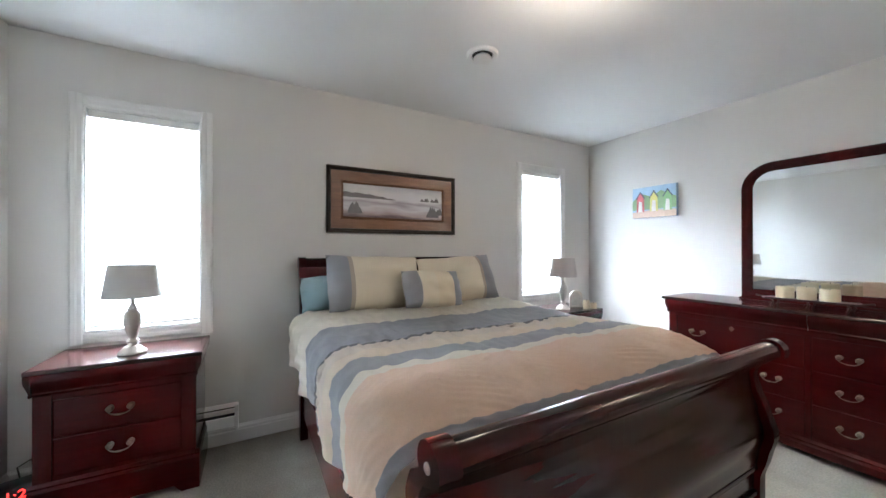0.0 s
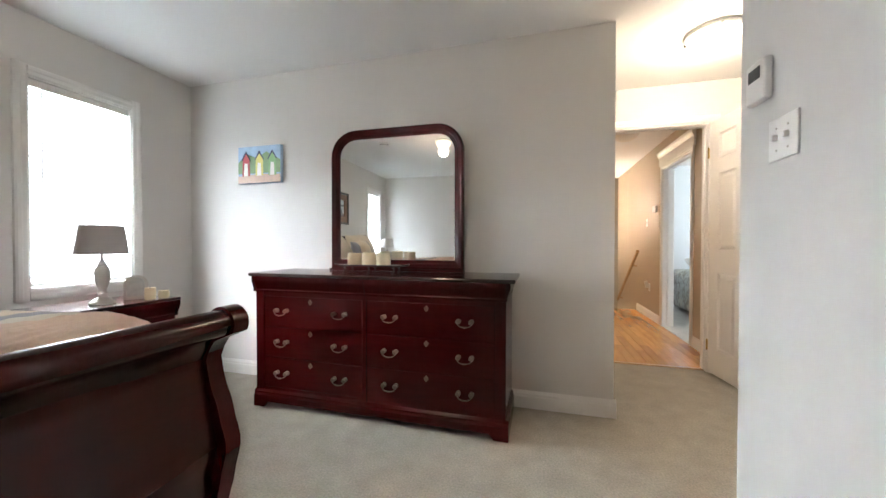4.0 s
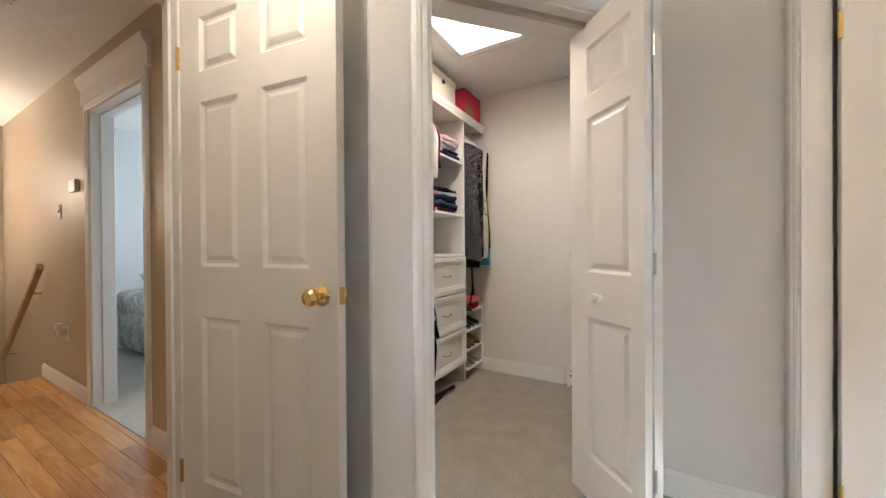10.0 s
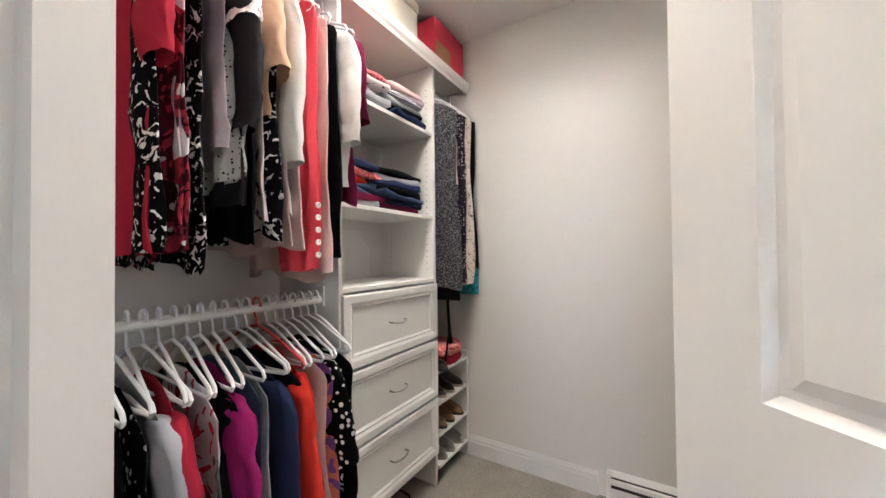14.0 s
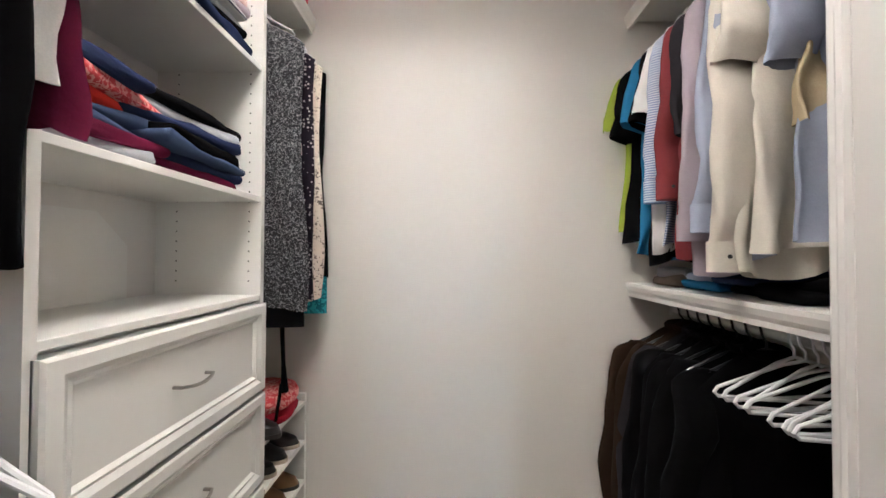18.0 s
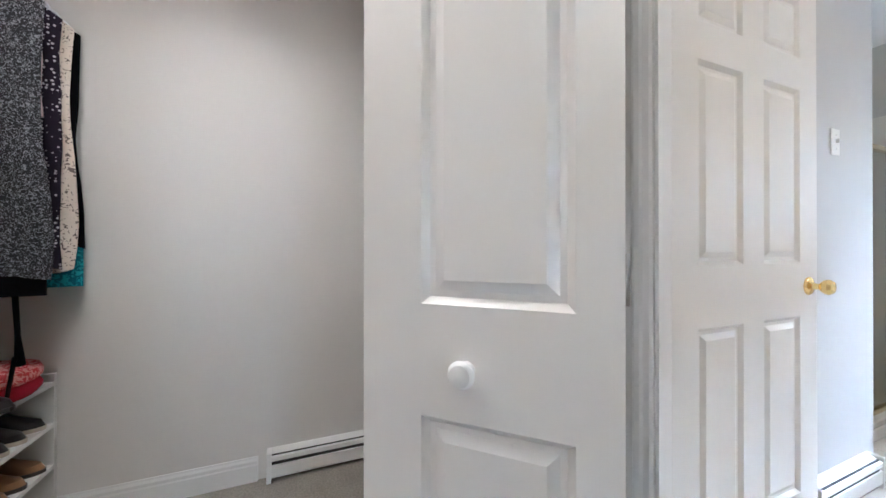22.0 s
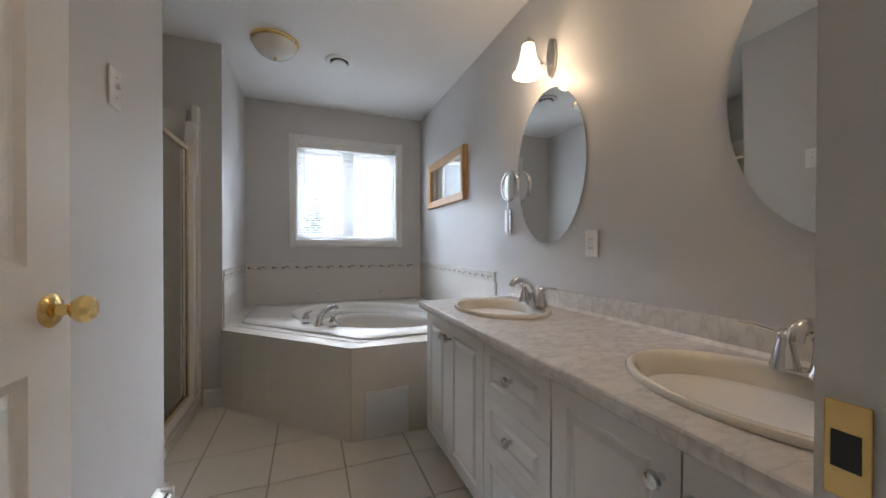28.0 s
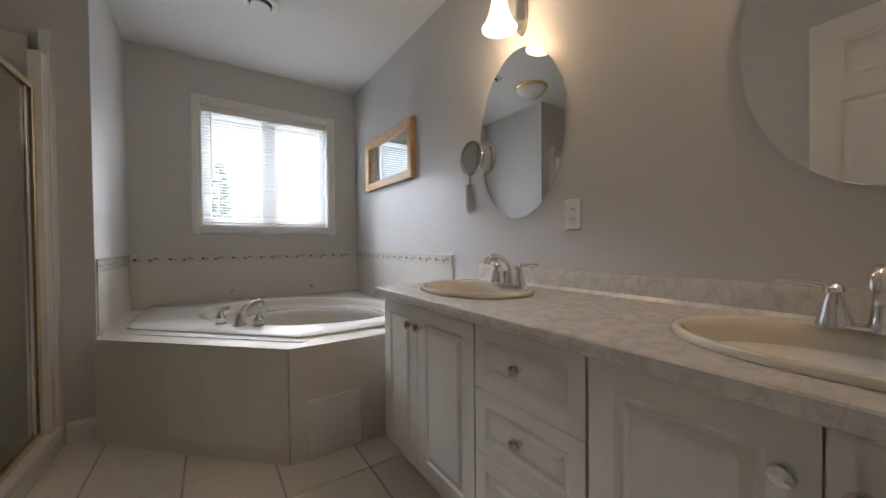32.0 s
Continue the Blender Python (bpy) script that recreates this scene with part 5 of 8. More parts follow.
bm.transform(DIAG)
part("track", bm, NICKEL, bif, "metal track")
SWP = DIAG @ Vector((1.215, -0.001, 0))
plate("light_switch", (SWP.x, SWP.y, 1.372), -42, 0.07, 0.115, 1, "white light switch beside the closet door")

# shelving tower and shelves along the back wall
NF, NB = 3.77, 4.118
TX0, TX1 = 2.480, 3.120
tw = thing("closet_tower", "white melamine closet tower with shelves and three drawers", "shelving unit", ((TX0 + TX1) / 2, NB, 0))
off = Matrix.Translation((-(TX0 + TX1) / 2, -NB, 0))


def tpart(name, args, m=MELAMINE, label="", parent=tw, r=0.0):
    bm = B(*args, r=r)
    bm.transform(off)
    return part(name, bm, m, parent, label)


for x in (TX0, TX1 - 0.018):
    tpart("side_panel", (x, NF, 0, x + 0.018, NB, 2.135))
for z in (1.028, 1.345, 1.770):
    tpart("shelf", (TX0 + 0.018, NF + 0.004, z, TX1 - 0.018, NB, z + 0.018), r=0.002)
tpart("drawer_box", (TX0 + 0.018, NF + 0.03, 0.15, TX1 - 0.018, NB, 1.024))
bm = bmesh.new()
for k in range(30):
    for y in (NF + 0.04, NB - 0.07):
        z = 1.09 + 0.032 * k
        lathe(bm, [(0.0025, 0), (0.0025, 0.0006)], 6, m=off @ Matrix.Translation((TX1 - 0.018, y, z)) @ Matrix.Rotation(radians(-90), 4, "Y"))
tagged(part("peg_holes", bm, DARK, tw, "rows of small shelf peg holes"), kind="stuff")
bm = bmesh.new()
prism(bm, [(TX0 + 0.02, 1.046), (TX1 - 0.13, 1.046), (TX1 - 0.13, 1.20), (TX1 - 0.22, 1.29), (TX0 + 0.02, 1.29)], -0.012, 0, off @ Matrix.Translation((0, NB - 0.014, 0)) @ FACE_S)
part("back_panel", bm, MELAMINE, tw)


def bar_pull(parent, m, w=0.10):
    bm = bmesh.new()
    pts = [(-w / 2, 0, 0), (-w / 2, -0.020, 0)] + [(-w / 2 + w * k / 8, -0.022 - 0.008 * math.sin(math.pi * k / 8), -0.006 * math.sin(math.pi * k / 8)) for k in range(1, 8)] + [(w / 2, -0.020, 0), (w / 2, 0, 0)]
    tube(bm, pts, 0.0042, 8)
    bm.transform(m)
    part("pull", bm, NICKEL, parent, "curved brushed nickel pull", smooth=True)


for z0, z1 in ((0.745, 1.020), (0.455, 0.735), (0.165, 0.445)):
    bm = bmesh.new()
    x0, x1 = TX0 + 0.010, TX1 - 0.010
    box(bm, x0, NF - 0.004, z0, x1, NF + 0.02, z1)
    m = Matrix.Translation(((x0 + x1) / 2, NF - 0.004, (z0 + z1) / 2)) @ FACE_S
    a, b = (x1 - x0) / 2, (z1 - z0) / 2
    ring_frame(bm, rect(a, b), [(0, -0.01), (0, 0.010), (0.006, 0.014), (0.030, 0.014), (0.042, 0.006), (0.048, 0.008), (0.056, 0.0), (0.056, -0.01)], m)
    bm.transform(off)
    d = part("drawer_front", bm, MELAMINE, tw)
    bar_pull(d, off @ Matrix.Translation(((x0 + x1) / 2, NF - 0.004, (z0 + z1) / 2)))

bm = bmesh.new()
box(bm, 1.590, NF - 0.012, 2.137, 3.447, 4.117, 2.160)
extrude_profile(bm, [(0, -0.035), (0.012, -0.035), (0.014, -0.020), (0.022, -0.006), (0.026, 0.012), (0.026, 0.026), (0, 0.026)], (1.590, NF - 0.010, 2.150), (3.447, NF - 0.010, 2.150), (0, -1, 0))
solid("top_shelf", bm, MELAMINE, "long white closet shelf with a moulded front edge", "shelf", "closet shelves")

sh = thing("shoe_rack", "narrow white shoe rack beside the closet tower", "shoe rack", (3.28, NB, 0))
so = Matrix.Translation((-3.28, -NB, 0))
for z in (0.075, 0.235, 0.395, 0.555):
    bm = B(3.124, NF - 0.01, z, 3.428, NB, z + 0.016)
    bm.transform(so)
    part("shelf", bm, MELAMINE, sh)
bm = B(3.430, NF - 0.01, 0, 3.447, NB, 0.60)
bm.transform(so)
part("side_panel", bm, MELAMINE, sh)

for nm, z, lab in (("lower_shelf", 1.045, "white closet shelf with a moulded edge holding folded clothes"), ("upper_shelf", 2.150, "high white closet shelf over the hanging shirts")):
    bm = bmesh.new()
    box(bm, 2.532, 2.064, z, 3.447, 2.415, z + 0.020)
    extrude_profile(bm, [(0, -0.035), (0.012, -0.035), (0.014, -0.020), (0.020, -0.008), (0.024, 0.008), (0.024, 0.020), (0, 0.020)], (2.532, 2.415, z), (3.447, 2.415, z), (0, 1, 0))
    solid(nm, bm, MELAMINE, lab, "shelf", "closet shelves")


def rod(x0, x1, y, z):
    bm = tube(bmesh.new(), [(x0, y, z), (x1, y, z)], 0.014, 14)
    for x in (x0, x1 - 0.008):
        box(bm, x, y - 0.02, z - 0.022, x + 0.008, y + 0.02, z + 0.05)
    solid("hanging_rod", bm, WHITE_PLASTIC, "round white closet hanging rod with end brackets", "rod", "closet rods", smooth=True)


rod(1.586, 2.478, 3.86, 2.055)
rod(1.586, 2.478, 3.86, 1.005)
rod(3.122, 3.448, 3.88, 2.075)
rod(2.531, 3.448, 2.24, 2.065)
rod(2.531, 3.448, 2.24, 0.955)
heater("baseboard_heater", (3.449, 3.01, 0), -90, 0.66, "white electric baseboard heater on the closet end wall", 0.140)


# ---- cloth ----
def cloth(name, col, kind="plain", col2=(0.8, 0.8, 0.8), scale=30.0, col3=None, amount=0.5):
    m = mat("cloth_" + name, col, 0.9, var=0.10, scale=9, grain=0.12, gscale=420, bump=0.75, bscale=26, spec=0.06)
    if kind == "plain":
        return m
    n, l, p = nodes_of(m)
    src = p.inputs["Base Color"].links[0].from_socket
    tc = n.new("ShaderNodeTexCoord")
    if kind == "dots":
        t = n.new("ShaderNodeTexVoronoi")
        t.inputs["Scale"].default_value, t.inputs["Randomness"].default_value = scale, 0.55
        l.new(tc.outputs["Object"], t.inputs["Vector"])
        mask = ramp(n, [(0, (1, 1, 1)), (amount, (0, 0, 0))], "CONSTANT")
        l.new(t.outputs["Distance"], mask.inputs[0])
    elif kind == "stripes":
        t = n.new("ShaderNodeTexWave")
        t.bands_direction = "Z"
        t.inputs["Scale"].default_value = scale
        l.new(tc.outputs["Object"], t.inputs["Vector"])
        mask = ramp(n, [(0, (0, 0, 0)), (amount, (1, 1, 1))], "CONSTANT")
        l.new(t.outputs["Fac"], mask.inputs[0])
    else:
        t = n.new("ShaderNodeTexNoise")
        t.inputs["Scale"].default_value, t.inputs["Detail"].default_value, t.inputs["Distortion"].default_value = scale, 2, 1.5
        l.new(tc.outputs["Object"], t.inputs["Vector"])
        mask = ramp(n, [(0, (0, 0, 0)), (amount, (1, 1, 1))], "CONSTANT")
        l.new(t.outputs["Fac"], mask.inputs[0])
    mx = n.new("ShaderNodeMix")
    mx.data_type = "RGBA"
    l.new(mask.outputs[0], mx.inputs["Factor"])
    l.new(src, mx.inputs["A"])
    mx.inputs["B"].default_value = (*col2, 1)
    out = mx.outputs["Result"]
    if col3:
        t2 = n.new("ShaderNodeTexNoise")
        t2.inputs["Scale"].default_value, t2.inputs["Distortion"].default_value = scale * 0.6, 1.0
        mp = n.new("ShaderNodeMapping")
        mp.inputs["Location"].default_value = (3, 7, 1)
        l.new(tc.outputs["Object"], mp.inputs["Vector"])
        l.new(mp.outputs[0], t2.inputs["Vector"])
        k2 = ramp(n, [(0, (0, 0, 0)), (0.60, (1, 1, 1))], "CONSTANT")
        l.new(t2.outputs["Fac"], k2.inputs[0])
        m2 = n.new("ShaderNodeMix")
        m2.data_type = "RGBA"
        l.new(k2.outputs[0], m2.inputs["Factor"])
        l.new(out, m2.inputs["A"])
        m2.inputs["B"].default_value = (*col3, 1)
        out = m2.outputs["Result"]
    l.new(out, p.inputs["Base Color"])
    return m


BLK, WHT, CRIM, CORAL, NAVY, GREY, CHAR = (0.0035, 0.0035, 0.0042), (0.72, 0.71, 0.69), (0.30, 0.018, 0.035), (0.58, 0.055, 0.075), (0.018, 0.026, 0.065), (0.36, 0.37, 0.40), (0.026, 0.024, 0.028)
C = dict(
    cream=cloth("cream_oxford", (0.58, 0.545, 0.48)), black=cloth("black", BLK), white=cloth("white", WHT), crimson=cloth("crimson", CRIM), coral=cloth("coral", CORAL), navy=cloth("navy", NAVY), grey=cloth("grey", GREY), charcoal=cloth("charcoal", CHAR),
    peach=cloth("peach", (0.62, 0.40, 0.28)), pink=cloth("pink", (0.60, 0.44, 0.42)), burgundy=cloth("burgundy", (0.10, 0.008, 0.03)), magenta=cloth("magenta", (0.26, 0.015, 0.11)), teal=cloth("teal", (0.045, 0.10, 0.15)),
    orange=cloth("orange_red", (0.60, 0.035, 0.022)), lilac=cloth("lilac", (0.34, 0.29, 0.33)), blue=cloth("blue", (0.03, 0.17, 0.34)), sky=cloth("sky", (0.30, 0.33, 0.42)), lime=cloth("lime", (0.30, 0.37, 0.05)),
    maroon=cloth("maroon", (0.17, 0.035, 0.04)), taupe=cloth("taupe", (0.22, 0.18, 0.15)), brown=cloth("brown_black", (0.028, 0.017, 0.011)), denim=cloth("denim", (0.05, 0.075, 0.14)), beige=cloth("beige", (0.42, 0.34, 0.22)),
    dotwhite=cloth("white_dotted", WHT, "dots", (0.05, 0.04, 0.07), 78, amount=0.26), dotblack=cloth("black_dotted", BLK, "dots", WHT, 42, amount=0.30),
    floralblack=cloth("black_floral", BLK, "print", WHT, 34, amount=0.60), floralwine=cloth("wine_floral", (0.05, 0.006, 0.012), "print", (0.34, 0.03, 0.05), 15, (0.60, 0.54, 0.55), 0.53),
    floralgrey=cloth("grey_rose_print", (0.50, 0.51, 0.54), "print", (0.38, 0.03, 0.05), 16, (0.10, 0.14, 0.12), 0.56), floralpale=cloth("pale_print", (0.66, 0.56, 0.55), "print", (0.10, 0.08, 0.10), 26, amount=0.62),
    multi=cloth("multicolour", (0.16, 0.06, 0.20), "print", (0.55, 0.14, 0.10), 12, (0.25, 0.36, 0.50), 0.52), stripe=cloth("striped", (0.60, 0.60, 0.60), "stripes", (0.10, 0.10, 0.13), 34, amount=0.5),
    knit=cloth("marled_knit", (0.025, 0.025, 0.028), "print", (0.21, 0.21, 0.22), 150, amount=0.56), dotdark=cloth("dark_dotted", (0.018, 0.014, 0.022), "dots", (0.40, 0.36, 0.36), 70, amount=0.30),
    lace=cloth("cream_lace", (0.66, 0.58, 0.50), "print", (0.16, 0.13, 0.12), 60, amount=0.60), tealprint=cloth("teal_print", (0.02, 0.16, 0.22), "print", (0.05, 0.38, 0.45), 40, amount=0.52),
    hemknit=cloth("black_hem", BLK), redwhite=cloth("red_lace", (0.50, 0.06, 0.07), "print", (0.65, 0.30, 0.28), 70, amount=0.5), plaid=cloth("plaid", (0.55, 0.58, 0.66), "stripes", (0.20, 0.26, 0.42), 40, amount=0.55))
HANGER_W = mat("white_hanger_plastic", (0.74, 0.75, 0.77), 0.35, var=0.01)
HANGER_R = mat("red_hanger_plastic", (0.50, 0.03, 0.03), 0.35, var=0.01)


def garment(name, label, x, yc, ztop, zbot, m, width=0.42, thick=0.03, sleeve=0.0, seed=0, flare=0.0, hem=None, group="hanging clothes", tilt=0.0, slope=0.075, collar=False):
    """A garment on its hanger: shoulders slope from the neck, cloth falls in folds. It lies across x, its width along y."""
    rnd = random.Random(seed)
    e = thing(name, label, "clothes", (x, yc, ztop), tilt, group)
    bm = bmesh.new()
    n, lv = 64, 26
    L = ztop - zbot
    ph = [rnd.uniform(0, 6.28) for _ in range(4)]
    loops = []
    for i in range(lv + 1):
        a = i / lv
        z = -L * a ** 1.15
        d = -z
        sh = min(1.0, d / slope)
        half = (0.055 + (width / 2 - 0.055) * sh ** 0.8) * (1 + flare * a) * (1 - 0.06 * math.sin(math.pi * min(1, a * 1.3)))
        th = thick * (0.45 + 0.55 * min(1, d / 0.15)) * (1 + 0.35 * a)
        row = []
        for k in range(n):
            t = 2 * math.pi * k / n
            u, v = math.cos(t), math.sin(t)
            u = math.copysign(abs(u) ** 0.75, u)
            fold = a * (0.35 * math.sin(3.0 * u * 3 + ph[0] + a) + 0.22 * math.sin(11 * u + ph[1]) + 0.45 * noise.noise(Vector((u * 5, a * 6, seed))))
            xx = th * (v * 0.8 + fold * (1.35 if sleeve == 0 else 1.5) + 0.35 * noise.noise(Vector((u * 3, a * 4 + 2, seed + 9))))
            edge = 0.010 * a * math.sin(9 * a + ph[2]) * u
            droop = (0.016 * math.sin(4 * u + ph[3]) + 0.006 * math.sin(9 * u + ph[1])) * max(0.0, a - 0.85) / 0.15
            xx += 0.007 * a * noise.noise(Vector((u * 7, a * 11, seed + 3))) + 0.003 * noise.noise(Vector((u * 16, a * 26, seed + 5)))
            row.append(bm.verts.new((xx, u * half + edge, z + droop)))
        loops.append(row)
    for p, q in zip(loops, loops[1:]):
        for k in range(n):
            bm.faces.new((p[k], p[(k + 1) % n], q[(k + 1) % n], q[k]))
    bm.faces.new(loops[0])
    part("body", bm, m, e, smooth="soft")
    if collar:
        cb = bmesh.new()
        pts = [(0.026 * math.sin(t), 0.060 * math.cos(t), -0.004 + 0.012 * math.sin(t)) for t in [2 * math.pi * k / 16 for k in range(16)]]
        tube(cb, pts, 0.011, 8, closed=True)
        part("collar", cb, m, e, smooth=True)
    if hem:
        hb = bmesh.new()
        half = width / 2 * (1 + flare)
        pts = [(thick * 0.9 * math.sin(2 * math.pi * k / 24), half * 0.99 * math.cos(2 * math.pi * k / 24)) for k in range(24)]
        prism(hb, pts, -L - hem[1], -L + 0.01)
        part("hem", hb, hem[0], e, "contrasting hem")
    if sleeve:
        short = sleeve <= 0.22
        for s in (-1, 1):
            sl = bmesh.new()
            y0 = s * width / 2
            sway_x = [thick * rnd.uniform(-0.9, 0.9) for _ in range(6)]
            # (across, down, half depth, half width) from the shoulder seam to the cuff
            if short:
                steps = [(0.70, 0.060, 0.016, 0.045), (0.88, 0.100, 0.022, 0.058), (0.97, 0.120 + 0.35 * sleeve, 0.026, 0.066), (1.02, 0.125 + 0.75 * sleeve, 0.028, 0.070), (1.05, 0.130 + 1.05 * sleeve, 0.030, 0.072)]
            else:
                steps = [(0.72, 0.060, 0.016, 0.045), (0.92, 0.105, 0.024, 0.058), (1.00, 0.10 + 0.22 * sleeve, 0.026, 0.060), (1.04 + 0.3 * flare, 0.10 + 0.50 * sleeve, 0.026, 0.056), (1.05 + 0.5 * flare, 0.10 + 0.80 * sleeve, 0.024, 0.050), (1.04 + 0.6 * flare, 0.10 + sleeve, 0.022, 0.046)]
            rings = []
            fine = []
            for i in range(4 * (len(steps) - 1) + 1):
                j = min(i // 4, len(steps) - 2)
                f = i / 4 - j
                p0, p1, p2, p3 = steps[max(j - 1, 0)], steps[j], steps[j + 1], steps[min(j + 2, len(steps) - 1)]
                fine.append([0.5 * (2 * b + (c - a) * f + (2 * a - 5 * b + 4 * c - d) * f * f + (3 * b - a - 3 * c + d) * f ** 3) for a, b, c, d in zip(p0, p1, p2, p3)] + [sway_x[j] + (sway_x[j + 1] - sway_x[j]) * f])
            for i, (across, down, rx, ry, sx) in enumerate(fine):
                lean_y = 0.28 if short else 0.10
                rings.append([(sx + rx * math.cos(t) + 0.014 * noise.noise(Vector((math.cos(t) * 2, i * 0.45, seed + s))), y0 * across + ry * math.sin(t) * (1 - 0.35 * lean_y), -down - s * ry * math.sin(t) * lean_y * -1.0 + 0.006 * noise.noise(Vector((math.sin(t) * 3, i * 0.3, seed)))) for t in [2 * math.pi * k / 20 for k in range(20)]])
            vs = [[sl.verts.new(q) for q in ring] for ring in rings]
            for p, q in zip(vs, vs[1:]):
                for k in range(20):
                    sl.faces.new((p[k], p[(k + 1) % 20], q[(k + 1) % 20], q[k]))
            sl.faces.new(vs[0][::-1])
            part("sleeve", sl, m, e, smooth="soft")
            if sleeve >= 0.45 and name == "shirt":
                last = fine[-1]
                outline = [(last[4] + 0.024 * math.cos(t), y0 * last[0] + 0.049 * math.copysign(abs(math.sin(t)) ** 0.7, math.sin(t))) for t in [2 * math.pi * k / 20 for k in range(20)]]
                cf_bm = prism(bmesh.new(), outline, -last[1] - 0.068, -last[1] + 0.006)
                part("cuff", cf_bm, m, e, smooth=True)
                for q in (-1, 1):
                    bt = lathe(bmesh.new(), [(0.0055, 0), (0.0055, 0.002), (0.002, 0.0026)], 10, m=Matrix.Translation((last[4] - 0.022, y0 * last[0] + 0.012 * q, -last[1] - 0.030)) @ Matrix.Rotation(radians(-90), 4, "Y"))
                    part("cuff_button", bt, BLACK, e)
    return e


def hanger(x, yc, zrod, m=HANGER_W, tilt=0.0, width=0.40, label="white plastic tube hanger on the rod", group="hangers in the closet"):
    e = thing("clothes_hanger", label, "hanger", (x, yc, zrod), tilt, group)
    bm = bmesh.new()
    hook = [(0, -0.017, -0.006)] + [(0, 0.018 * math.cos(t), 0.004 + 0.018 * math.sin(t)) for t in [radians(v) for v in range(180, -30, -30)]] + [(0, 0.012, -0.025), (0, 0, -0.04), (0, 0, -0.065)]
    tube(bm, hook, 0.0035, 7)
    part("hook", bm, m, e, smooth=True)
    bm = bmesh.new()
    w = width / 2
    tube(bm, [(0, 0, -0.062), (0, 0.05, -0.075), (0, w * 0.7, -0.118), (0, w * 0.96, -0.142), (0, w, -0.156), (0, w * 0.96, -0.166), (0, w * 0.6, -0.168), (0, 0, -0.168), (0, -w * 0.6, -0.168), (0, -w * 0.96, -0.166), (0, -w, -0.156), (0, -w * 0.96, -0.142), (0, -w * 0.7, -0.118), (0, -0.05, -0.075)], 0.0046, 7, closed=True)
    part("shoulder_bar", bm, m, e, smooth=True)
    return e


# upper rod, from the doorway side towards the tower: cloth, hem height, sleeve, label
UP = [("crimson", 1.895, 1.165, 0.30, "crimson blouse with long sleeves"), ("floralblack", 1.917, 1.165, 0.0, "black dress printed with white flowers"), ("floralwine", 1.940, 1.165, 0.0, "wine-red top printed with white flowers"),
      ("floralwine", 1.968, 1.20, 0.0, "dark red floral dress"), ("floralblack", 2.000, 1.146, 0.0, "black dress printed with pale flowers"), ("lilac", 2.034, 1.40, 0.0, "sheer pale collarless top"), ("dotwhite", 2.062, 1.347, 0.12, "white blouse with dark dots"),
      ("charcoal", 2.088, 1.28, 0.40, "charcoal grey cardigan"), ("black", 2.110, 1.21, 0.0, "plain black top"), ("floralpale", 2.130, 1.25, 0.0, "pale printed blouse"), ("peach", 2.152, 1.54, 0.20, "peach knitted top"), ("floralblack", 2.170, 1.22, 0.0, "black and white patterned top"),
      ("pink", 2.192, 1.18, 0.0, "pale pink long top"), ("white", 2.214, 1.27, 0.45, "white long-sleeved blouse"), ("pink", 2.250, 1.20, 0.0, "pale pink long cardigan"), ("coral", 2.296, 1.135, 0.0, "long coral top with a row of round buttons"), ("pink", 2.336, 1.10, 0.0, "sheer pale long top"),
      ("black", 2.376, 1.17, 0.0, "long black trousers"), ("white", 2.412, 1.41, 0.34, "white long-sleeved shirt"), ("burgundy", 2.446, 1.34, 0.26, "burgundy knitted top")]
for k, (c, x, zb, sl, lab) in enumerate(UP):
    g = garment("blouse", lab + " on a hanger", x, 3.735 if c == "coral" else 3.86, 1.965, zb, C[c], 0.17 if c == "coral" else 0.43 if sl == 0 else 0.40, 0.024 if c == "coral" else 0.014, sl, 100 + k, 0.06, tilt=random.Random(k).uniform(-6, 6) if k < 15 else 0.0)
    hanger(x, 3.86, 2.070, HANGER_W, random.Random(k + 50).uniform(-7, 7))
    if c == "coral":
        for j in range(5):
            b = lathe(bmesh.new(), [(0.009, 0), (0.009, 0.003), (0.006, 0.004), (0.004, 0.002)], 14, m=Matrix.Translation((-0.010, -0.098, -0.652 - 0.036 * j)) @ Matrix.Rotation(radians(90), 4, "X"))
            part("button", b, WHITE_PLASTIC, g, "round white button", smooth=True)

LOW = [("stripe", 1.815, 0.36, 0.0, "grey and white striped top"), ("black", 1.852, 0.30, 0.0, "plain black top"), ("dotblack", 1.890, 0.22, 0.0, "black dress with white dots"), ("grey", 1.924, 0.28, 0.45, "light grey cardigan"), ("crimson", 1.958, 0.24, 0.50, "crimson cardigan"),
       ("floralgrey", 2.022, 0.24, 0.0, "grey dress printed with red roses"), ("black", 2.042, 0.30, 0.0, "black cardigan"), ("magenta", 2.078, 0.22, 0.40, "dark magenta cardigan"), ("teal", 2.114, 0.18, 0.0, "slate blue long top"), ("grey", 2.142, 0.40, 0.0, "grey knitted top"),
       ("navy", 2.176, 0.30, 0.45, "navy blue jacket"), ("black", 2.212, 0.34, 0.0, "black top"), ("orange", 2.258, 0.14, 0.55, "bright orange-red cardigan"), ("pink", 2.292, 0.30, 0.0, "pale pink camisole"), ("multi", 2.318, 0.32, 0.0, "purple patterned top"),
       ("dotblack", 2.352, 0.24, 0.22, "black blouse with white dots"), ("floralblack", 2.376, 0.30, 0.0, "black and white patterned top"), ("black", 2.404, 0.30, 0.0, "black knitted top")]
for k, (c, x, zb, sl, lab) in enumerate(LOW):
    garment("blouse", lab + " on a white hanger", x, 3.84, 0.888, zb, C[c], 0.47 if c == "floralgrey" else 0.43 if sl == 0 else 0.39, 0.012, sl, 200 + k, 0.22 if c == "floralgrey" else 0.05, tilt=random.Random(k + 9).uniform(-6, 6))
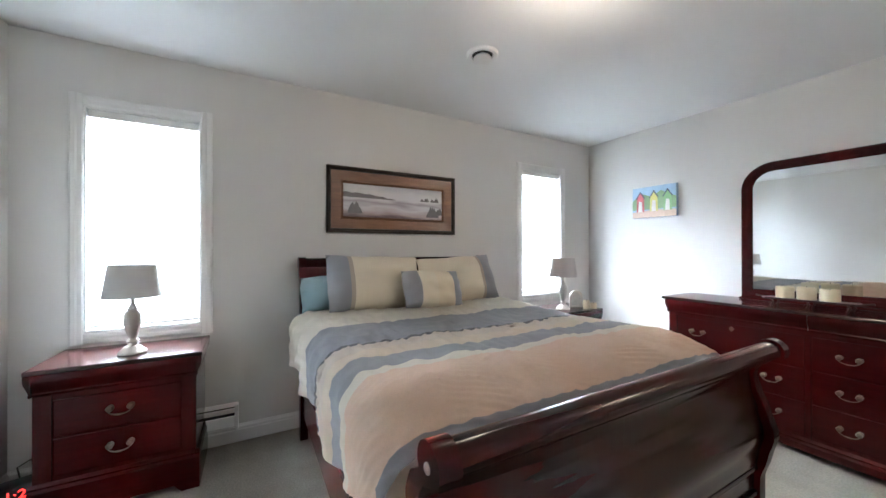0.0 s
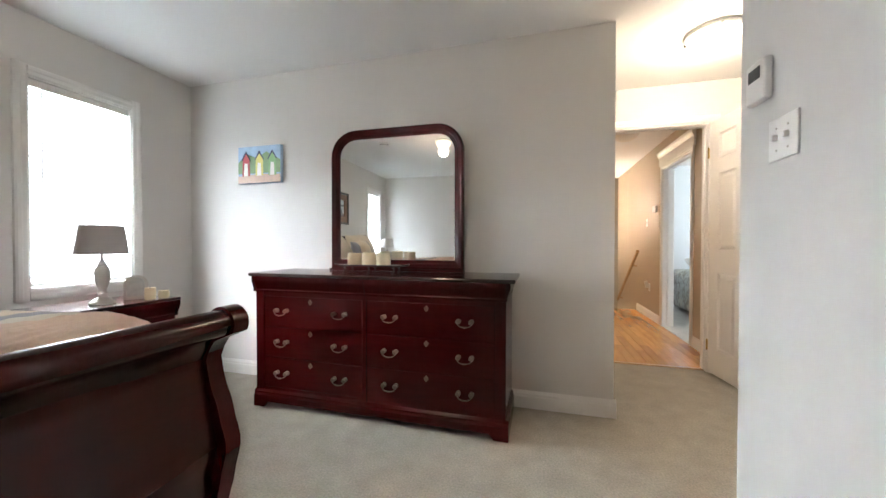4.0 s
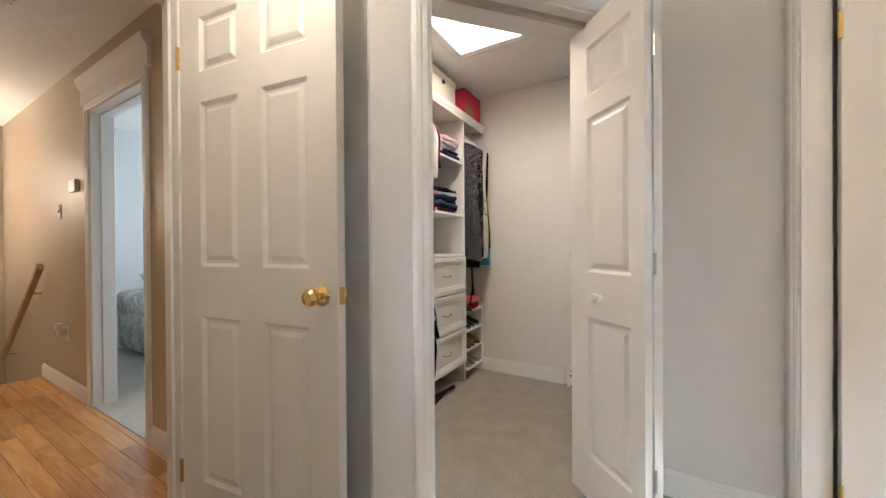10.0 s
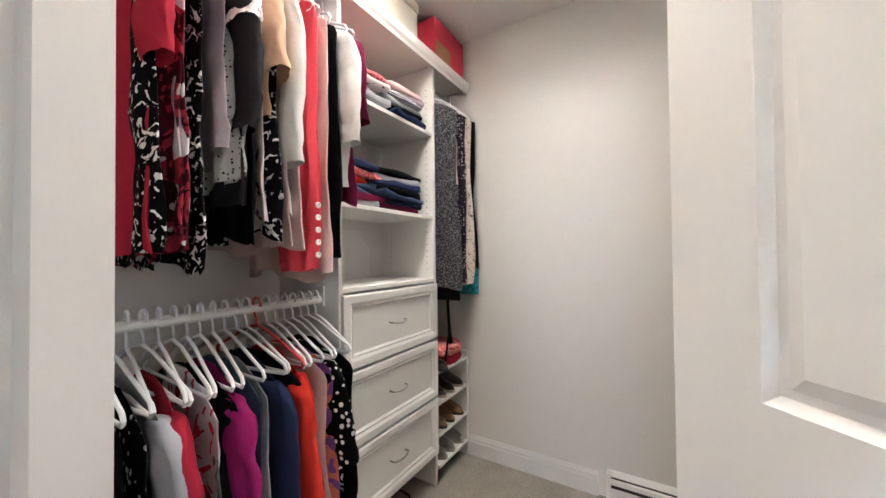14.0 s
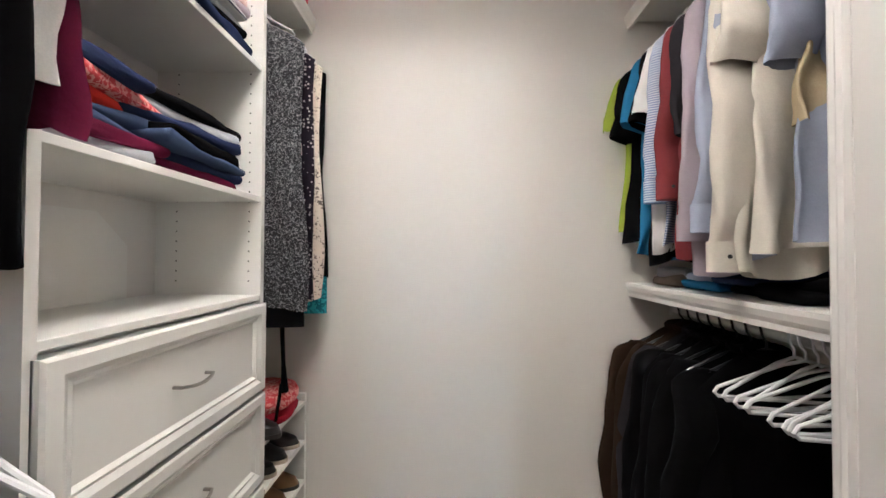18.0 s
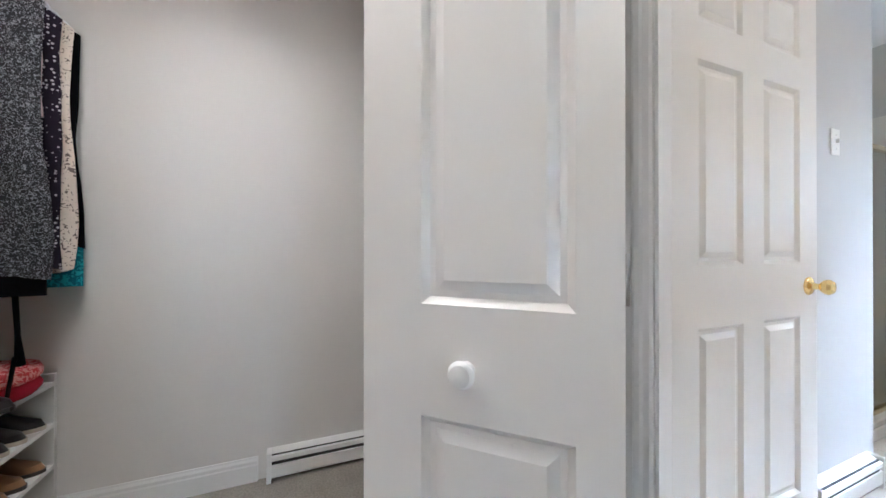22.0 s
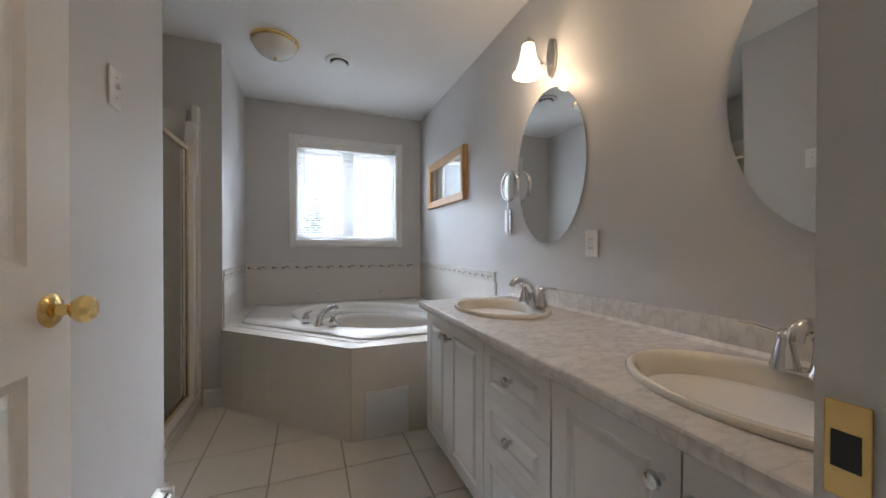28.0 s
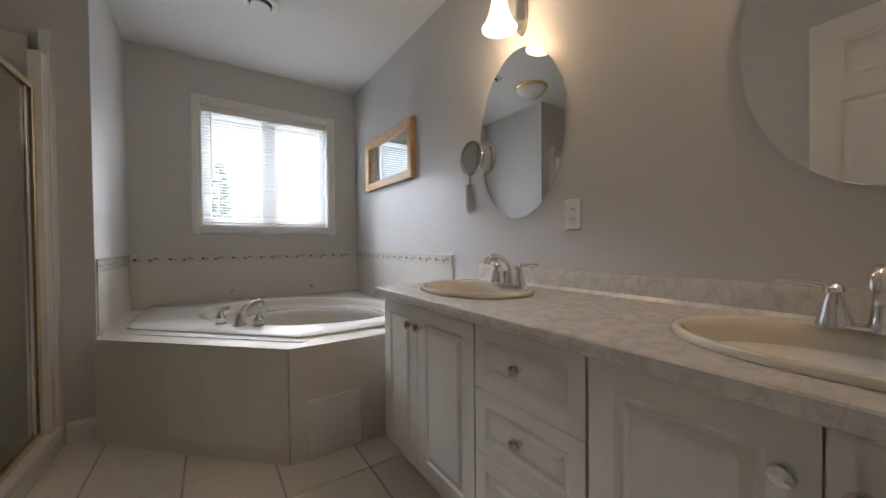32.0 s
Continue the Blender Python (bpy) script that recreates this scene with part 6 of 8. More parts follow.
for k in range(23):
    hanger(1.765 + 0.0305 * k, 3.84, 1.020, HANGER_R if k == 15 else HANGER_W, random.Random(k + 80).uniform(-9, 9), label="red plastic tube hanger on the lower rod" if k == 15 else "white plastic tube hanger on the lower rod")

# dresses between tower and end wall
for k, (c, zb, w, x, lab, hem) in enumerate((("knit", 1.00, 0.44, 3.170, "long marled grey knitted dress", ("black", 0.07)), ("pink", 1.55, 0.36, 3.225, "pale pink top", None), ("dotdark", 1.02, 0.44, 3.270, "dark dress with small pale dots", None),
                                             ("lace", 1.00, 0.45, 3.325, "cream lace dress", None), ("black", 1.10, 0.44, 3.385, "black dress with a teal printed hem", ("tealprint", 0.16)))):
    garment("dress", lab + " beside the closet tower", x, 3.88, 1.985, zb, C[c], w, 0.022, 0.0, 300 + k, 0.03, (C[hem[0]], hem[1]) if hem else None, "dresses in the corner")
    hanger(x, 3.88, 2.090, HANGER_W, 0, 0.36)
solid("hanging_strap", tube(bmesh.new(), [(3.175, 3.735, 0.95), (3.185, 3.733, 0.80), (3.20, 3.735, 0.70)], [0.008, 0.007, 0.014], 8), C["black"], "black fabric belt hanging below the knitted dress", "belt")

# shirts on the other side
MEN = [("lime", 1.26, 0.16, "lime green polo shirt"), ("black", 1.22, 0.20, "black short-sleeved shirt"), ("blue", 1.18, 0.18, "bright blue polo shirt"), ("black", 1.15, 0.20, "black shirt"), ("white", 1.20, 0.18, "white polo shirt"), ("plaid", 1.20, 0.45, "pale blue striped shirt"),
       ("maroon", 1.18, 0.45, "maroon long-sleeved shirt"), ("charcoal", 1.24, 0.35, "charcoal shirt"), ("lilac", 1.14, 0.58, "dusty lilac shirt"), ("sky", 1.16, 0.56, "light blue dress shirt"), ("cream", 1.14, 0.66, "off-white dress shirt with cuffed sleeves"), ("cream", 1.20, 0.20, "creased off-white shirt"),
       ("beige", 1.45, 0.15, "beige shirt"), ("sky", 1.22, 0.30, "light blue folded shirt")]
for k, (c, zb, sl, lab) in enumerate(MEN):
    x = 3.395 - 0.0555 * k
    garment("shirt", lab + " on the high rod", x, 2.24, 1.965, zb, C[c], 0.44, 0.029, sl, 400 + k, 0.07, None, "shirts on the high rod", random.Random(k + 3).uniform(-10, 10), 0.10, True)
    hanger(x, 2.24, 2.080, HANGER_W, random.Random(k + 33).uniform(-6, 6))
for k, c in enumerate(("brown", "brown", "charcoal", "black", "black", "black", "black", "black")):
    x = 3.390 - 0.052 * k
    garment("suit_jacket", "dark brown suit jacket on the low rod" if c == "brown" else "black suit jacket on the low rod", x, 2.245, 0.905, 0.08, C[c], 0.47 - 0.008 * min(k, 4), 0.032, 0.58, 500 + k, 0.22, None, "suits on the low rod", random.Random(k + 61).uniform(-5, 5), 0.13, True)
    hanger(x, 2.245, 0.970, BLACK, 0, 0.40, "dark plastic suit hanger on the low rod", "suit hangers")
for k in range(9):
    hanger(2.945 - 0.030 * k, 2.245, 0.970, HANGER_W, random.Random(k).uniform(-12, 12), 0.42, "empty white plastic hanger on the low rod")
for k, c in enumerate(("taupe", "black")):
    garment("trousers", "folded taupe trousers on a hanger" if c == "taupe" else "folded black trousers on a hanger", 2.66 - 0.05 * k, 2.245, 0.80, 0.16, C[c], 0.20, 0.020, 0.0, 520 + k, 0.02, None, "trousers on the low rod")


# folded clothes
def folded(at, w, d, h, c, seed, label, group, turn=0):
    bm = bmesh.new()
    box(bm, -w / 2, -d / 2, 0, w / 2, d / 2, h, r=h * 0.42, seg=3)
    bmesh.ops.subdivide_edges(bm, edges=[e for e in bm.edges if e.calc_length() > 0.05], cuts=5, use_grid_fill=True)
    for v in bm.verts:
        q = noise.noise(Vector((v.co.x * 9 + seed, v.co.y * 9, v.co.z * 9)))
        v.co.z += 0.020 * q * (v.co.z / h)
        v.co.x += 0.010 * noise.noise(Vector((v.co.y * 7, seed, v.co.z * 30)))
        v.co.y += 0.012 * noise.noise(Vector((v.co.x * 7, v.co.z * 30, seed)))
    ob = solid("folded_garment", bm, C[c], label, "clothes", group, smooth=True)
    ob.matrix_world = pose(*at, 0, 0, turn)


def pile(x, y, z, cols, seed, group, w=0.34, d=0.27, lab="on the closet shelf"):
    rnd = random.Random(seed)
    for k, c in enumerate(cols):
        h = rnd.uniform(0.022, 0.034)
        folded((x + rnd.uniform(-0.022, 0.022), y + rnd.uniform(-0.025, 0.020), z), w * rnd.uniform(0.88, 1.05), d * rnd.uniform(0.9, 1.05), h, c, seed * 31 + k, f"folded {c} garment {lab}", group, rnd.uniform(-13, 13))
        z += h * 0.90


pile(2.66, 3.94, 1.788, ("lime", "grey", "white", "floralpale", "redwhite"), 1, "folded pile on the upper shelf", 0.28, 0.28)
pile(2.90, 3.93, 1.788, ("navy", "black", "grey", "stripe", "lilac", "pink"), 2, "folded pile on the upper shelf", 0.30, 0.28)
pile(2.62, 3.94, 1.363, ("grey", "burgundy", "denim", "denim", "orange", "redwhite", "navy"), 3, "folded pile on the middle shelf", 0.24, 0.28)
pile(2.88, 3.93, 1.363, ("burgundy", "navy", "denim", "black", "navy", "grey", "black"), 4, "folded pile on the middle shelf", 0.34, 0.28)
pile(2.72, 3.90, 0.0, ("brown", "black", "taupe"), 5, "folded things under the drawers", 0.40, 0.28, "on the carpet under the drawers")
bagt = thing("red_bag", "round red lace bag with a black strap", "bag", (3.29, 3.87, 0.572))
for z, r, c, nm in ((0.0, 0.125, "crimson", "base"), (0.050, 0.130, "redwhite", "flap")):
    bm = lathe(bmesh.new(), [(r * 0.92, 0), (r, 0.012), (r * 1.02, 0.030), (r * 0.95, 0.048), (r * 0.70, 0.060), (r * 0.2, 0.064)], 36)
    for v in bm.verts:
        v.co.z += z + 0.007 * noise.noise(v.co * 26)
        v.co.x *= 1.02 + 0.06 * noise.noise(v.co * 18)
        v.co.y *= 1.02 + 0.06 * noise.noise(v.co * 15)
    part(nm, bm, C[c], bagt, smooth=True)
part("strap", tube(bmesh.new(), [(-0.10, -0.11, 0.03), (-0.11, -0.125, 0.10), (-0.105, -0.13, 0.16)], 0.006, 8), C["black"], bagt, "black strap")
for k in range(5):
    pile(3.30 - 0.16 * k, 2.23, 1.066, (("taupe", "grey"), ("blue", "sky"), ("black", "navy"), ("black", "black"), ("lime", "beige"))[k], 20 + k, "folded clothes on the low shelf", 0.15, 0.28, "on the low shelf")


# shoes
def shoe(at, turn, m, sole, label):
    e = thing("shoe", label, "shoe", at, turn, "shoes on the rack")
    out = [(0.035 * math.cos(a) * (1 + 0.15 * math.sin(a)), 0.12 * math.sin(a)) for a in [2 * math.pi * k / 24 for k in range(24)]]
    part("sole", prism(bmesh.new(), [(x * 1.05, y * 1.02) for x, y in out], 0, 0.014), sole, e)
    bm = bmesh.new()
    loops = []
    for z, s in ((0.014, 1.0), (0.035, 0.98), (0.055, 0.86), (0.070, 0.62), (0.072, 0.52)):
        loops.append([bm.verts.new((x * s, y * (s if y < 0 or z < 0.03 else s * (1 - (z - 0.02) * 5)) - (0.03 if z > 0.05 else 0), z)) for x, y in out])
    for p, q in zip(loops, loops[1:]):
        for k in range(24):
            bm.faces.new((p[k], p[(k + 1) % 24], q[(k + 1) % 24], q[k]))
    part("upper", bm, m, e, smooth=True)


SOLE = mat("pale_sole_rubber", (0.52, 0.46, 0.36), 0.7, var=0.1)
LEATHER = mat("black_shoe_leather", (0.018, 0.016, 0.016), 0.35, var=0.2)
TANL = mat("tan_shoe_leather", (0.24, 0.13, 0.06), 0.45, var=0.2)
GREYC = mat("grey_shoe_canvas", (0.34, 0.33, 0.32), 0.8, var=0.2)
for z, mm, sl, lab in ((0.412, LEATHER, SOLE, "black flat shoe with a pale sole on the rack"), (0.252, TANL, LEATHER, "tan leather shoe on the rack"), (0.092, GREYC, SOLE, "grey canvas shoe on the rack")):
    for x in (3.19, 3.285, 3.375):
        shoe((x, 3.88, z), 180 + random.Random(x).uniform(-8, 8), mm, sl, lab)
shoe((3.155, 3.84, 0.572), 175, LEATHER, LEATHER, "black shoe beside the folded red cloth")

# boxes on the top shelf
CANVAS = mat("cream_box_canvas", (0.60, 0.56, 0.48), 0.9, var=0.05, scale=20, grain=0.15, gscale=300, bump=0.3, bscale=400)
for x in (2.38, 2.80):
    e = thing("storage_box", "cream canvas storage box with a small dark pull", "box", (x, 3.93, 2.177), 0, "storage boxes on the top shelf")
    part("body", B(-0.195, -0.15, 0, 0.195, 0.15, 0.20, r=0.006), CANVAS, e)
    part("lid", B(-0.200, -0.155, 0.165, 0.200, 0.155, 0.215, r=0.006), CANVAS, e)
    part("pull", B(-0.012, -0.163, 0.135, 0.012, -0.150, 0.160, r=0.003), BLACK, e, "small dark metal pull")
e = thing("gift_box", "pink-red cardboard box at the end of the top shelf", "box", (3.27, 3.90, 2.177))
part("body", B(-0.155, -0.14, 0, 0.155, 0.14, 0.225, r=0.003), mat("coral_red_card", (0.62, 0.035, 0.075), 0.6, var=0.05), e)
e = thing("small_box", "small brown cardboard box in front of the red box", "box", (3.19, 3.80, 2.177))
part("body", B(-0.07, -0.05, 0, 0.07, 0.05, 0.10, r=0.003), mat("brown_card", (0.34, 0.17, 0.09), 0.8, var=0.1), e)
bag = lathe(bmesh.new(), [(0.05, 0), (0.09, 0.03), (0.10, 0.07), (0.07, 0.11), (0.02, 0.13)], 16)
for v in bag.verts:
    v.co += 0.015 * Vector((noise.noise(v.co * 20), noise.noise(v.co * 20 + Vector((5, 0, 0))), 0))
ob = solid("clear_bag", bag, mat("crumpled_pale_plastic", (0.70, 0.70, 0.74), 0.3, var=0.2, scale=40), "crumpled pale plastic bag on the high shelf", "bag", smooth=True)
ob.location = (3.34, 2.30, 2.172)


# ---- bathroom ----
SOUTHW = Matrix.Translation((1.905, -1.565, 1.13)) @ Matrix.Rotation(math.pi, 4, "Z")
window("window_3", SOUTHW, 0.985, 0.96, 2, 0.0235, "white cased double window with a slatted blind over the tub", 0.06, 0.058, vinyl=BLIND_LIT)

# trees and ground outside
LEAF = mat("spruce_needles", (0.075, 0.115, 0.065), 0.8, var=0.4, scale=30)
n, l, p = nodes_of(LEAF)
tl, mx = n.new("ShaderNodeBsdfTranslucent"), n.new("ShaderNodeMixShader")
tl.inputs["Color"].default_value = (0.17, 0.21, 0.15, 1)
mx.inputs[0].default_value = 0.5
l.new(p.outputs[0], mx.inputs[1])
l.new(tl.outputs[0], mx.inputs[2])
l.new(mx.outputs[0], n["Material Output"].inputs["Surface"])
BARK = mat("spruce_bark", (0.09, 0.065, 0.05), 0.9, var=0.3, scale=40)


def spruce(at, h, seed, label):
    rnd = random.Random(seed)
    e = thing("spruce_tree", label, "tree", at, 0, "spruces outside the window")
    part("trunk", lathe(bmesh.new(), [(h * 0.012, 0), (h * 0.007, h * 0.5), (0.006, h)], 10), BARK, e)
    bm = bmesh.new()
    z = h * 0.10
    while z < h * 0.985:
        reach = (1 - z / h) * h * 0.19 + 0.05
        for k in range(rnd.randint(9, 13)):
            if rnd.random() < 0.38:
                continue
            a = rnd.uniform(0, 6.28)
            L = reach * rnd.uniform(0.45, 1.15)
            d = Vector((math.cos(a), math.sin(a), -0.20 + 0.35 * z / h))
            side = Vector((-d.y, d.x, 0)).normalized()
            lift = rnd.uniform(-0.05, 0.06)
            for s in range(1, 7):
                p = Vector((0, 0, z + lift)) + d * L * s / 6 + Vector((0, 0, 0.10 * L * (s / 6) ** 2))
                w = L * 0.30 * (1.25 - s / 6) + 0.04
                for q in (-1, 1):
                    tip = p + side * q * w * rnd.uniform(0.5, 1.1) + d * w * 0.8 + Vector((0, 0, -w * rnd.uniform(0.1, 0.9)))
                    bm.faces.new([bm.verts.new(c) for c in (p + Vector((0, 0, w * 0.40)), p - Vector((0, 0, w * 0.40)) + d * w * 0.3, tip)])
        z += h * 0.016
    tagged(part("crown", bm, LEAF, e), kind="stuff")


spruce((1.68, -5.6, -3.2), 5.70, 1, "tall thin spruce beyond the bathroom window")
spruce((2.15, -6.0, -3.2), 4.75, 2, "shorter spruce beside the tall one outside")
spruce((1.30, -6.1, -3.2), 4.62, 3, "small spruce in the distance outside")
spruce((0.53, -5.8, -3.2), 4.70, 4, "small spruce at the edge of the view outside")
solid("ground", B(-60, -80, -3.4, 60, 60, -3.2), mat("lawn_grass", (0.08, 0.11, 0.05), 0.9, var=0.3, scale=2), "grassy ground around the house", "ground", kind="structure")

# wall tiles round the tub
WTILE = mat("cream_glazed_wall_tile", (0.70, 0.67, 0.62), 0.16, var=0.03, scale=3)
DTILE = mat("beige_glazed_deck_tile", (0.70, 0.655, 0.585), 0.18, var=0.04, scale=3, grain=0.03, gscale=30)
PALE_GROUT = mat("pale_tile_grout", (0.74, 0.70, 0.63), 0.8, var=0.06, scale=20)
DECK = 0.513
TSIZE = 0.203
ts = tagged(new("wall_tiles"), "cream glazed wall tiles with a decorated border round the tub", "tiles", kind="structure")
tile_cache = {}


def tile_at(parent, m, w, h, material, name="tile", t=0.008):
    key = (round(w, 3), round(h, 3), material.name)
    if key not in tile_cache:
        tile_cache[key] = finish(name, B(0, -t, 0, w, 0, h, r=0.0006, seg=1), material)
    ob = new(name, tile_cache[key])
    ob.parent, ob.matrix_local = parent, m
    return ob


def tile_wall(parent, m, w, h, material, size=TSIZE, name="tile", gap=0.0013, first=None):
    """Tiles over a face: x from 0 to w, z from 0 to h, facing -y."""
    bed = part("grout_bed", B(0.001, -0.0070, 0.001, w - 0.001, -0.0005, h - 0.001), PALE_GROUT, parent)
    bed.matrix_local = m
    z = 0.0
    while z < h - 0.01:
        zh = min(first if first and z == 0.0 else size, h - z)
        x = 0.0
        while x < w - 0.01:
            xw = min(size, w - x)
            tile_at(parent, m @ Matrix.Translation((x, 0, z)), xw - gap, zh - gap, material, name)
            x += size
        z += zh


BORDER = mat("cream_border_tile", (0.66, 0.62, 0.56), 0.2, var=0.04, scale=10)
MOTIF = mat("slate_border_motif", (0.085, 0.095, 0.11), 0.3, var=0.3, scale=60)
MOTIF2 = mat("sage_border_motif", (0.27, 0.28, 0.26), 0.3, var=0.3, scale=60)
faces = [(Matrix.Translation((2.34, -1.565, DECK)) @ Matrix.Rotation(math.pi, 4, "Z"), 1.69), (Matrix.Translation((0.650, -1.557, DECK)) @ WEST, 1.64), (Matrix.Translation((2.34, -0.70, DECK)) @ Matrix.Rotation(-math.pi / 2, 4, "Z"), 0.857)]
for m, w in faces:
    tile_wall(ts, m, w, 0.332, WTILE, gap=0.0009)
    x = 0.0
    while x < w - 0.02:
        xw = min(0.203, w - x)
        b = tile_at(ts, m @ Matrix.Translation((x, 0, 0.334)), xw - 0.002, 0.052, BORDER, "border_tile", 0.009)
        if xw > 0.15:
            for dx, mm, r in ((0.035, MOTIF, 0.012), (0.062, MOTIF2, 0.009), (0.120, MOTIF2, 0.016), (0.150, MOTIF2, 0.012), (0.172, MOTIF, 0.006)):
                key = ("motif", mm.name, r)
                if key not in tile_cache:
                    tile_cache[key] = finish("motif", prism(bmesh.new(), [(r * math.cos(a) * (1.0 + 0.25 * math.sin(3 * a)), 0.75 * r * math.sin(a) * (1.0 + 0.25 * math.sin(4 * a))) for a in [2 * math.pi * k / 14 for k in range(14)]], 0, 0.0012, FACE_S), mm)
                ob = new("motif", tile_cache[key])
                ob.parent, ob.matrix_local = ts, m @ Matrix.Translation((x + dx, -0.009, 0.360 + 0.006 * math.sin(dx * 90)))
        x += 0.203
    cap = B(0, -0.011, 0.388, w, 0, 0.398, r=0.003)
    cap.transform(m)
    part("tile_cap", cap, WTILE, ts)

# tub and deck
dk = thing("tub_deck", "beige tiled corner tub surround with a white access panel", "tub surround", (1.5, -0.7, 0))
DO = Matrix.Translation((-1.5, 0.7, 0))
deck = [(0.652, -1.556), (2.331, -1.556), (2.331, -0.625), (1.575, 0.115), (0.652, 0.115)]
CX, CY = 1.33, -0.76


def poly_hit(poly, a):
    d = Vector((math.cos(a), math.sin(a)))
    best = None
    for i in range(len(poly)):
        p, q = Vector(poly[i]) - Vector((CX, CY)), Vector(poly[(i + 1) % len(poly)]) - Vector((CX, CY))
        e = q - p
        den = d.x * e.y - d.y * e.x
        if abs(den) < 1e-9:
            continue
        t = (p.x * e.y - p.y * e.x) / den
        u = (p.x * d.y - p.y * d.x) / den
        if t > 0 and -1e-6 <= u <= 1 + 1e-6 and (best is None or t < best):
            best = t
    return (CX + d.x * best, CY + d.y * best)


def loft(bm, loops, close_last=False):
    vs = [[bm.verts.new(p) for p in lp] for lp in loops]
    n = len(vs[0])
    for p, q in zip(vs, vs[1:]):
        for k in range(n):
            bm.faces.new((p[k], p[(k + 1) % n], q[(k + 1) % n], q[k]))
    if close_last:
        bm.faces.new(vs[-1])
    return bm


corner_angles = [math.atan2(y - CY, x - CX) for x, y in deck]
angs = sorted([2 * math.pi * k / 80 - math.pi for k in range(80)] + corner_angles)
angs = [a for i, a in enumerate(angs) if i == 0 or a - angs[i - 1] > 0.005 or a in corner_angles]


def oval_dir(t, ra, rb):
    """The oval's point in the direction t from its middle."""
    u = t + math.radians(45)
    r = 1 / math.sqrt((math.cos(u) / ra) ** 2 + (math.sin(u) / rb) ** 2)
    return (CX + r * math.cos(t), CY + r * math.sin(t))


ring = lambda f, z: [(*f(a), z) for a in angs]
bm = bmesh.new()
loft(bm, [ring(lambda a: poly_hit(deck, a), 0.0), ring(lambda a: poly_hit(deck, a), DECK), ring(lambda a: oval_dir(a, 0.66, 0.50), DECK)])
bm.transform(DO)
part("deck", bm, DTILE, dk)
inset = [(0.664, -1.544), (2.25, -1.544), (2.25, -0.80), (1.50, -0.03), (0.664, -0.03)]
tb = thing("corner_tub", "white acrylic corner tub with an oval basin", "bathtub", (1.5, -0.7, DECK))
TO = Matrix.Translation((-1.5, 0.7, -DECK))
ACRYL = mat("white_acrylic", (0.82, 0.80, 0.76), 0.12, var=0.01, coat=0.3)
inner = [(0.690, -1.518), (2.225, -1.518), (2.225, -0.812), (1.49, -0.058), (0.690, -0.058)]


def well(t, ra, rb, k=0.72):
    """Eight-sided foot well with rounded corners, in the direction t from the tub's middle."""
    u = t + math.radians(45)
    p = 2 / k
    r = (abs(math.cos(u) / ra) ** p + abs(math.sin(u) / rb) ** p) ** (-1 / p)
    return (CX - 0.09 + r * math.cos(t), CY + 0.09 + r * math.sin(t))


bm = bmesh.new()
rings = [ring(lambda a: poly_hit(inset, a), DECK + 0.002), ring(lambda a: poly_hit(inset, a), DECK + 0.012), ring(lambda a: poly_hit(inner, a), DECK + 0.024)]
for ra, rb, z in ((0.700, 0.505, 0.026), (0.680, 0.485, 0.024), (0.665, 0.470, 0.014), (0.645, 0.450, -0.020)):
    rings.append(ring(lambda a, ra=ra, rb=rb: oval_dir(a, ra, rb), DECK + z))
loft(bm, rings)
bm.transform(TO)
part("rim", bm, ACRYL, tb, smooth=True)
bm = bmesh.new()
rings = [ring(lambda a: oval_dir(a, 0.645, 0.450), DECK - 0.020), ring(lambda a: oval_dir(a, 0.625, 0.430), DECK - 0.040)]
for ra, rb, z in ((0.545, 0.350, -0.048), (0.530, 0.335, -0.044), (0.515, 0.322, -0.052), (0.500, 0.312, -0.075), (0.450, 0.270, -0.33), (0.410, 0.235, -0.39)):
    rings.append(ring(lambda a, ra=ra, rb=rb: well(a, ra, rb), DECK + z))
loft(bm, rings, True)
bm.transform(TO)
part("basin", bm, ACRYL, tb, smooth=True)
bm = bmesh.new()
lathe(bm, [(0.034, 0), (0.034, 0.004), (0.028, 0.007), (0.012, 0.008), (0.002, 0.008)], 24, at=(CX - 1.59, CY + 0.79, -0.389))
part("drain", bm, CHROME, tb, "round chrome drain", smooth=True)
for x, y in ((1.707, -1.5555), (1.089, -1.5555)):
    e = thing("wall_hook", "small chrome hook on the tiles over the tub", "hook", (x, y - 0.001, 0.60), 180, "chrome hooks over the tub")
    part("rose", lathe(bmesh.new(), [(0.016, 0), (0.016, 0.006), (0.010, 0.012), (0.006, 0.030), (0.012, 0.036), (0.008, 0.042)], 16, m=FACE_S), CHROME, e, smooth=True)


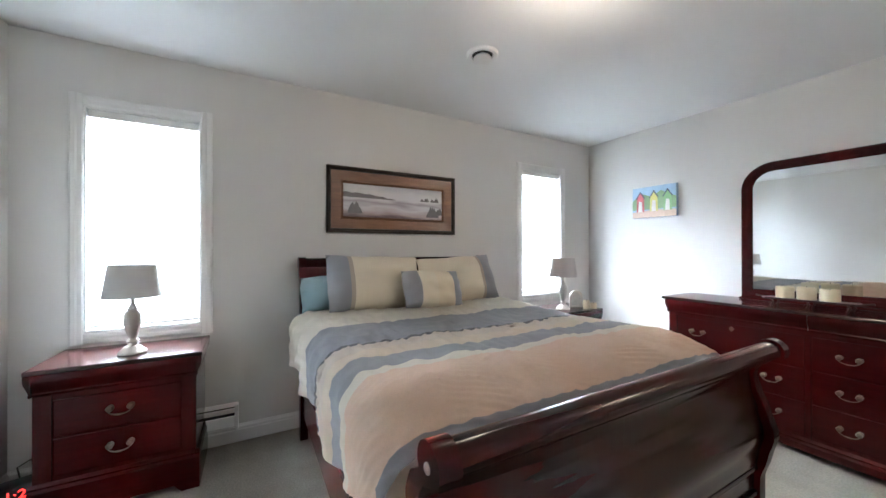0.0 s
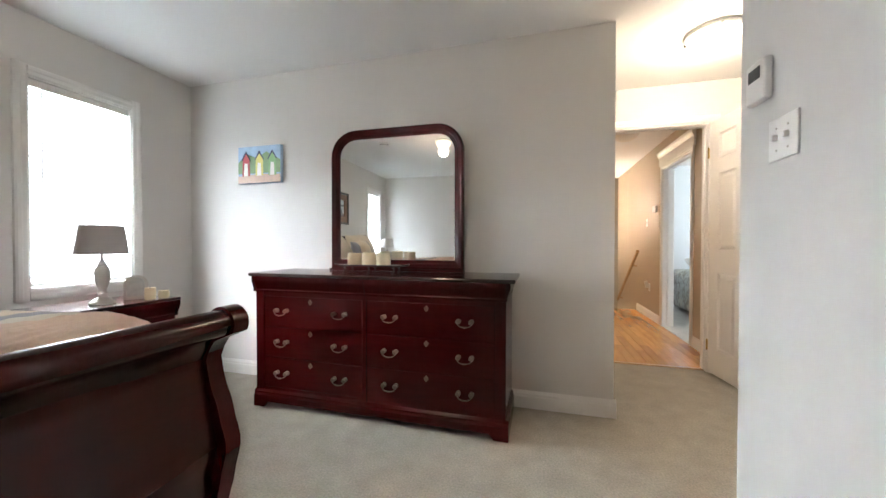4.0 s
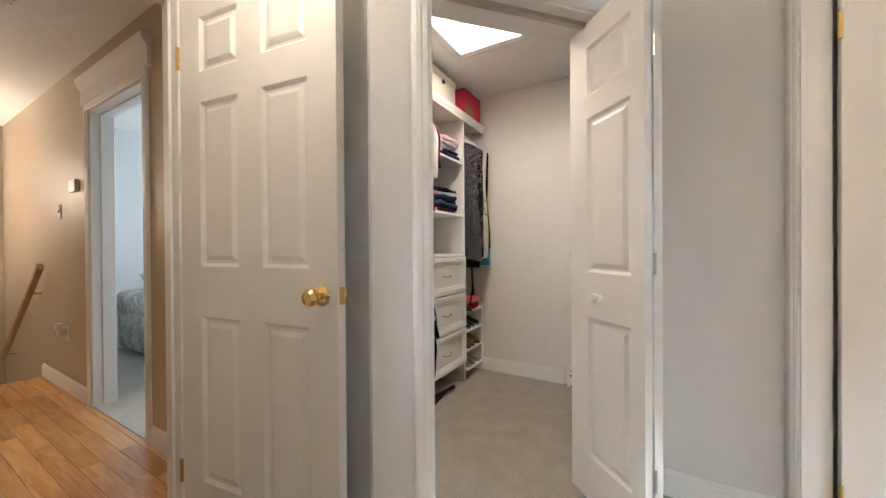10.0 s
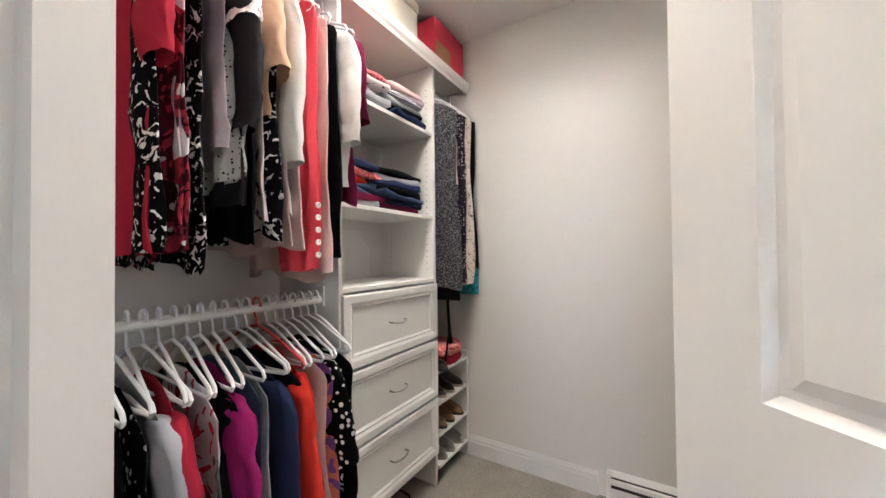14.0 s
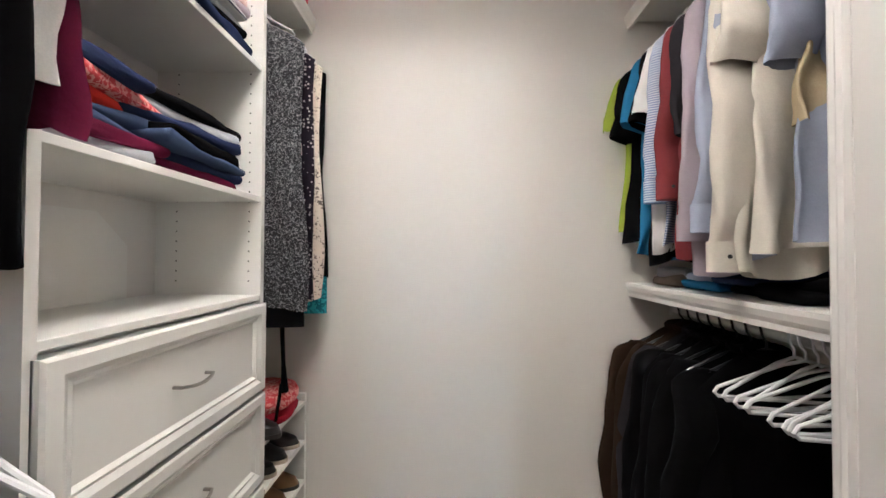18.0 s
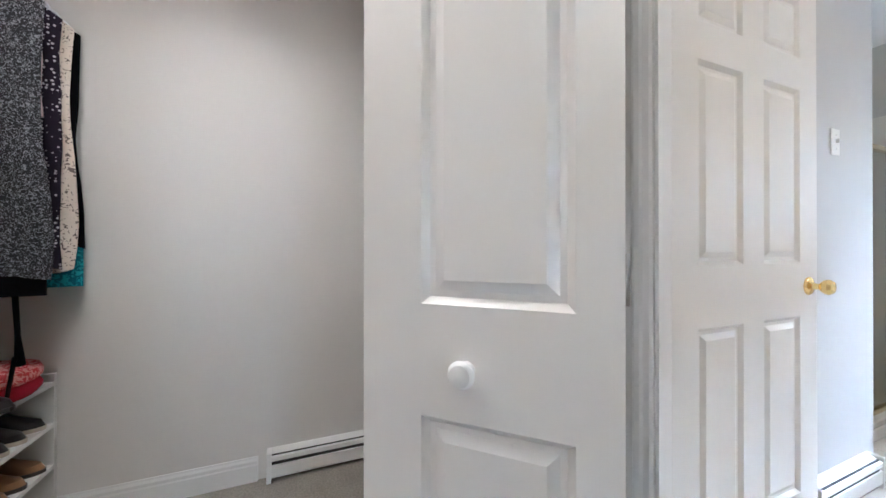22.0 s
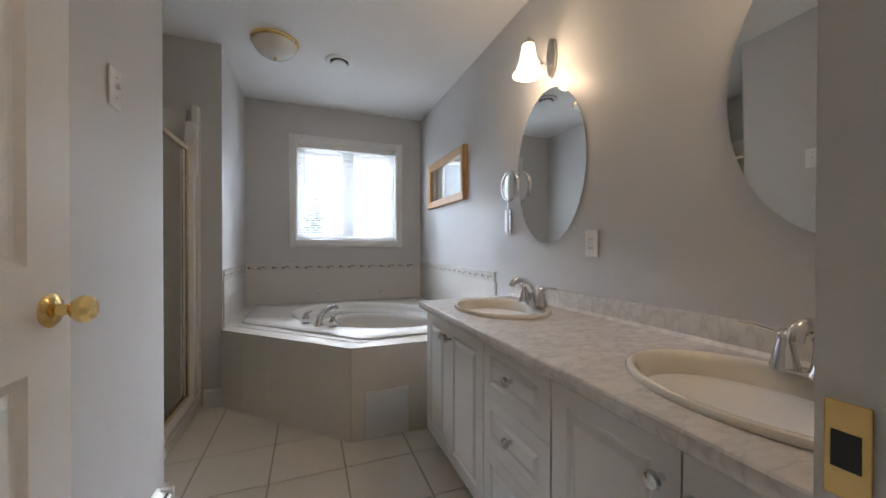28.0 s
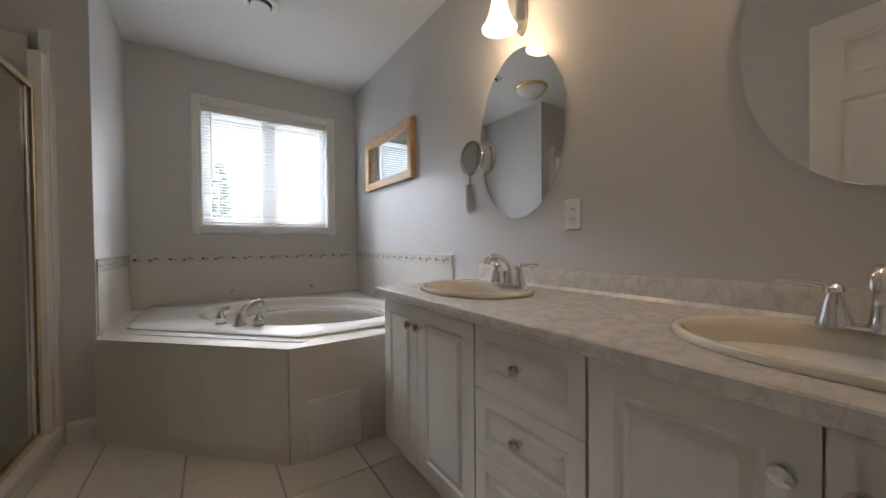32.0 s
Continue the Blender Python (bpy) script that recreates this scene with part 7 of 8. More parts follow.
def basin_tap(e, reach, up, spread, m=CHROME, k=1.0):
    """Arched spout and two tall lever handles; the spout reaches along +x."""
    bm = bmesh.new()
    lathe(bm, [(0.031 * k, 0), (0.031 * k, 0.006), (0.025 * k, 0.014), (0.022 * k, 0.03)], 20)
    n = 14
    path = [(0, 0, 0.02), (0.002, 0, up * 0.40)] + [(reach * (0.5 - 0.5 * math.cos(math.pi * q / n)), 0, up * 0.40 + up * 0.60 * math.sin(math.pi * q / n * 0.80)) for q in range(1, n + 1)]
    tube(bm, path, [0.023 * k, 0.020 * k] + [(0.0195 - 0.006 * q / n) * k for q in range(1, n + 1)], 16)
    part("spout", bm, m, e, "arched chrome spout", smooth=True)
    for s in (-1, 1):
        bm = bmesh.new()
        lathe(bm, [(0.029, 0), (0.028, 0.008), (0.022, 0.030), (0.016, 0.058), (0.013, 0.068), (0.017, 0.072), (0.017, 0.080), (0.010, 0.088), (0.003, 0.090)], 20, at=(0, s * spread, 0))
        tube(bm, [(0, s * spread, 0.080), (-0.004, s * (spread + 0.030), 0.085), (-0.008, s * (spread + 0.065), 0.090), (-0.010, s * (spread + 0.092), 0.088)], [0.009, 0.007, 0.006, 0.0075], 10)
        part("lever_handle", bm, m, e, "chrome lever handle", smooth=True)


tt = thing("tub_tap", "chrome tub spout with two lever handles on the tub rim", "tap", (1.727, -0.417, DECK + 0.0245), 225)
bm = bmesh.new()
lathe(bm, [(0.034, 0), (0.034, 0.006), (0.027, 0.014), (0.024, 0.03)], 20)
tube(bm, [(0.17 * (0.5 - 0.5 * math.cos(math.pi * q / 14)), 0, 0.02 + 0.105 * math.sin(math.pi * q / 14 * 0.72)) for q in range(15)], [0.025 - 0.007 * q / 14 for q in range(15)], 16)
part("spout", bm, CHROME, tt, "arched chrome spout", smooth=True)
for q in (-1, 1):
    bm = bmesh.new()
    lathe(bm, [(0.027, 0), (0.028, 0.006), (0.019, 0.014), (0.024, 0.026), (0.026, 0.036), (0.018, 0.048), (0.013, 0.058), (0.009, 0.066), (0.003, 0.069)], 20, at=(0, q * 0.120, 0))
    tube(bm, [(0, q * 0.120, 0.058), (0.016, q * 0.120 - 0.012, 0.068), (0.034, q * 0.120 - 0.026, 0.078)], [0.008, 0.006, 0.0075], 10)
    part("lever_handle", bm, CHROME, tt, "chrome lever handle", smooth=True)
for c in tt.children:
    c.data.transform(Matrix.Diagonal((1.0, 1.0, 0.86 if c.name.startswith("spout") else 1.15, 1)))

# deck front tiles, last small steps of the tub
diag_len = math.hypot(2.331 - 1.575, 0.115 + 0.625)
mdiag = Matrix.Translation((1.575, 0.115, 0)) @ Matrix.Rotation(math.atan2(-0.74, 0.756) + math.pi, 4, "Z") @ Matrix.Translation((-diag_len, 0, 0))
mnorth = Matrix.Translation((1.575, 0.115, 0)) @ Matrix.Rotation(math.pi, 4, "Z")
for m, w in ((mdiag, diag_len), (mnorth, 0.92)):
    tile_wall(dk, DO @ m, w, DECK + 0.004, DTILE, 0.215, gap=0.0007, first=0.070)
for k in range(5):
    tile_at(dk, DO @ mdiag @ Matrix.Translation((0.212 * k, 0.105, DECK + 0.001)) @ Matrix.Rotation(math.pi / 2, 4, "X") @ Matrix.Rotation(math.pi, 4, "X"), 0.210, 0.105, WTILE, "ledge_tile", 0.003)
part("access_panel", B(-0.245, 0.815 + 0.009, 0.005, 0.005, 0.815 + 0.016, 0.270, r=0.002), WHITE_PLASTIC, dk, "plain white access panel")

# vanity
VF, VT = 1.200, 0.783
units = [("vanity_cabinet", 0.300, 0.945, "two-door white vanity cabinet under the far basin"), ("drawer_cabinet", 0.948, 1.322, "white vanity drawer stack between the basins"), ("vanity_cabinet", 1.325, 1.928, "two-door white vanity cabinet under the near basin")]
THERMO = mat("white_thermofoil", (0.80, 0.78, 0.75), 0.28, var=0.015)


def foil_front(w, h):
    """A moulded cabinet front: x from 0 to w, z from 0 to h, facing -y."""
    bm = bmesh.new()
    box(bm, 0, -0.016, 0, w, 0, h)
    if min(w, h) > 0.12:
        i = 0.055 if h > 0.25 else 0.042
        loops = []
        for ins, sink in ((i, 0.0), (i + 0.008, 0.006), (i + 0.016, 0.006), (i + 0.030, -0.001)):
            loops.append([bm.verts.new((x, -0.0165 + sink, z)) for x, z in ((ins, ins), (w - ins, ins), (w - ins, h - ins), (ins, h - ins))])
        top = [f for f in bm.faces if all(abs(v.co.y + 0.016) < 1e-5 for v in f.verts)]
        bmesh.ops.delete(bm, geom=top, context="FACES_ONLY")
        outer = [bm.verts.new((x, -0.0165, z)) for x, z in ((0, 0), (w, 0), (w, h), (0, h))]
        seq = [outer] + loops
        for p, q in zip(seq, seq[1:]):
            for k in range(4):
                bm.faces.new((p[k], p[(k + 1) % 4], q[(k + 1) % 4], q[k]))
        bm.faces.new(loops[-1])
    return bm


EASTF = Matrix.Rotation(math.pi / 2, 4, "Z")  # a front facing -y turned to face +x


def crystal_knob(parent, m):
    bm = lathe(bmesh.new(), [(0.008, 0), (0.006, 0.010), (0.013, 0.016), (0.017, 0.024), (0.014, 0.032), (0.005, 0.035)], 10, m=m @ FACE_S)
    part("knob", bm, CHROME, parent, "faceted chrome knob")


for nm, y0, y1, lab in units:
    e = thing(nm, lab, "cabinet", (0.655, (y0 + y1) / 2, 0), 0, "vanity units")
    o = Matrix.Translation((-0.655, -(y0 + y1) / 2, 0))
    bm = bmesh.new()
    box(bm, 0.656, y0 + 0.001, 0.10, VF - 0.018, y1 - 0.001, VT - 0.036)
    bm.transform(o)
    part("body", bm, THERMO, e)
    bm = B(0.656, y0 + 0.001, 0.0, VF - 0.07, y1 - 0.001, 0.10)
    bm.transform(o)
    part("toe_kick", bm, THERMO, e)
    if "drawer" in nm:
        rows = ((0.105, 0.355), (0.358, 0.545), (0.548, 0.735))
        for z0, z1 in rows:
            m = o @ Matrix.Translation((VF - 0.017, y0 + 0.003, z0)) @ EASTF
            f = foil_front(y1 - y0 - 0.006, z1 - z0)
            f.transform(m)
            d = part("drawer_front", f, THERMO, e)
            crystal_knob(d, o @ Matrix.Translation((VF, (y0 + y1) / 2, (z0 + z1) / 2 + (0.01))) @ EASTF)
    else:
        mid = {0.300: 0.600, 1.325: 1.665}[y0]
        for a, b, ky in ((y0, mid, mid - 0.035), (mid, y1, mid + 0.035)):
            m = o @ Matrix.Translation((VF - 0.017, a + 0.002, 0.105)) @ EASTF
            f = foil_front(b - a - 0.004, 0.63)
            f.transform(m)
            d = part("cabinet_door", f, THERMO, e)
            crystal_knob(d, o @ Matrix.Translation((VF, ky, 0.660)) @ EASTF)

MARBLE = bpy.data.materials.new("grey_veined_laminate")
MARBLE.use_nodes = True
n, l, p = nodes_of(MARBLE)
tc = n.new("ShaderNodeTexCoord")
nz = n.new("ShaderNodeTexNoise")
nz.inputs["Scale"].default_value, nz.inputs["Detail"].default_value, nz.inputs["Distortion"].default_value = 11.0, 9, 0.25
mp = n.new("ShaderNodeMapping")
mp.inputs["Rotation"].default_value, mp.inputs["Scale"].default_value = (0.2, 0.4, 0.7), (1.0, 2.2, 1.4)
l.new(tc.outputs["Object"], mp.inputs["Vector"])
l.new(mp.outputs[0], nz.inputs["Vector"])
r = ramp(n, [(0.0, (0.60, 0.57, 0.53)), (0.36, (0.66, 0.62, 0.57)), (0.46, (0.62, 0.585, 0.54)), (0.505, (0.545, 0.52, 0.49)), (0.55, (0.63, 0.595, 0.55)), (0.66, (0.66, 0.62, 0.57)), (1.0, (0.52, 0.50, 0.47))])
l.new(nz.outputs["Fac"], r.inputs[0])
n2 = n.new("ShaderNodeTexNoise")
n2.inputs["Scale"].default_value, n2.inputs["Detail"].default_value = 26, 8
l.new(tc.outputs["Object"], n2.inputs["Vector"])
m2 = n.new("ShaderNodeMapRange")
m2.inputs["To Min"].default_value, m2.inputs["To Max"].default_value = 0.80, 1.16
l.new(n2.outputs["Fac"], m2.inputs["Value"])
sc = n.new("ShaderNodeVectorMath")
sc.operation = "SCALE"
l.new(r.outputs[0], sc.inputs[0])
l.new(m2.outputs[0], sc.inputs["Scale"])
l.new(sc.outputs[0], p.inputs["Base Color"])
p.inputs["Roughness"].default_value, p.inputs["Coat Weight"].default_value = 0.22, 0.2

SINKS = ((0.955, 0.645), (0.955, 1.655))
SA, SB = 0.205, 0.262  # half depth and half width of the basins


def counter_top():
    bm = bmesh.new()
    x0, x1, z0, z1 = 0.652, 1.238, VT - 0.036, VT
    cells = ((0.288, 1.145, SINKS[0]), (1.145, 1.928, SINKS[1]))
    for ya, yb, (sx, sy) in cells:
        angs2 = sorted([2 * math.pi * k / 48 - math.pi for k in range(48)] + [math.atan2(y - sy, x - sx) for x in (x0, x1) for y in (ya, yb)])
        out, inn = [], []
        for a in angs2:
            c, s = math.cos(a), math.sin(a)
            t = min(((x1 if c > 0 else x0) - sx) / c if abs(c) > 1e-9 else 9, ((yb if s > 0 else ya) - sy) / s if abs(s) > 1e-9 else 9)
            out.append((sx + c * t, sy + s * t))
            rr = 1 / math.sqrt((c / (SA - 0.02)) ** 2 + (s / (SB - 0.02)) ** 2)
            inn.append((sx + c * rr, sy + s * rr))
        loft(bm, [[(*q, z0) for q in inn], [(*q, z1) for q in inn], [(*q, z1) for q in out], [(*q, z0) for q in out], [(*q, z0) for q in inn]])
    extrude_profile(bm, [(0, 0), (0.004, 0.004), (0.006, 0.018), (0.004, 0.032), (0, 0.036)], (x1, 0.288, z0), (x1, 1.928, z0), (1, 0, 0))
    return bm


ct = thing("vanity_counter", "long grey veined laminate counter with two round cut-outs", "counter", (0.95, 1.1, VT - 0.036))
CO = Matrix.Translation((-0.95, -1.1, -(VT - 0.036)))
bm = counter_top()
bm.transform(CO)
part("top", bm, MARBLE, ct)
bm = bmesh.new()
extrude_profile(bm, [(0, 0), (0.030, 0), (0.018, 0.012), (0.016, 0.070), (0.012, 0.080), (0.0, 0.082)], (0.652, 0.288, VT), (0.652, 1.928, VT), (1, 0, 0))
bm.transform(CO)
part("backsplash", bm, MARBLE, ct, "low moulded backsplash", smooth=True)

BISQUE = mat("bisque_porcelain", (0.80, 0.74, 0.63), 0.10, var=0.01, coat=0.4)
for sx, sy in SINKS:
    e = thing("basin", "oval bisque porcelain drop-in basin with a drain", "sink", (sx, sy, VT), 0, "basins in the counter")
    bm = bmesh.new()
    loops = []
    for f, z, dx in ((1.0, 0.001, 0), (1.004, 0.008, 0), (0.99, 0.014, 0), (0.965, 0.0165, 0), (0.93, 0.0155, 0.002), (0.895, 0.010, 0.005), (0.865, -0.002, 0.009), (0.835, -0.028, 0.012), (0.77, -0.072, 0.014), (0.64, -0.112, 0.014), (0.44, -0.133, 0.014), (0.12, -0.140, 0.014)):
        loops.append([(SA * f * math.cos(2 * math.pi * k / 56) + dx, SB * f * math.sin(2 * math.pi * k / 56), z) for k in range(56)])
    loft(bm, loops, True)
    part("bowl", bm, BISQUE, e, smooth=True)
    part("drain", lathe(bmesh.new(), [(0.022, -0.1385), (0.022, -0.136), (0.012, -0.137), (0.004, -0.138)], 18, at=(0.014, 0, 0)), CHROME, e, "chrome drain")
    tp = thing("basin_tap", "chrome two-handle basin tap with an arched spout", "tap", (sx - 0.160, sy + 0.03, VT + 0.015), 0, "basin taps")
    part("base_plate", B(-0.026, -0.085, 0, 0.026, 0.085, 0.010, r=0.005), CHROME, tp, smooth=True)
    basin_tap(tp, 0.115, 0.119, 0.067)

# mirrors, lamps and fittings on the vanity wall
VX = 0.651
for y in (0.605, 1.690):
    e = thing("oval_mirror", "clear oval mirror without a frame over the vanity", "mirror", (VX, y, 1.480), 0, "oval mirrors over the vanity")
    bm = bmesh.new()
    loops = [[(z, a, b) for a, b in ellipse(0.266 * f, 0.392 * f, 72)] for f, z in ((1.0, 0.0), (1.0, 0.005), (0.994, 0.007))]
    loft(bm, loops, True)
    if y > 1:  # hangs a little out of true
        bm.transform(Matrix.Translation((0.022, 0, 0)) @ Matrix.Rotation(radians(-2.9), 4, "Z") @ Matrix.Rotation(radians(1.1), 4, "Y"))
    part("looking_glass", bm, MIRROR, e)
    s = thing("wall_sconce", "chrome wall sconce with a lit frosted bell shade", "wall lamp", (VX, y + 0.03, 2.015), 0, "sconces over the mirrors")
    bm = bmesh.new()
    prism(bm, ellipse(0.032, 0.095, 32), 0, 0.014, FACE_E)
    part("back_plate", bm, NICKEL, s, "oval metal back plate", smooth=True)
    part("arm", tube(bmesh.new(), [(0.010, 0, -0.03), (0.06, 0, -0.035), (0.10, 0, -0.015), (0.13, 0, 0.030), (0.14, 0, 0.055)], 0.007, 10), CHROME, s, smooth=True)
    part("cap", lathe(bmesh.new(), [(0.030, 0.035), (0.028, 0.050), (0.012, 0.062), (0.005, 0.072)], 20, at=(0.145, 0, 0)), NICKEL, s, smooth=True)
    bm = bmesh.new()
    loops = []
    for r0, z in ((0.034, 0.038), (0.040, 0.0), (0.052, -0.045), (0.070, -0.085), (0.088, -0.108), (0.085, -0.108), (0.066, -0.083), (0.048, -0.043), (0.036, 0.0), (0.030, 0.036)):
        r0 *= 0.86
        loops.append([(0.145 + r0 * math.cos(2 * math.pi * k / 36), r0 * math.sin(2 * math.pi * k / 36), z) for k in range(36)])
    loft(bm, loops)
    ob = part("bell_shade", bm, SHADE_ON, s, "lit frosted glass bell shade", smooth=True)
    ob.visible_shadow = False

e = thing("framed_mirror", "small mirror in a wide pine frame on the bathroom wall", "mirror", (VX, -0.80, 1.652))
bm = bmesh.new()
ring_frame(bm, rect(0.425, 0.213), [(0, 0), (0, 0.032), (0.006, 0.036), (0.060, 0.030), (0.066, 0.022), (0.066, 0)], FACE_E)
part("frame", bm, PINE, e, "honey pine frame")
part("looking_glass", prism(bmesh.new(), rect(0.365, 0.152), 0.006, 0.012, FACE_E), MIRROR, e)

e = thing("shaving_mirror", "round chrome extending shaving mirror on the wall", "mirror", (VX, 0.245, 1.22))
part("wall_bracket", B(0, -0.022, -0.075, 0.012, 0.022, 0.075, r=0.004), CHROME, e)
for z in (-0.05, 0.05):
    part("arm", tube(bmesh.new(), [(0.012, 0, z), (0.030, 0.03, z), (0.045, 0.05, z)], 0.005, 8), CHROME, e)
part("post", tube(bmesh.new(), [(0.045, 0.05, -0.085), (0.050, 0.06, 0.12)], 0.006, 10), CHROME, e)
part("spine", B(0.040, 0.020, -0.06, 0.050, 0.046, 0.07, r=0.002), CHROME, e)
mm = Matrix.Translation((0.046, 0.070, 0.205)) @ Matrix.Rotation(radians(0.5), 4, "Z") @ FACE_E
bm = bmesh.new()
ring_frame(bm, ellipse(0.088, 0.088, 40), [(0, -0.008), (-0.004, 0), (0, 0.010), (0.010, 0.010), (0.011, -0.008)], mm)
part("rim", bm, CHROME, e, smooth=True)
part("looking_glass", prism(bmesh.new(), ellipse(0.079, 0.079, 40), -0.002, 0.004, mm), MIRROR, e)
plate("wall_outlet", (VX, 0.900, 1.087), 90, 0.072, 0.118, 1, "white outlet between the mirrors")
plate("light_switch", (2.339, 0.73, 1.55), -90, 0.07, 0.115, 1, "white light switch beside the shower alcove")
heater("baseboard_heater", (2.339, 1.00, 0), -90, 0.56, "white electric baseboard heater on the bathroom wall", 0.140)
dome_light("ceiling_light", (2.00, -0.51, H), 0.15, "brass-rimmed dome ceiling light, switched off", BOWL_OFF, BRASS)
ceiling_vent((1.58, -0.61, H), "round white ceiling fan grille in the bathroom", 0.10)

# shower in its alcove
STALL = mat("white_fibreglass", (0.80, 0.78, 0.74), 0.22, var=0.02)
GOLD = mat("pale_gold_anodised", (0.70, 0.58, 0.38), 0.25, 1.0, var=0.05)
ss = thing("shower_stall", "white fibreglass shower stall with a pebbled glass door", "shower", (2.9, -0.16, 0))
SO = Matrix.Translation((-2.9, 0.16, 0))


def spart(name, b, m=STALL, label="", r=0.004):
    bm = B(*b, r=r)
    bm.transform(SO)
    return part(name, bm, m, ss, label)


spart("tray", (2.462, -0.676, 0, 3.296, 0.346, 0.075), r=0.01)
spart("threshold", (2.462, -0.676, 0.075, 2.54, 0.346, 0.115), r=0.008)
spart("back_wall", (3.27, -0.676, 0.076, 3.296, 0.346, 2.0))
spart("side_wall", (2.54, -0.676, 0.116, 3.268, -0.655, 1.96))
spart("side_wall", (2.54, 0.325, 0.116, 3.268, 0.346, 1.96))
spart("front_flange", (2.462, -0.678, 0.116, 2.50, -0.618, 1.985))
spart("front_flange", (2.472, -0.616, 0.116, 2.52, -0.560, 1.860))
spart("front_flange", (2.462, 0.286, 0.116, 2.52, 0.346, 1.985))
for b in ((2.495, -0.556, 0.118, 2.53, -0.525, 1.70), (2.495, 0.255, 0.118, 2.53, 0.284, 1.70), (2.495, -0.523, 1.672, 2.53, 0.253, 1.70), (2.495, -0.523, 0.118, 2.53, 0.253, 0.146)):
    spart("door_frame", b, GOLD, "pale gold metal frame", 0.003)
spart("door_stile", (2.500, -0.500, 0.15, 2.525, -0.478, 1.668), CHROME, "", 0.003)
PEBBLE = glassy("pebbled_shower_glass", (0.74, 0.70, 0.58), 0.10)
pn = spart("glass_door", (2.508, -0.476, 0.15, 2.514, 0.253, 1.668), PEBBLE, "pebbled obscure glass", 0.0)
pn.visible_shadow = False

# strike plate on the bathroom jamb
stp = thing("strike_plate", "brass strike plate on the bathroom door jamb", "strike plate", (1.4408, 1.945, 0.930))
part("plate", B(0, -0.012, -0.034, 0.002, 0.012, 0.034, r=0.0008), BRASS, stp)
part("latch_hole", B(0.0015, -0.008, -0.013, 0.0026, 0.007, 0.013), DARK, stp, "dark latch hole")

# floor tiles
TW, TG = 0.337, 0.005
x_lines = [0.955 - TW + k * TW for k in range(9)]
y_lines = [-1.685 + 0.002 + k * 0.3355 for k in range(12)]
for x0 in x_lines:
    for y0 in y_lines:
        a, b, c, d = max(x0, 0.652), max(y0, -1.56), min(x0 + TW - TG, 3.29), min(y0 + 0.3355 - TG, 1.965)
        if c - a < 0.03 or d - b < 0.03 or (a > 2.45 and (b > 0.3 or d < -0.7)):
            continue
        if (c < 1.15 and d > 0.3):
            continue
        key = ("floor", round(c - a, 2), round(d - b, 2))
        if key not in tile_cache:
            tile_cache[key] = finish("floor_tile", B(0, 0, -0.012, key[1], key[2], 0.0, r=0.0022, seg=2), TILE)
        ob = new("floor_tile", tile_cache[key])
        ob.parent, ob.location = bath_floor, (a, b, 0)


# ---- hall ----
# this dome is switched off; a slight glow is put into its bowl
dome_light("ceiling_light", (0.86, 5.34, H), 0.17, "frosted dome ceiling light in the hall", glowing("faintly_lit_bowl", (0.8, 0.74, 0.64), 0.02), NICKEL)
pl = thing("pendant_light", "lit glass bowl pendant on three thin rods over the stairs", "pendant light", (0.70, 7.75, H))
part("canopy", lathe(bmesh.new(), [(0.06, 0), (0.06, -0.01), (0.02, -0.03), (0.008, -0.04)], 24), NICKEL, pl, smooth=True)
part("stem", tube(bmesh.new(), [(0, 0, -0.03), (0, 0, -0.36)], 0.006, 8), NICKEL, pl)
part("hub", lathe(bmesh.new(), [(0.02, -0.34), (0.026, -0.355), (0.02, -0.375)], 16), NICKEL, pl)
for k in range(3):
    a = 2 * math.pi * k / 3
    part("rod", tube(bmesh.new(), [(0.02 * math.cos(a), 0.02 * math.sin(a), -0.36), (0.18 * math.cos(a), 0.18 * math.sin(a), -0.665)], 0.004, 6), NICKEL, pl)
ob = part("bowl", lathe(bmesh.new(), [(0.205, -0.65), (0.20, -0.665), (0.16, -0.71), (0.09, -0.745), (0.02, -0.755)], 36), BOWL_ON, pl, "lit frosted glass bowl", smooth=True)
ob.visible_shadow = False

rl = thing("handrail", "honey oak stair handrail on brass brackets", "handrail", (1.36, 6.78, 0))
d = Vector((0, 1.40, -0.965))
bm = bmesh.new()
pts = [(0.022 * math.cos(a) * (1.0), 0.028 * math.sin(a)) for a in [2 * math.pi * k / 16 for k in range(16)]]
extrude_profile(bm, pts, (0, 0, 0.965), (0, 1.40, 0.0), (1, 0, 0), (0, 0.57, 0.82))
part("rail", bm, OAK, rl, smooth=True)
for f in (0.2, 0.9):
    part("bracket", tube(bmesh.new(), [(0.06, 1.4 * f, 0.965 * (1 - f) - 0.05), (0.02, 1.4 * f, 0.965 * (1 - f) - 0.05), (0, 1.4 * f, 0.965 * (1 - f) - 0.015)], 0.008, 8), OAK, rl)
e = thing("wall_thermostat", "small silver thermostat on the hall wall", "thermostat", (1.419, 6.10, 1.565), -90)
part("case", B(-0.07, -0.03, -0.045, 0.07, 0, 0.045, r=0.006), NICKEL, e)
plate("light_switch", (1.419, 6.50, 1.40), -90, 0.07, 0.115, 1, "white light switch on the hall wall")
plate("wall_outlet", (1.419, 6.36, 0.45), -90, 0.07, 0.115, 1, "white outlet on the hall wall")
e = thing("night_light", "small white night light plugged into the hall outlet", "night light", (1.411, 6.36, 0.47), -90)
part("body", B(-0.022, -0.05, -0.03, 0.022, 0, 0.03, r=0.008), WHITE_PLASTIC, e)
part("shade", B(-0.02, -0.06, 0.02, 0.02, -0.02, 0.07, r=0.010), WHITE_PLASTIC, e)
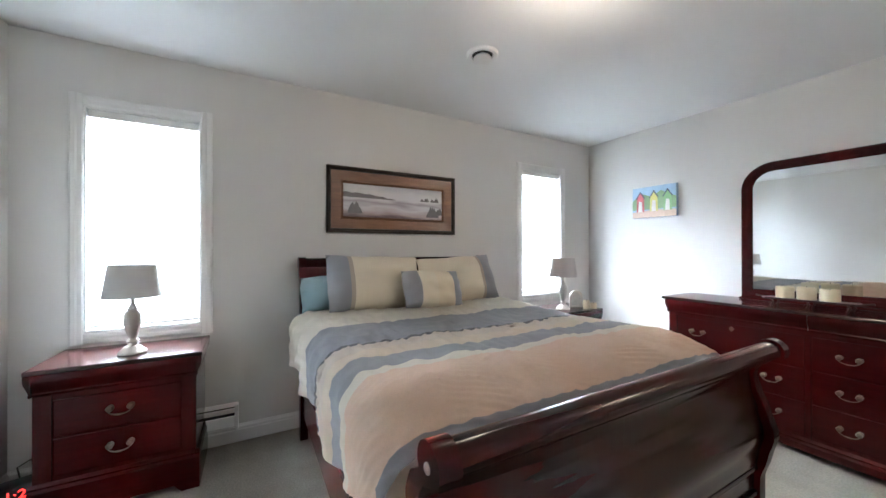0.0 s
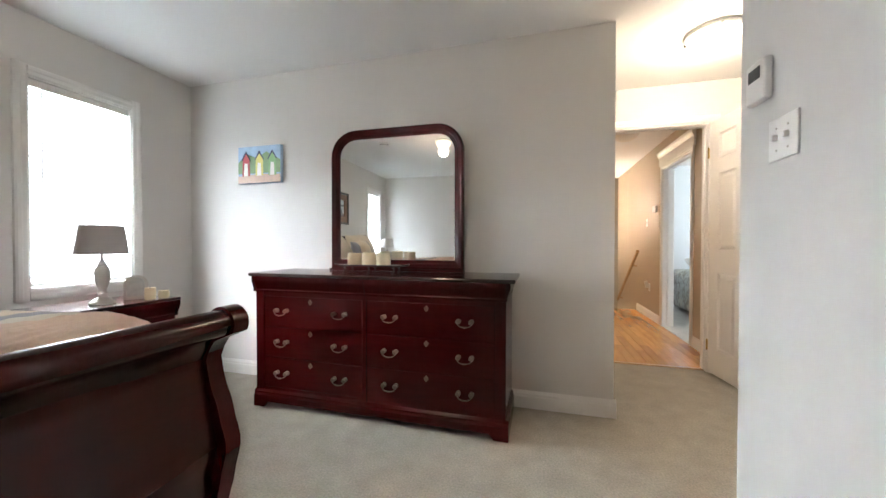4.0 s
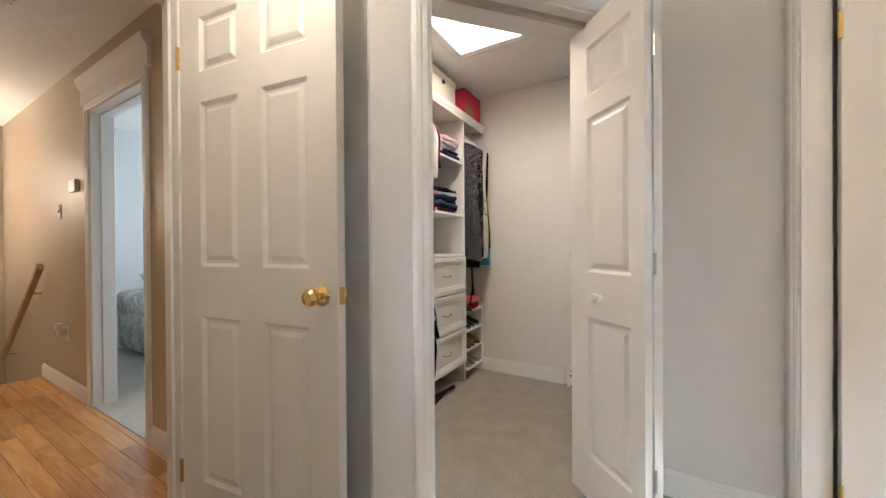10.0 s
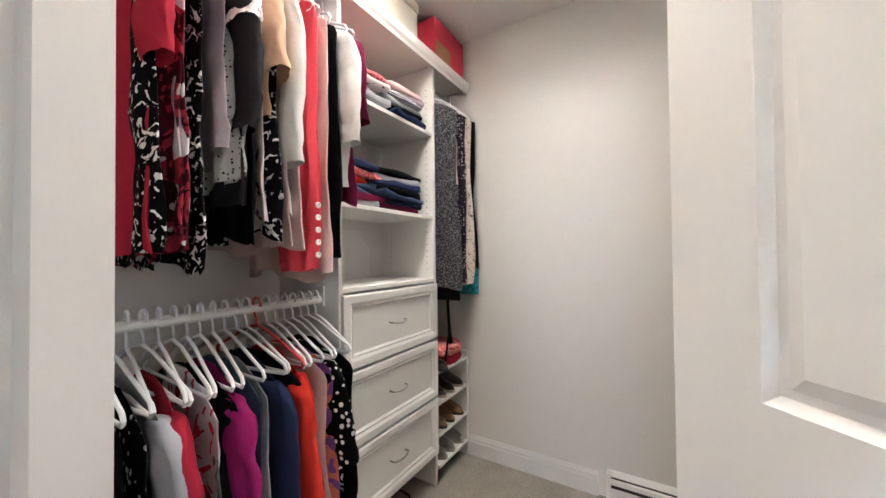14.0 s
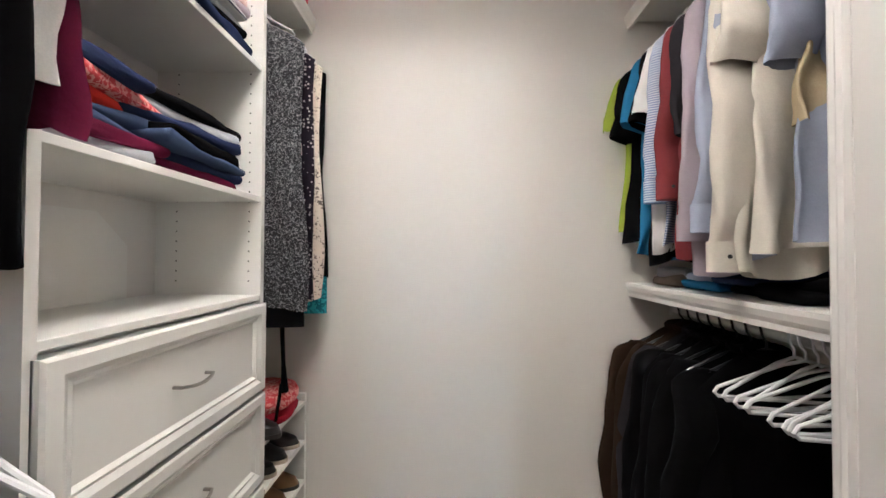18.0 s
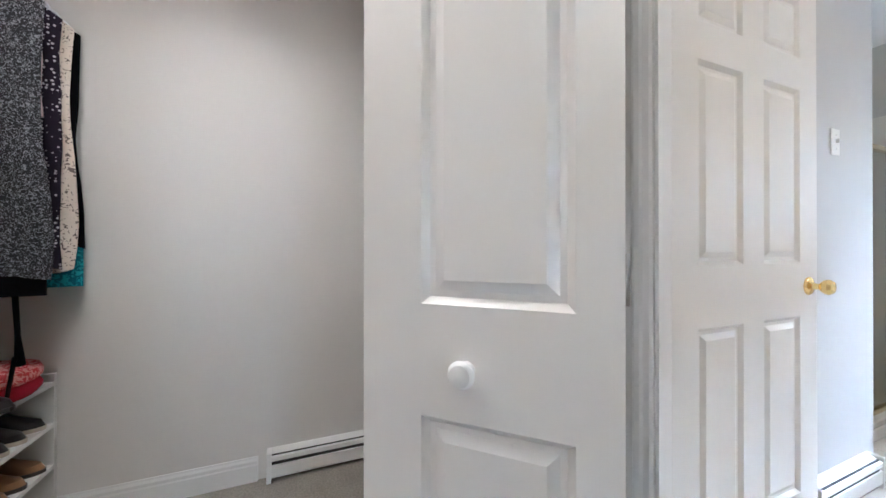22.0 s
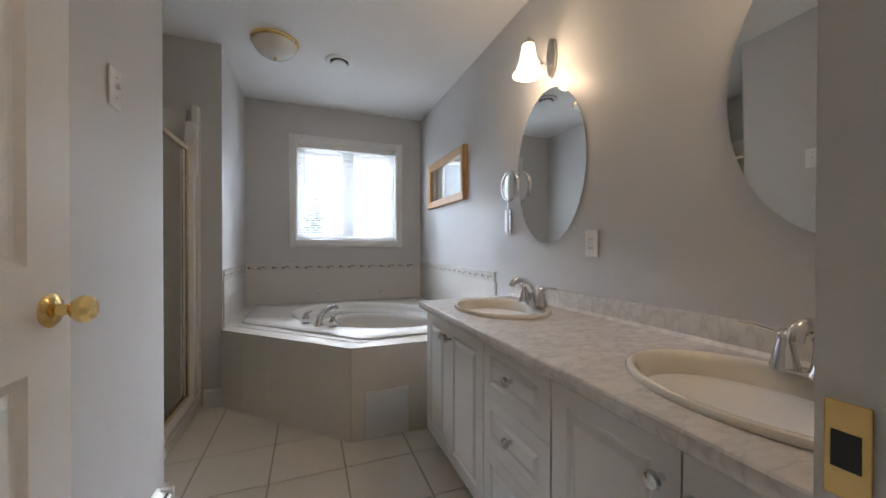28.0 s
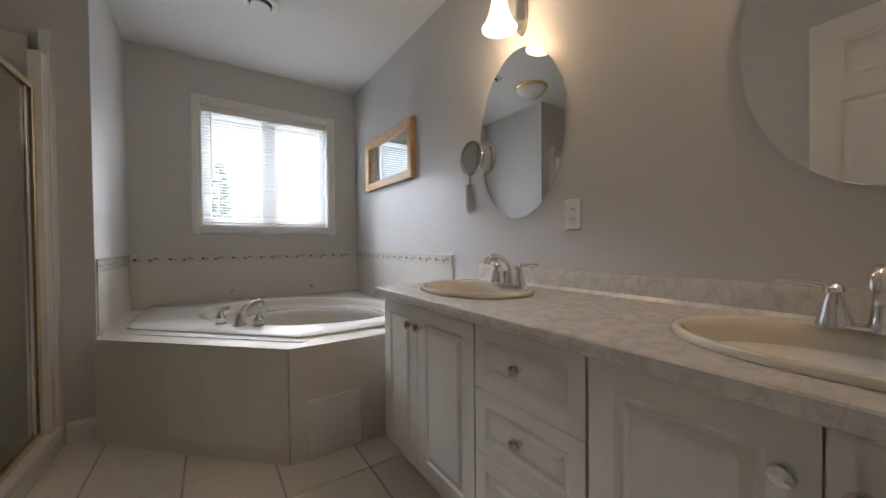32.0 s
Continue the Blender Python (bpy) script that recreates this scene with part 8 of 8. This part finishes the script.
for k in range(6):
    st = thing("stair_step", "honey maple stair step going down", "step", (0.4, 7.05 + 0.25 * k, -0.18 * (k + 1)), 0, "stairs going down")
    part("tread", B(-1.0, -0.02, -0.03, 1.01, 0.25, 0.0, r=0.006), OAK, st)
    part("riser", B(-1.0, -0.01, 0.0, 1.01, 0.008, 0.145), TRIM, st)
solid("threshold", B(0.462, 4.095, -0.002, 1.218, 4.135, 0.008, r=0.003), OAK, "wooden threshold between carpet and strip floor", "threshold", kind="structure")

# bed in the room across the hall
QUILT = cloth("faded_floral_quilt", (0.52, 0.53, 0.50), "print", (0.36, 0.34, 0.30), 9, (0.60, 0.58, 0.52), 0.53)
gb = thing("guest_bed", "bed with a pale floral quilt in the room across the hall", "bed", (3.0, 6.6, 0))
bm = B(-1.0, -0.75, 0.06, 1.0, 0.75, 0.56, r=0.06, seg=3)
part("base", bm, QUILT, gb, smooth=True)
bm = B(-1.02, -0.78, 0.40, 1.02, 0.78, 0.66, r=0.08, seg=3)
bmesh.ops.subdivide_edges(bm, edges=bm.edges[:], cuts=2, use_grid_fill=True)
for v in bm.verts:
    v.co += 0.02 * noise.noise_vector(v.co * 4)
part("quilt", bm, QUILT, gb, "pale floral quilt", smooth=True)
for k in range(2):
    pillow("pillow", "pale floral pillow on the guest bed", (2.35 + 0.5 * k, 6.5 + 0.2 * k, 0.66), (-60, 0, 20), 0.55, 0.40, 0.2, [(0.52, 0.50, 0.46)], [], "pillows on the guest bed")

# strip flooring
PW = 0.083
plank_mesh = {}
rows = [(x, k) for k, x in enumerate(np.arange(-1.6, 1.42, PW))]
for x, k in rows:
    rnd = random.Random(int(k) + 700)
    y = 4.136 - rnd.uniform(0, 0.5)
    while y < 7.05:
        L = rnd.choice((0.45, 0.60, 0.80, 1.0))
        y0, y1 = max(y, 4.137), min(y + L, 7.05)
        if y1 - y0 > 0.03:
            w = min(PW, 1.42 - x) - 0.0012
            key = (round(w, 3), round(y1 - y0, 2))
            if key not in plank_mesh:
                plank_mesh[key] = finish("plank", B(0, 0, -0.012, w, key[1] - 0.0012, 0.0, r=0.0008, seg=1), MAPLE_PLANK)
            ob = new("plank", plank_mesh[key])
            ob.parent, ob.location = hall_floor, (x, y0, 0.0)
        y += L
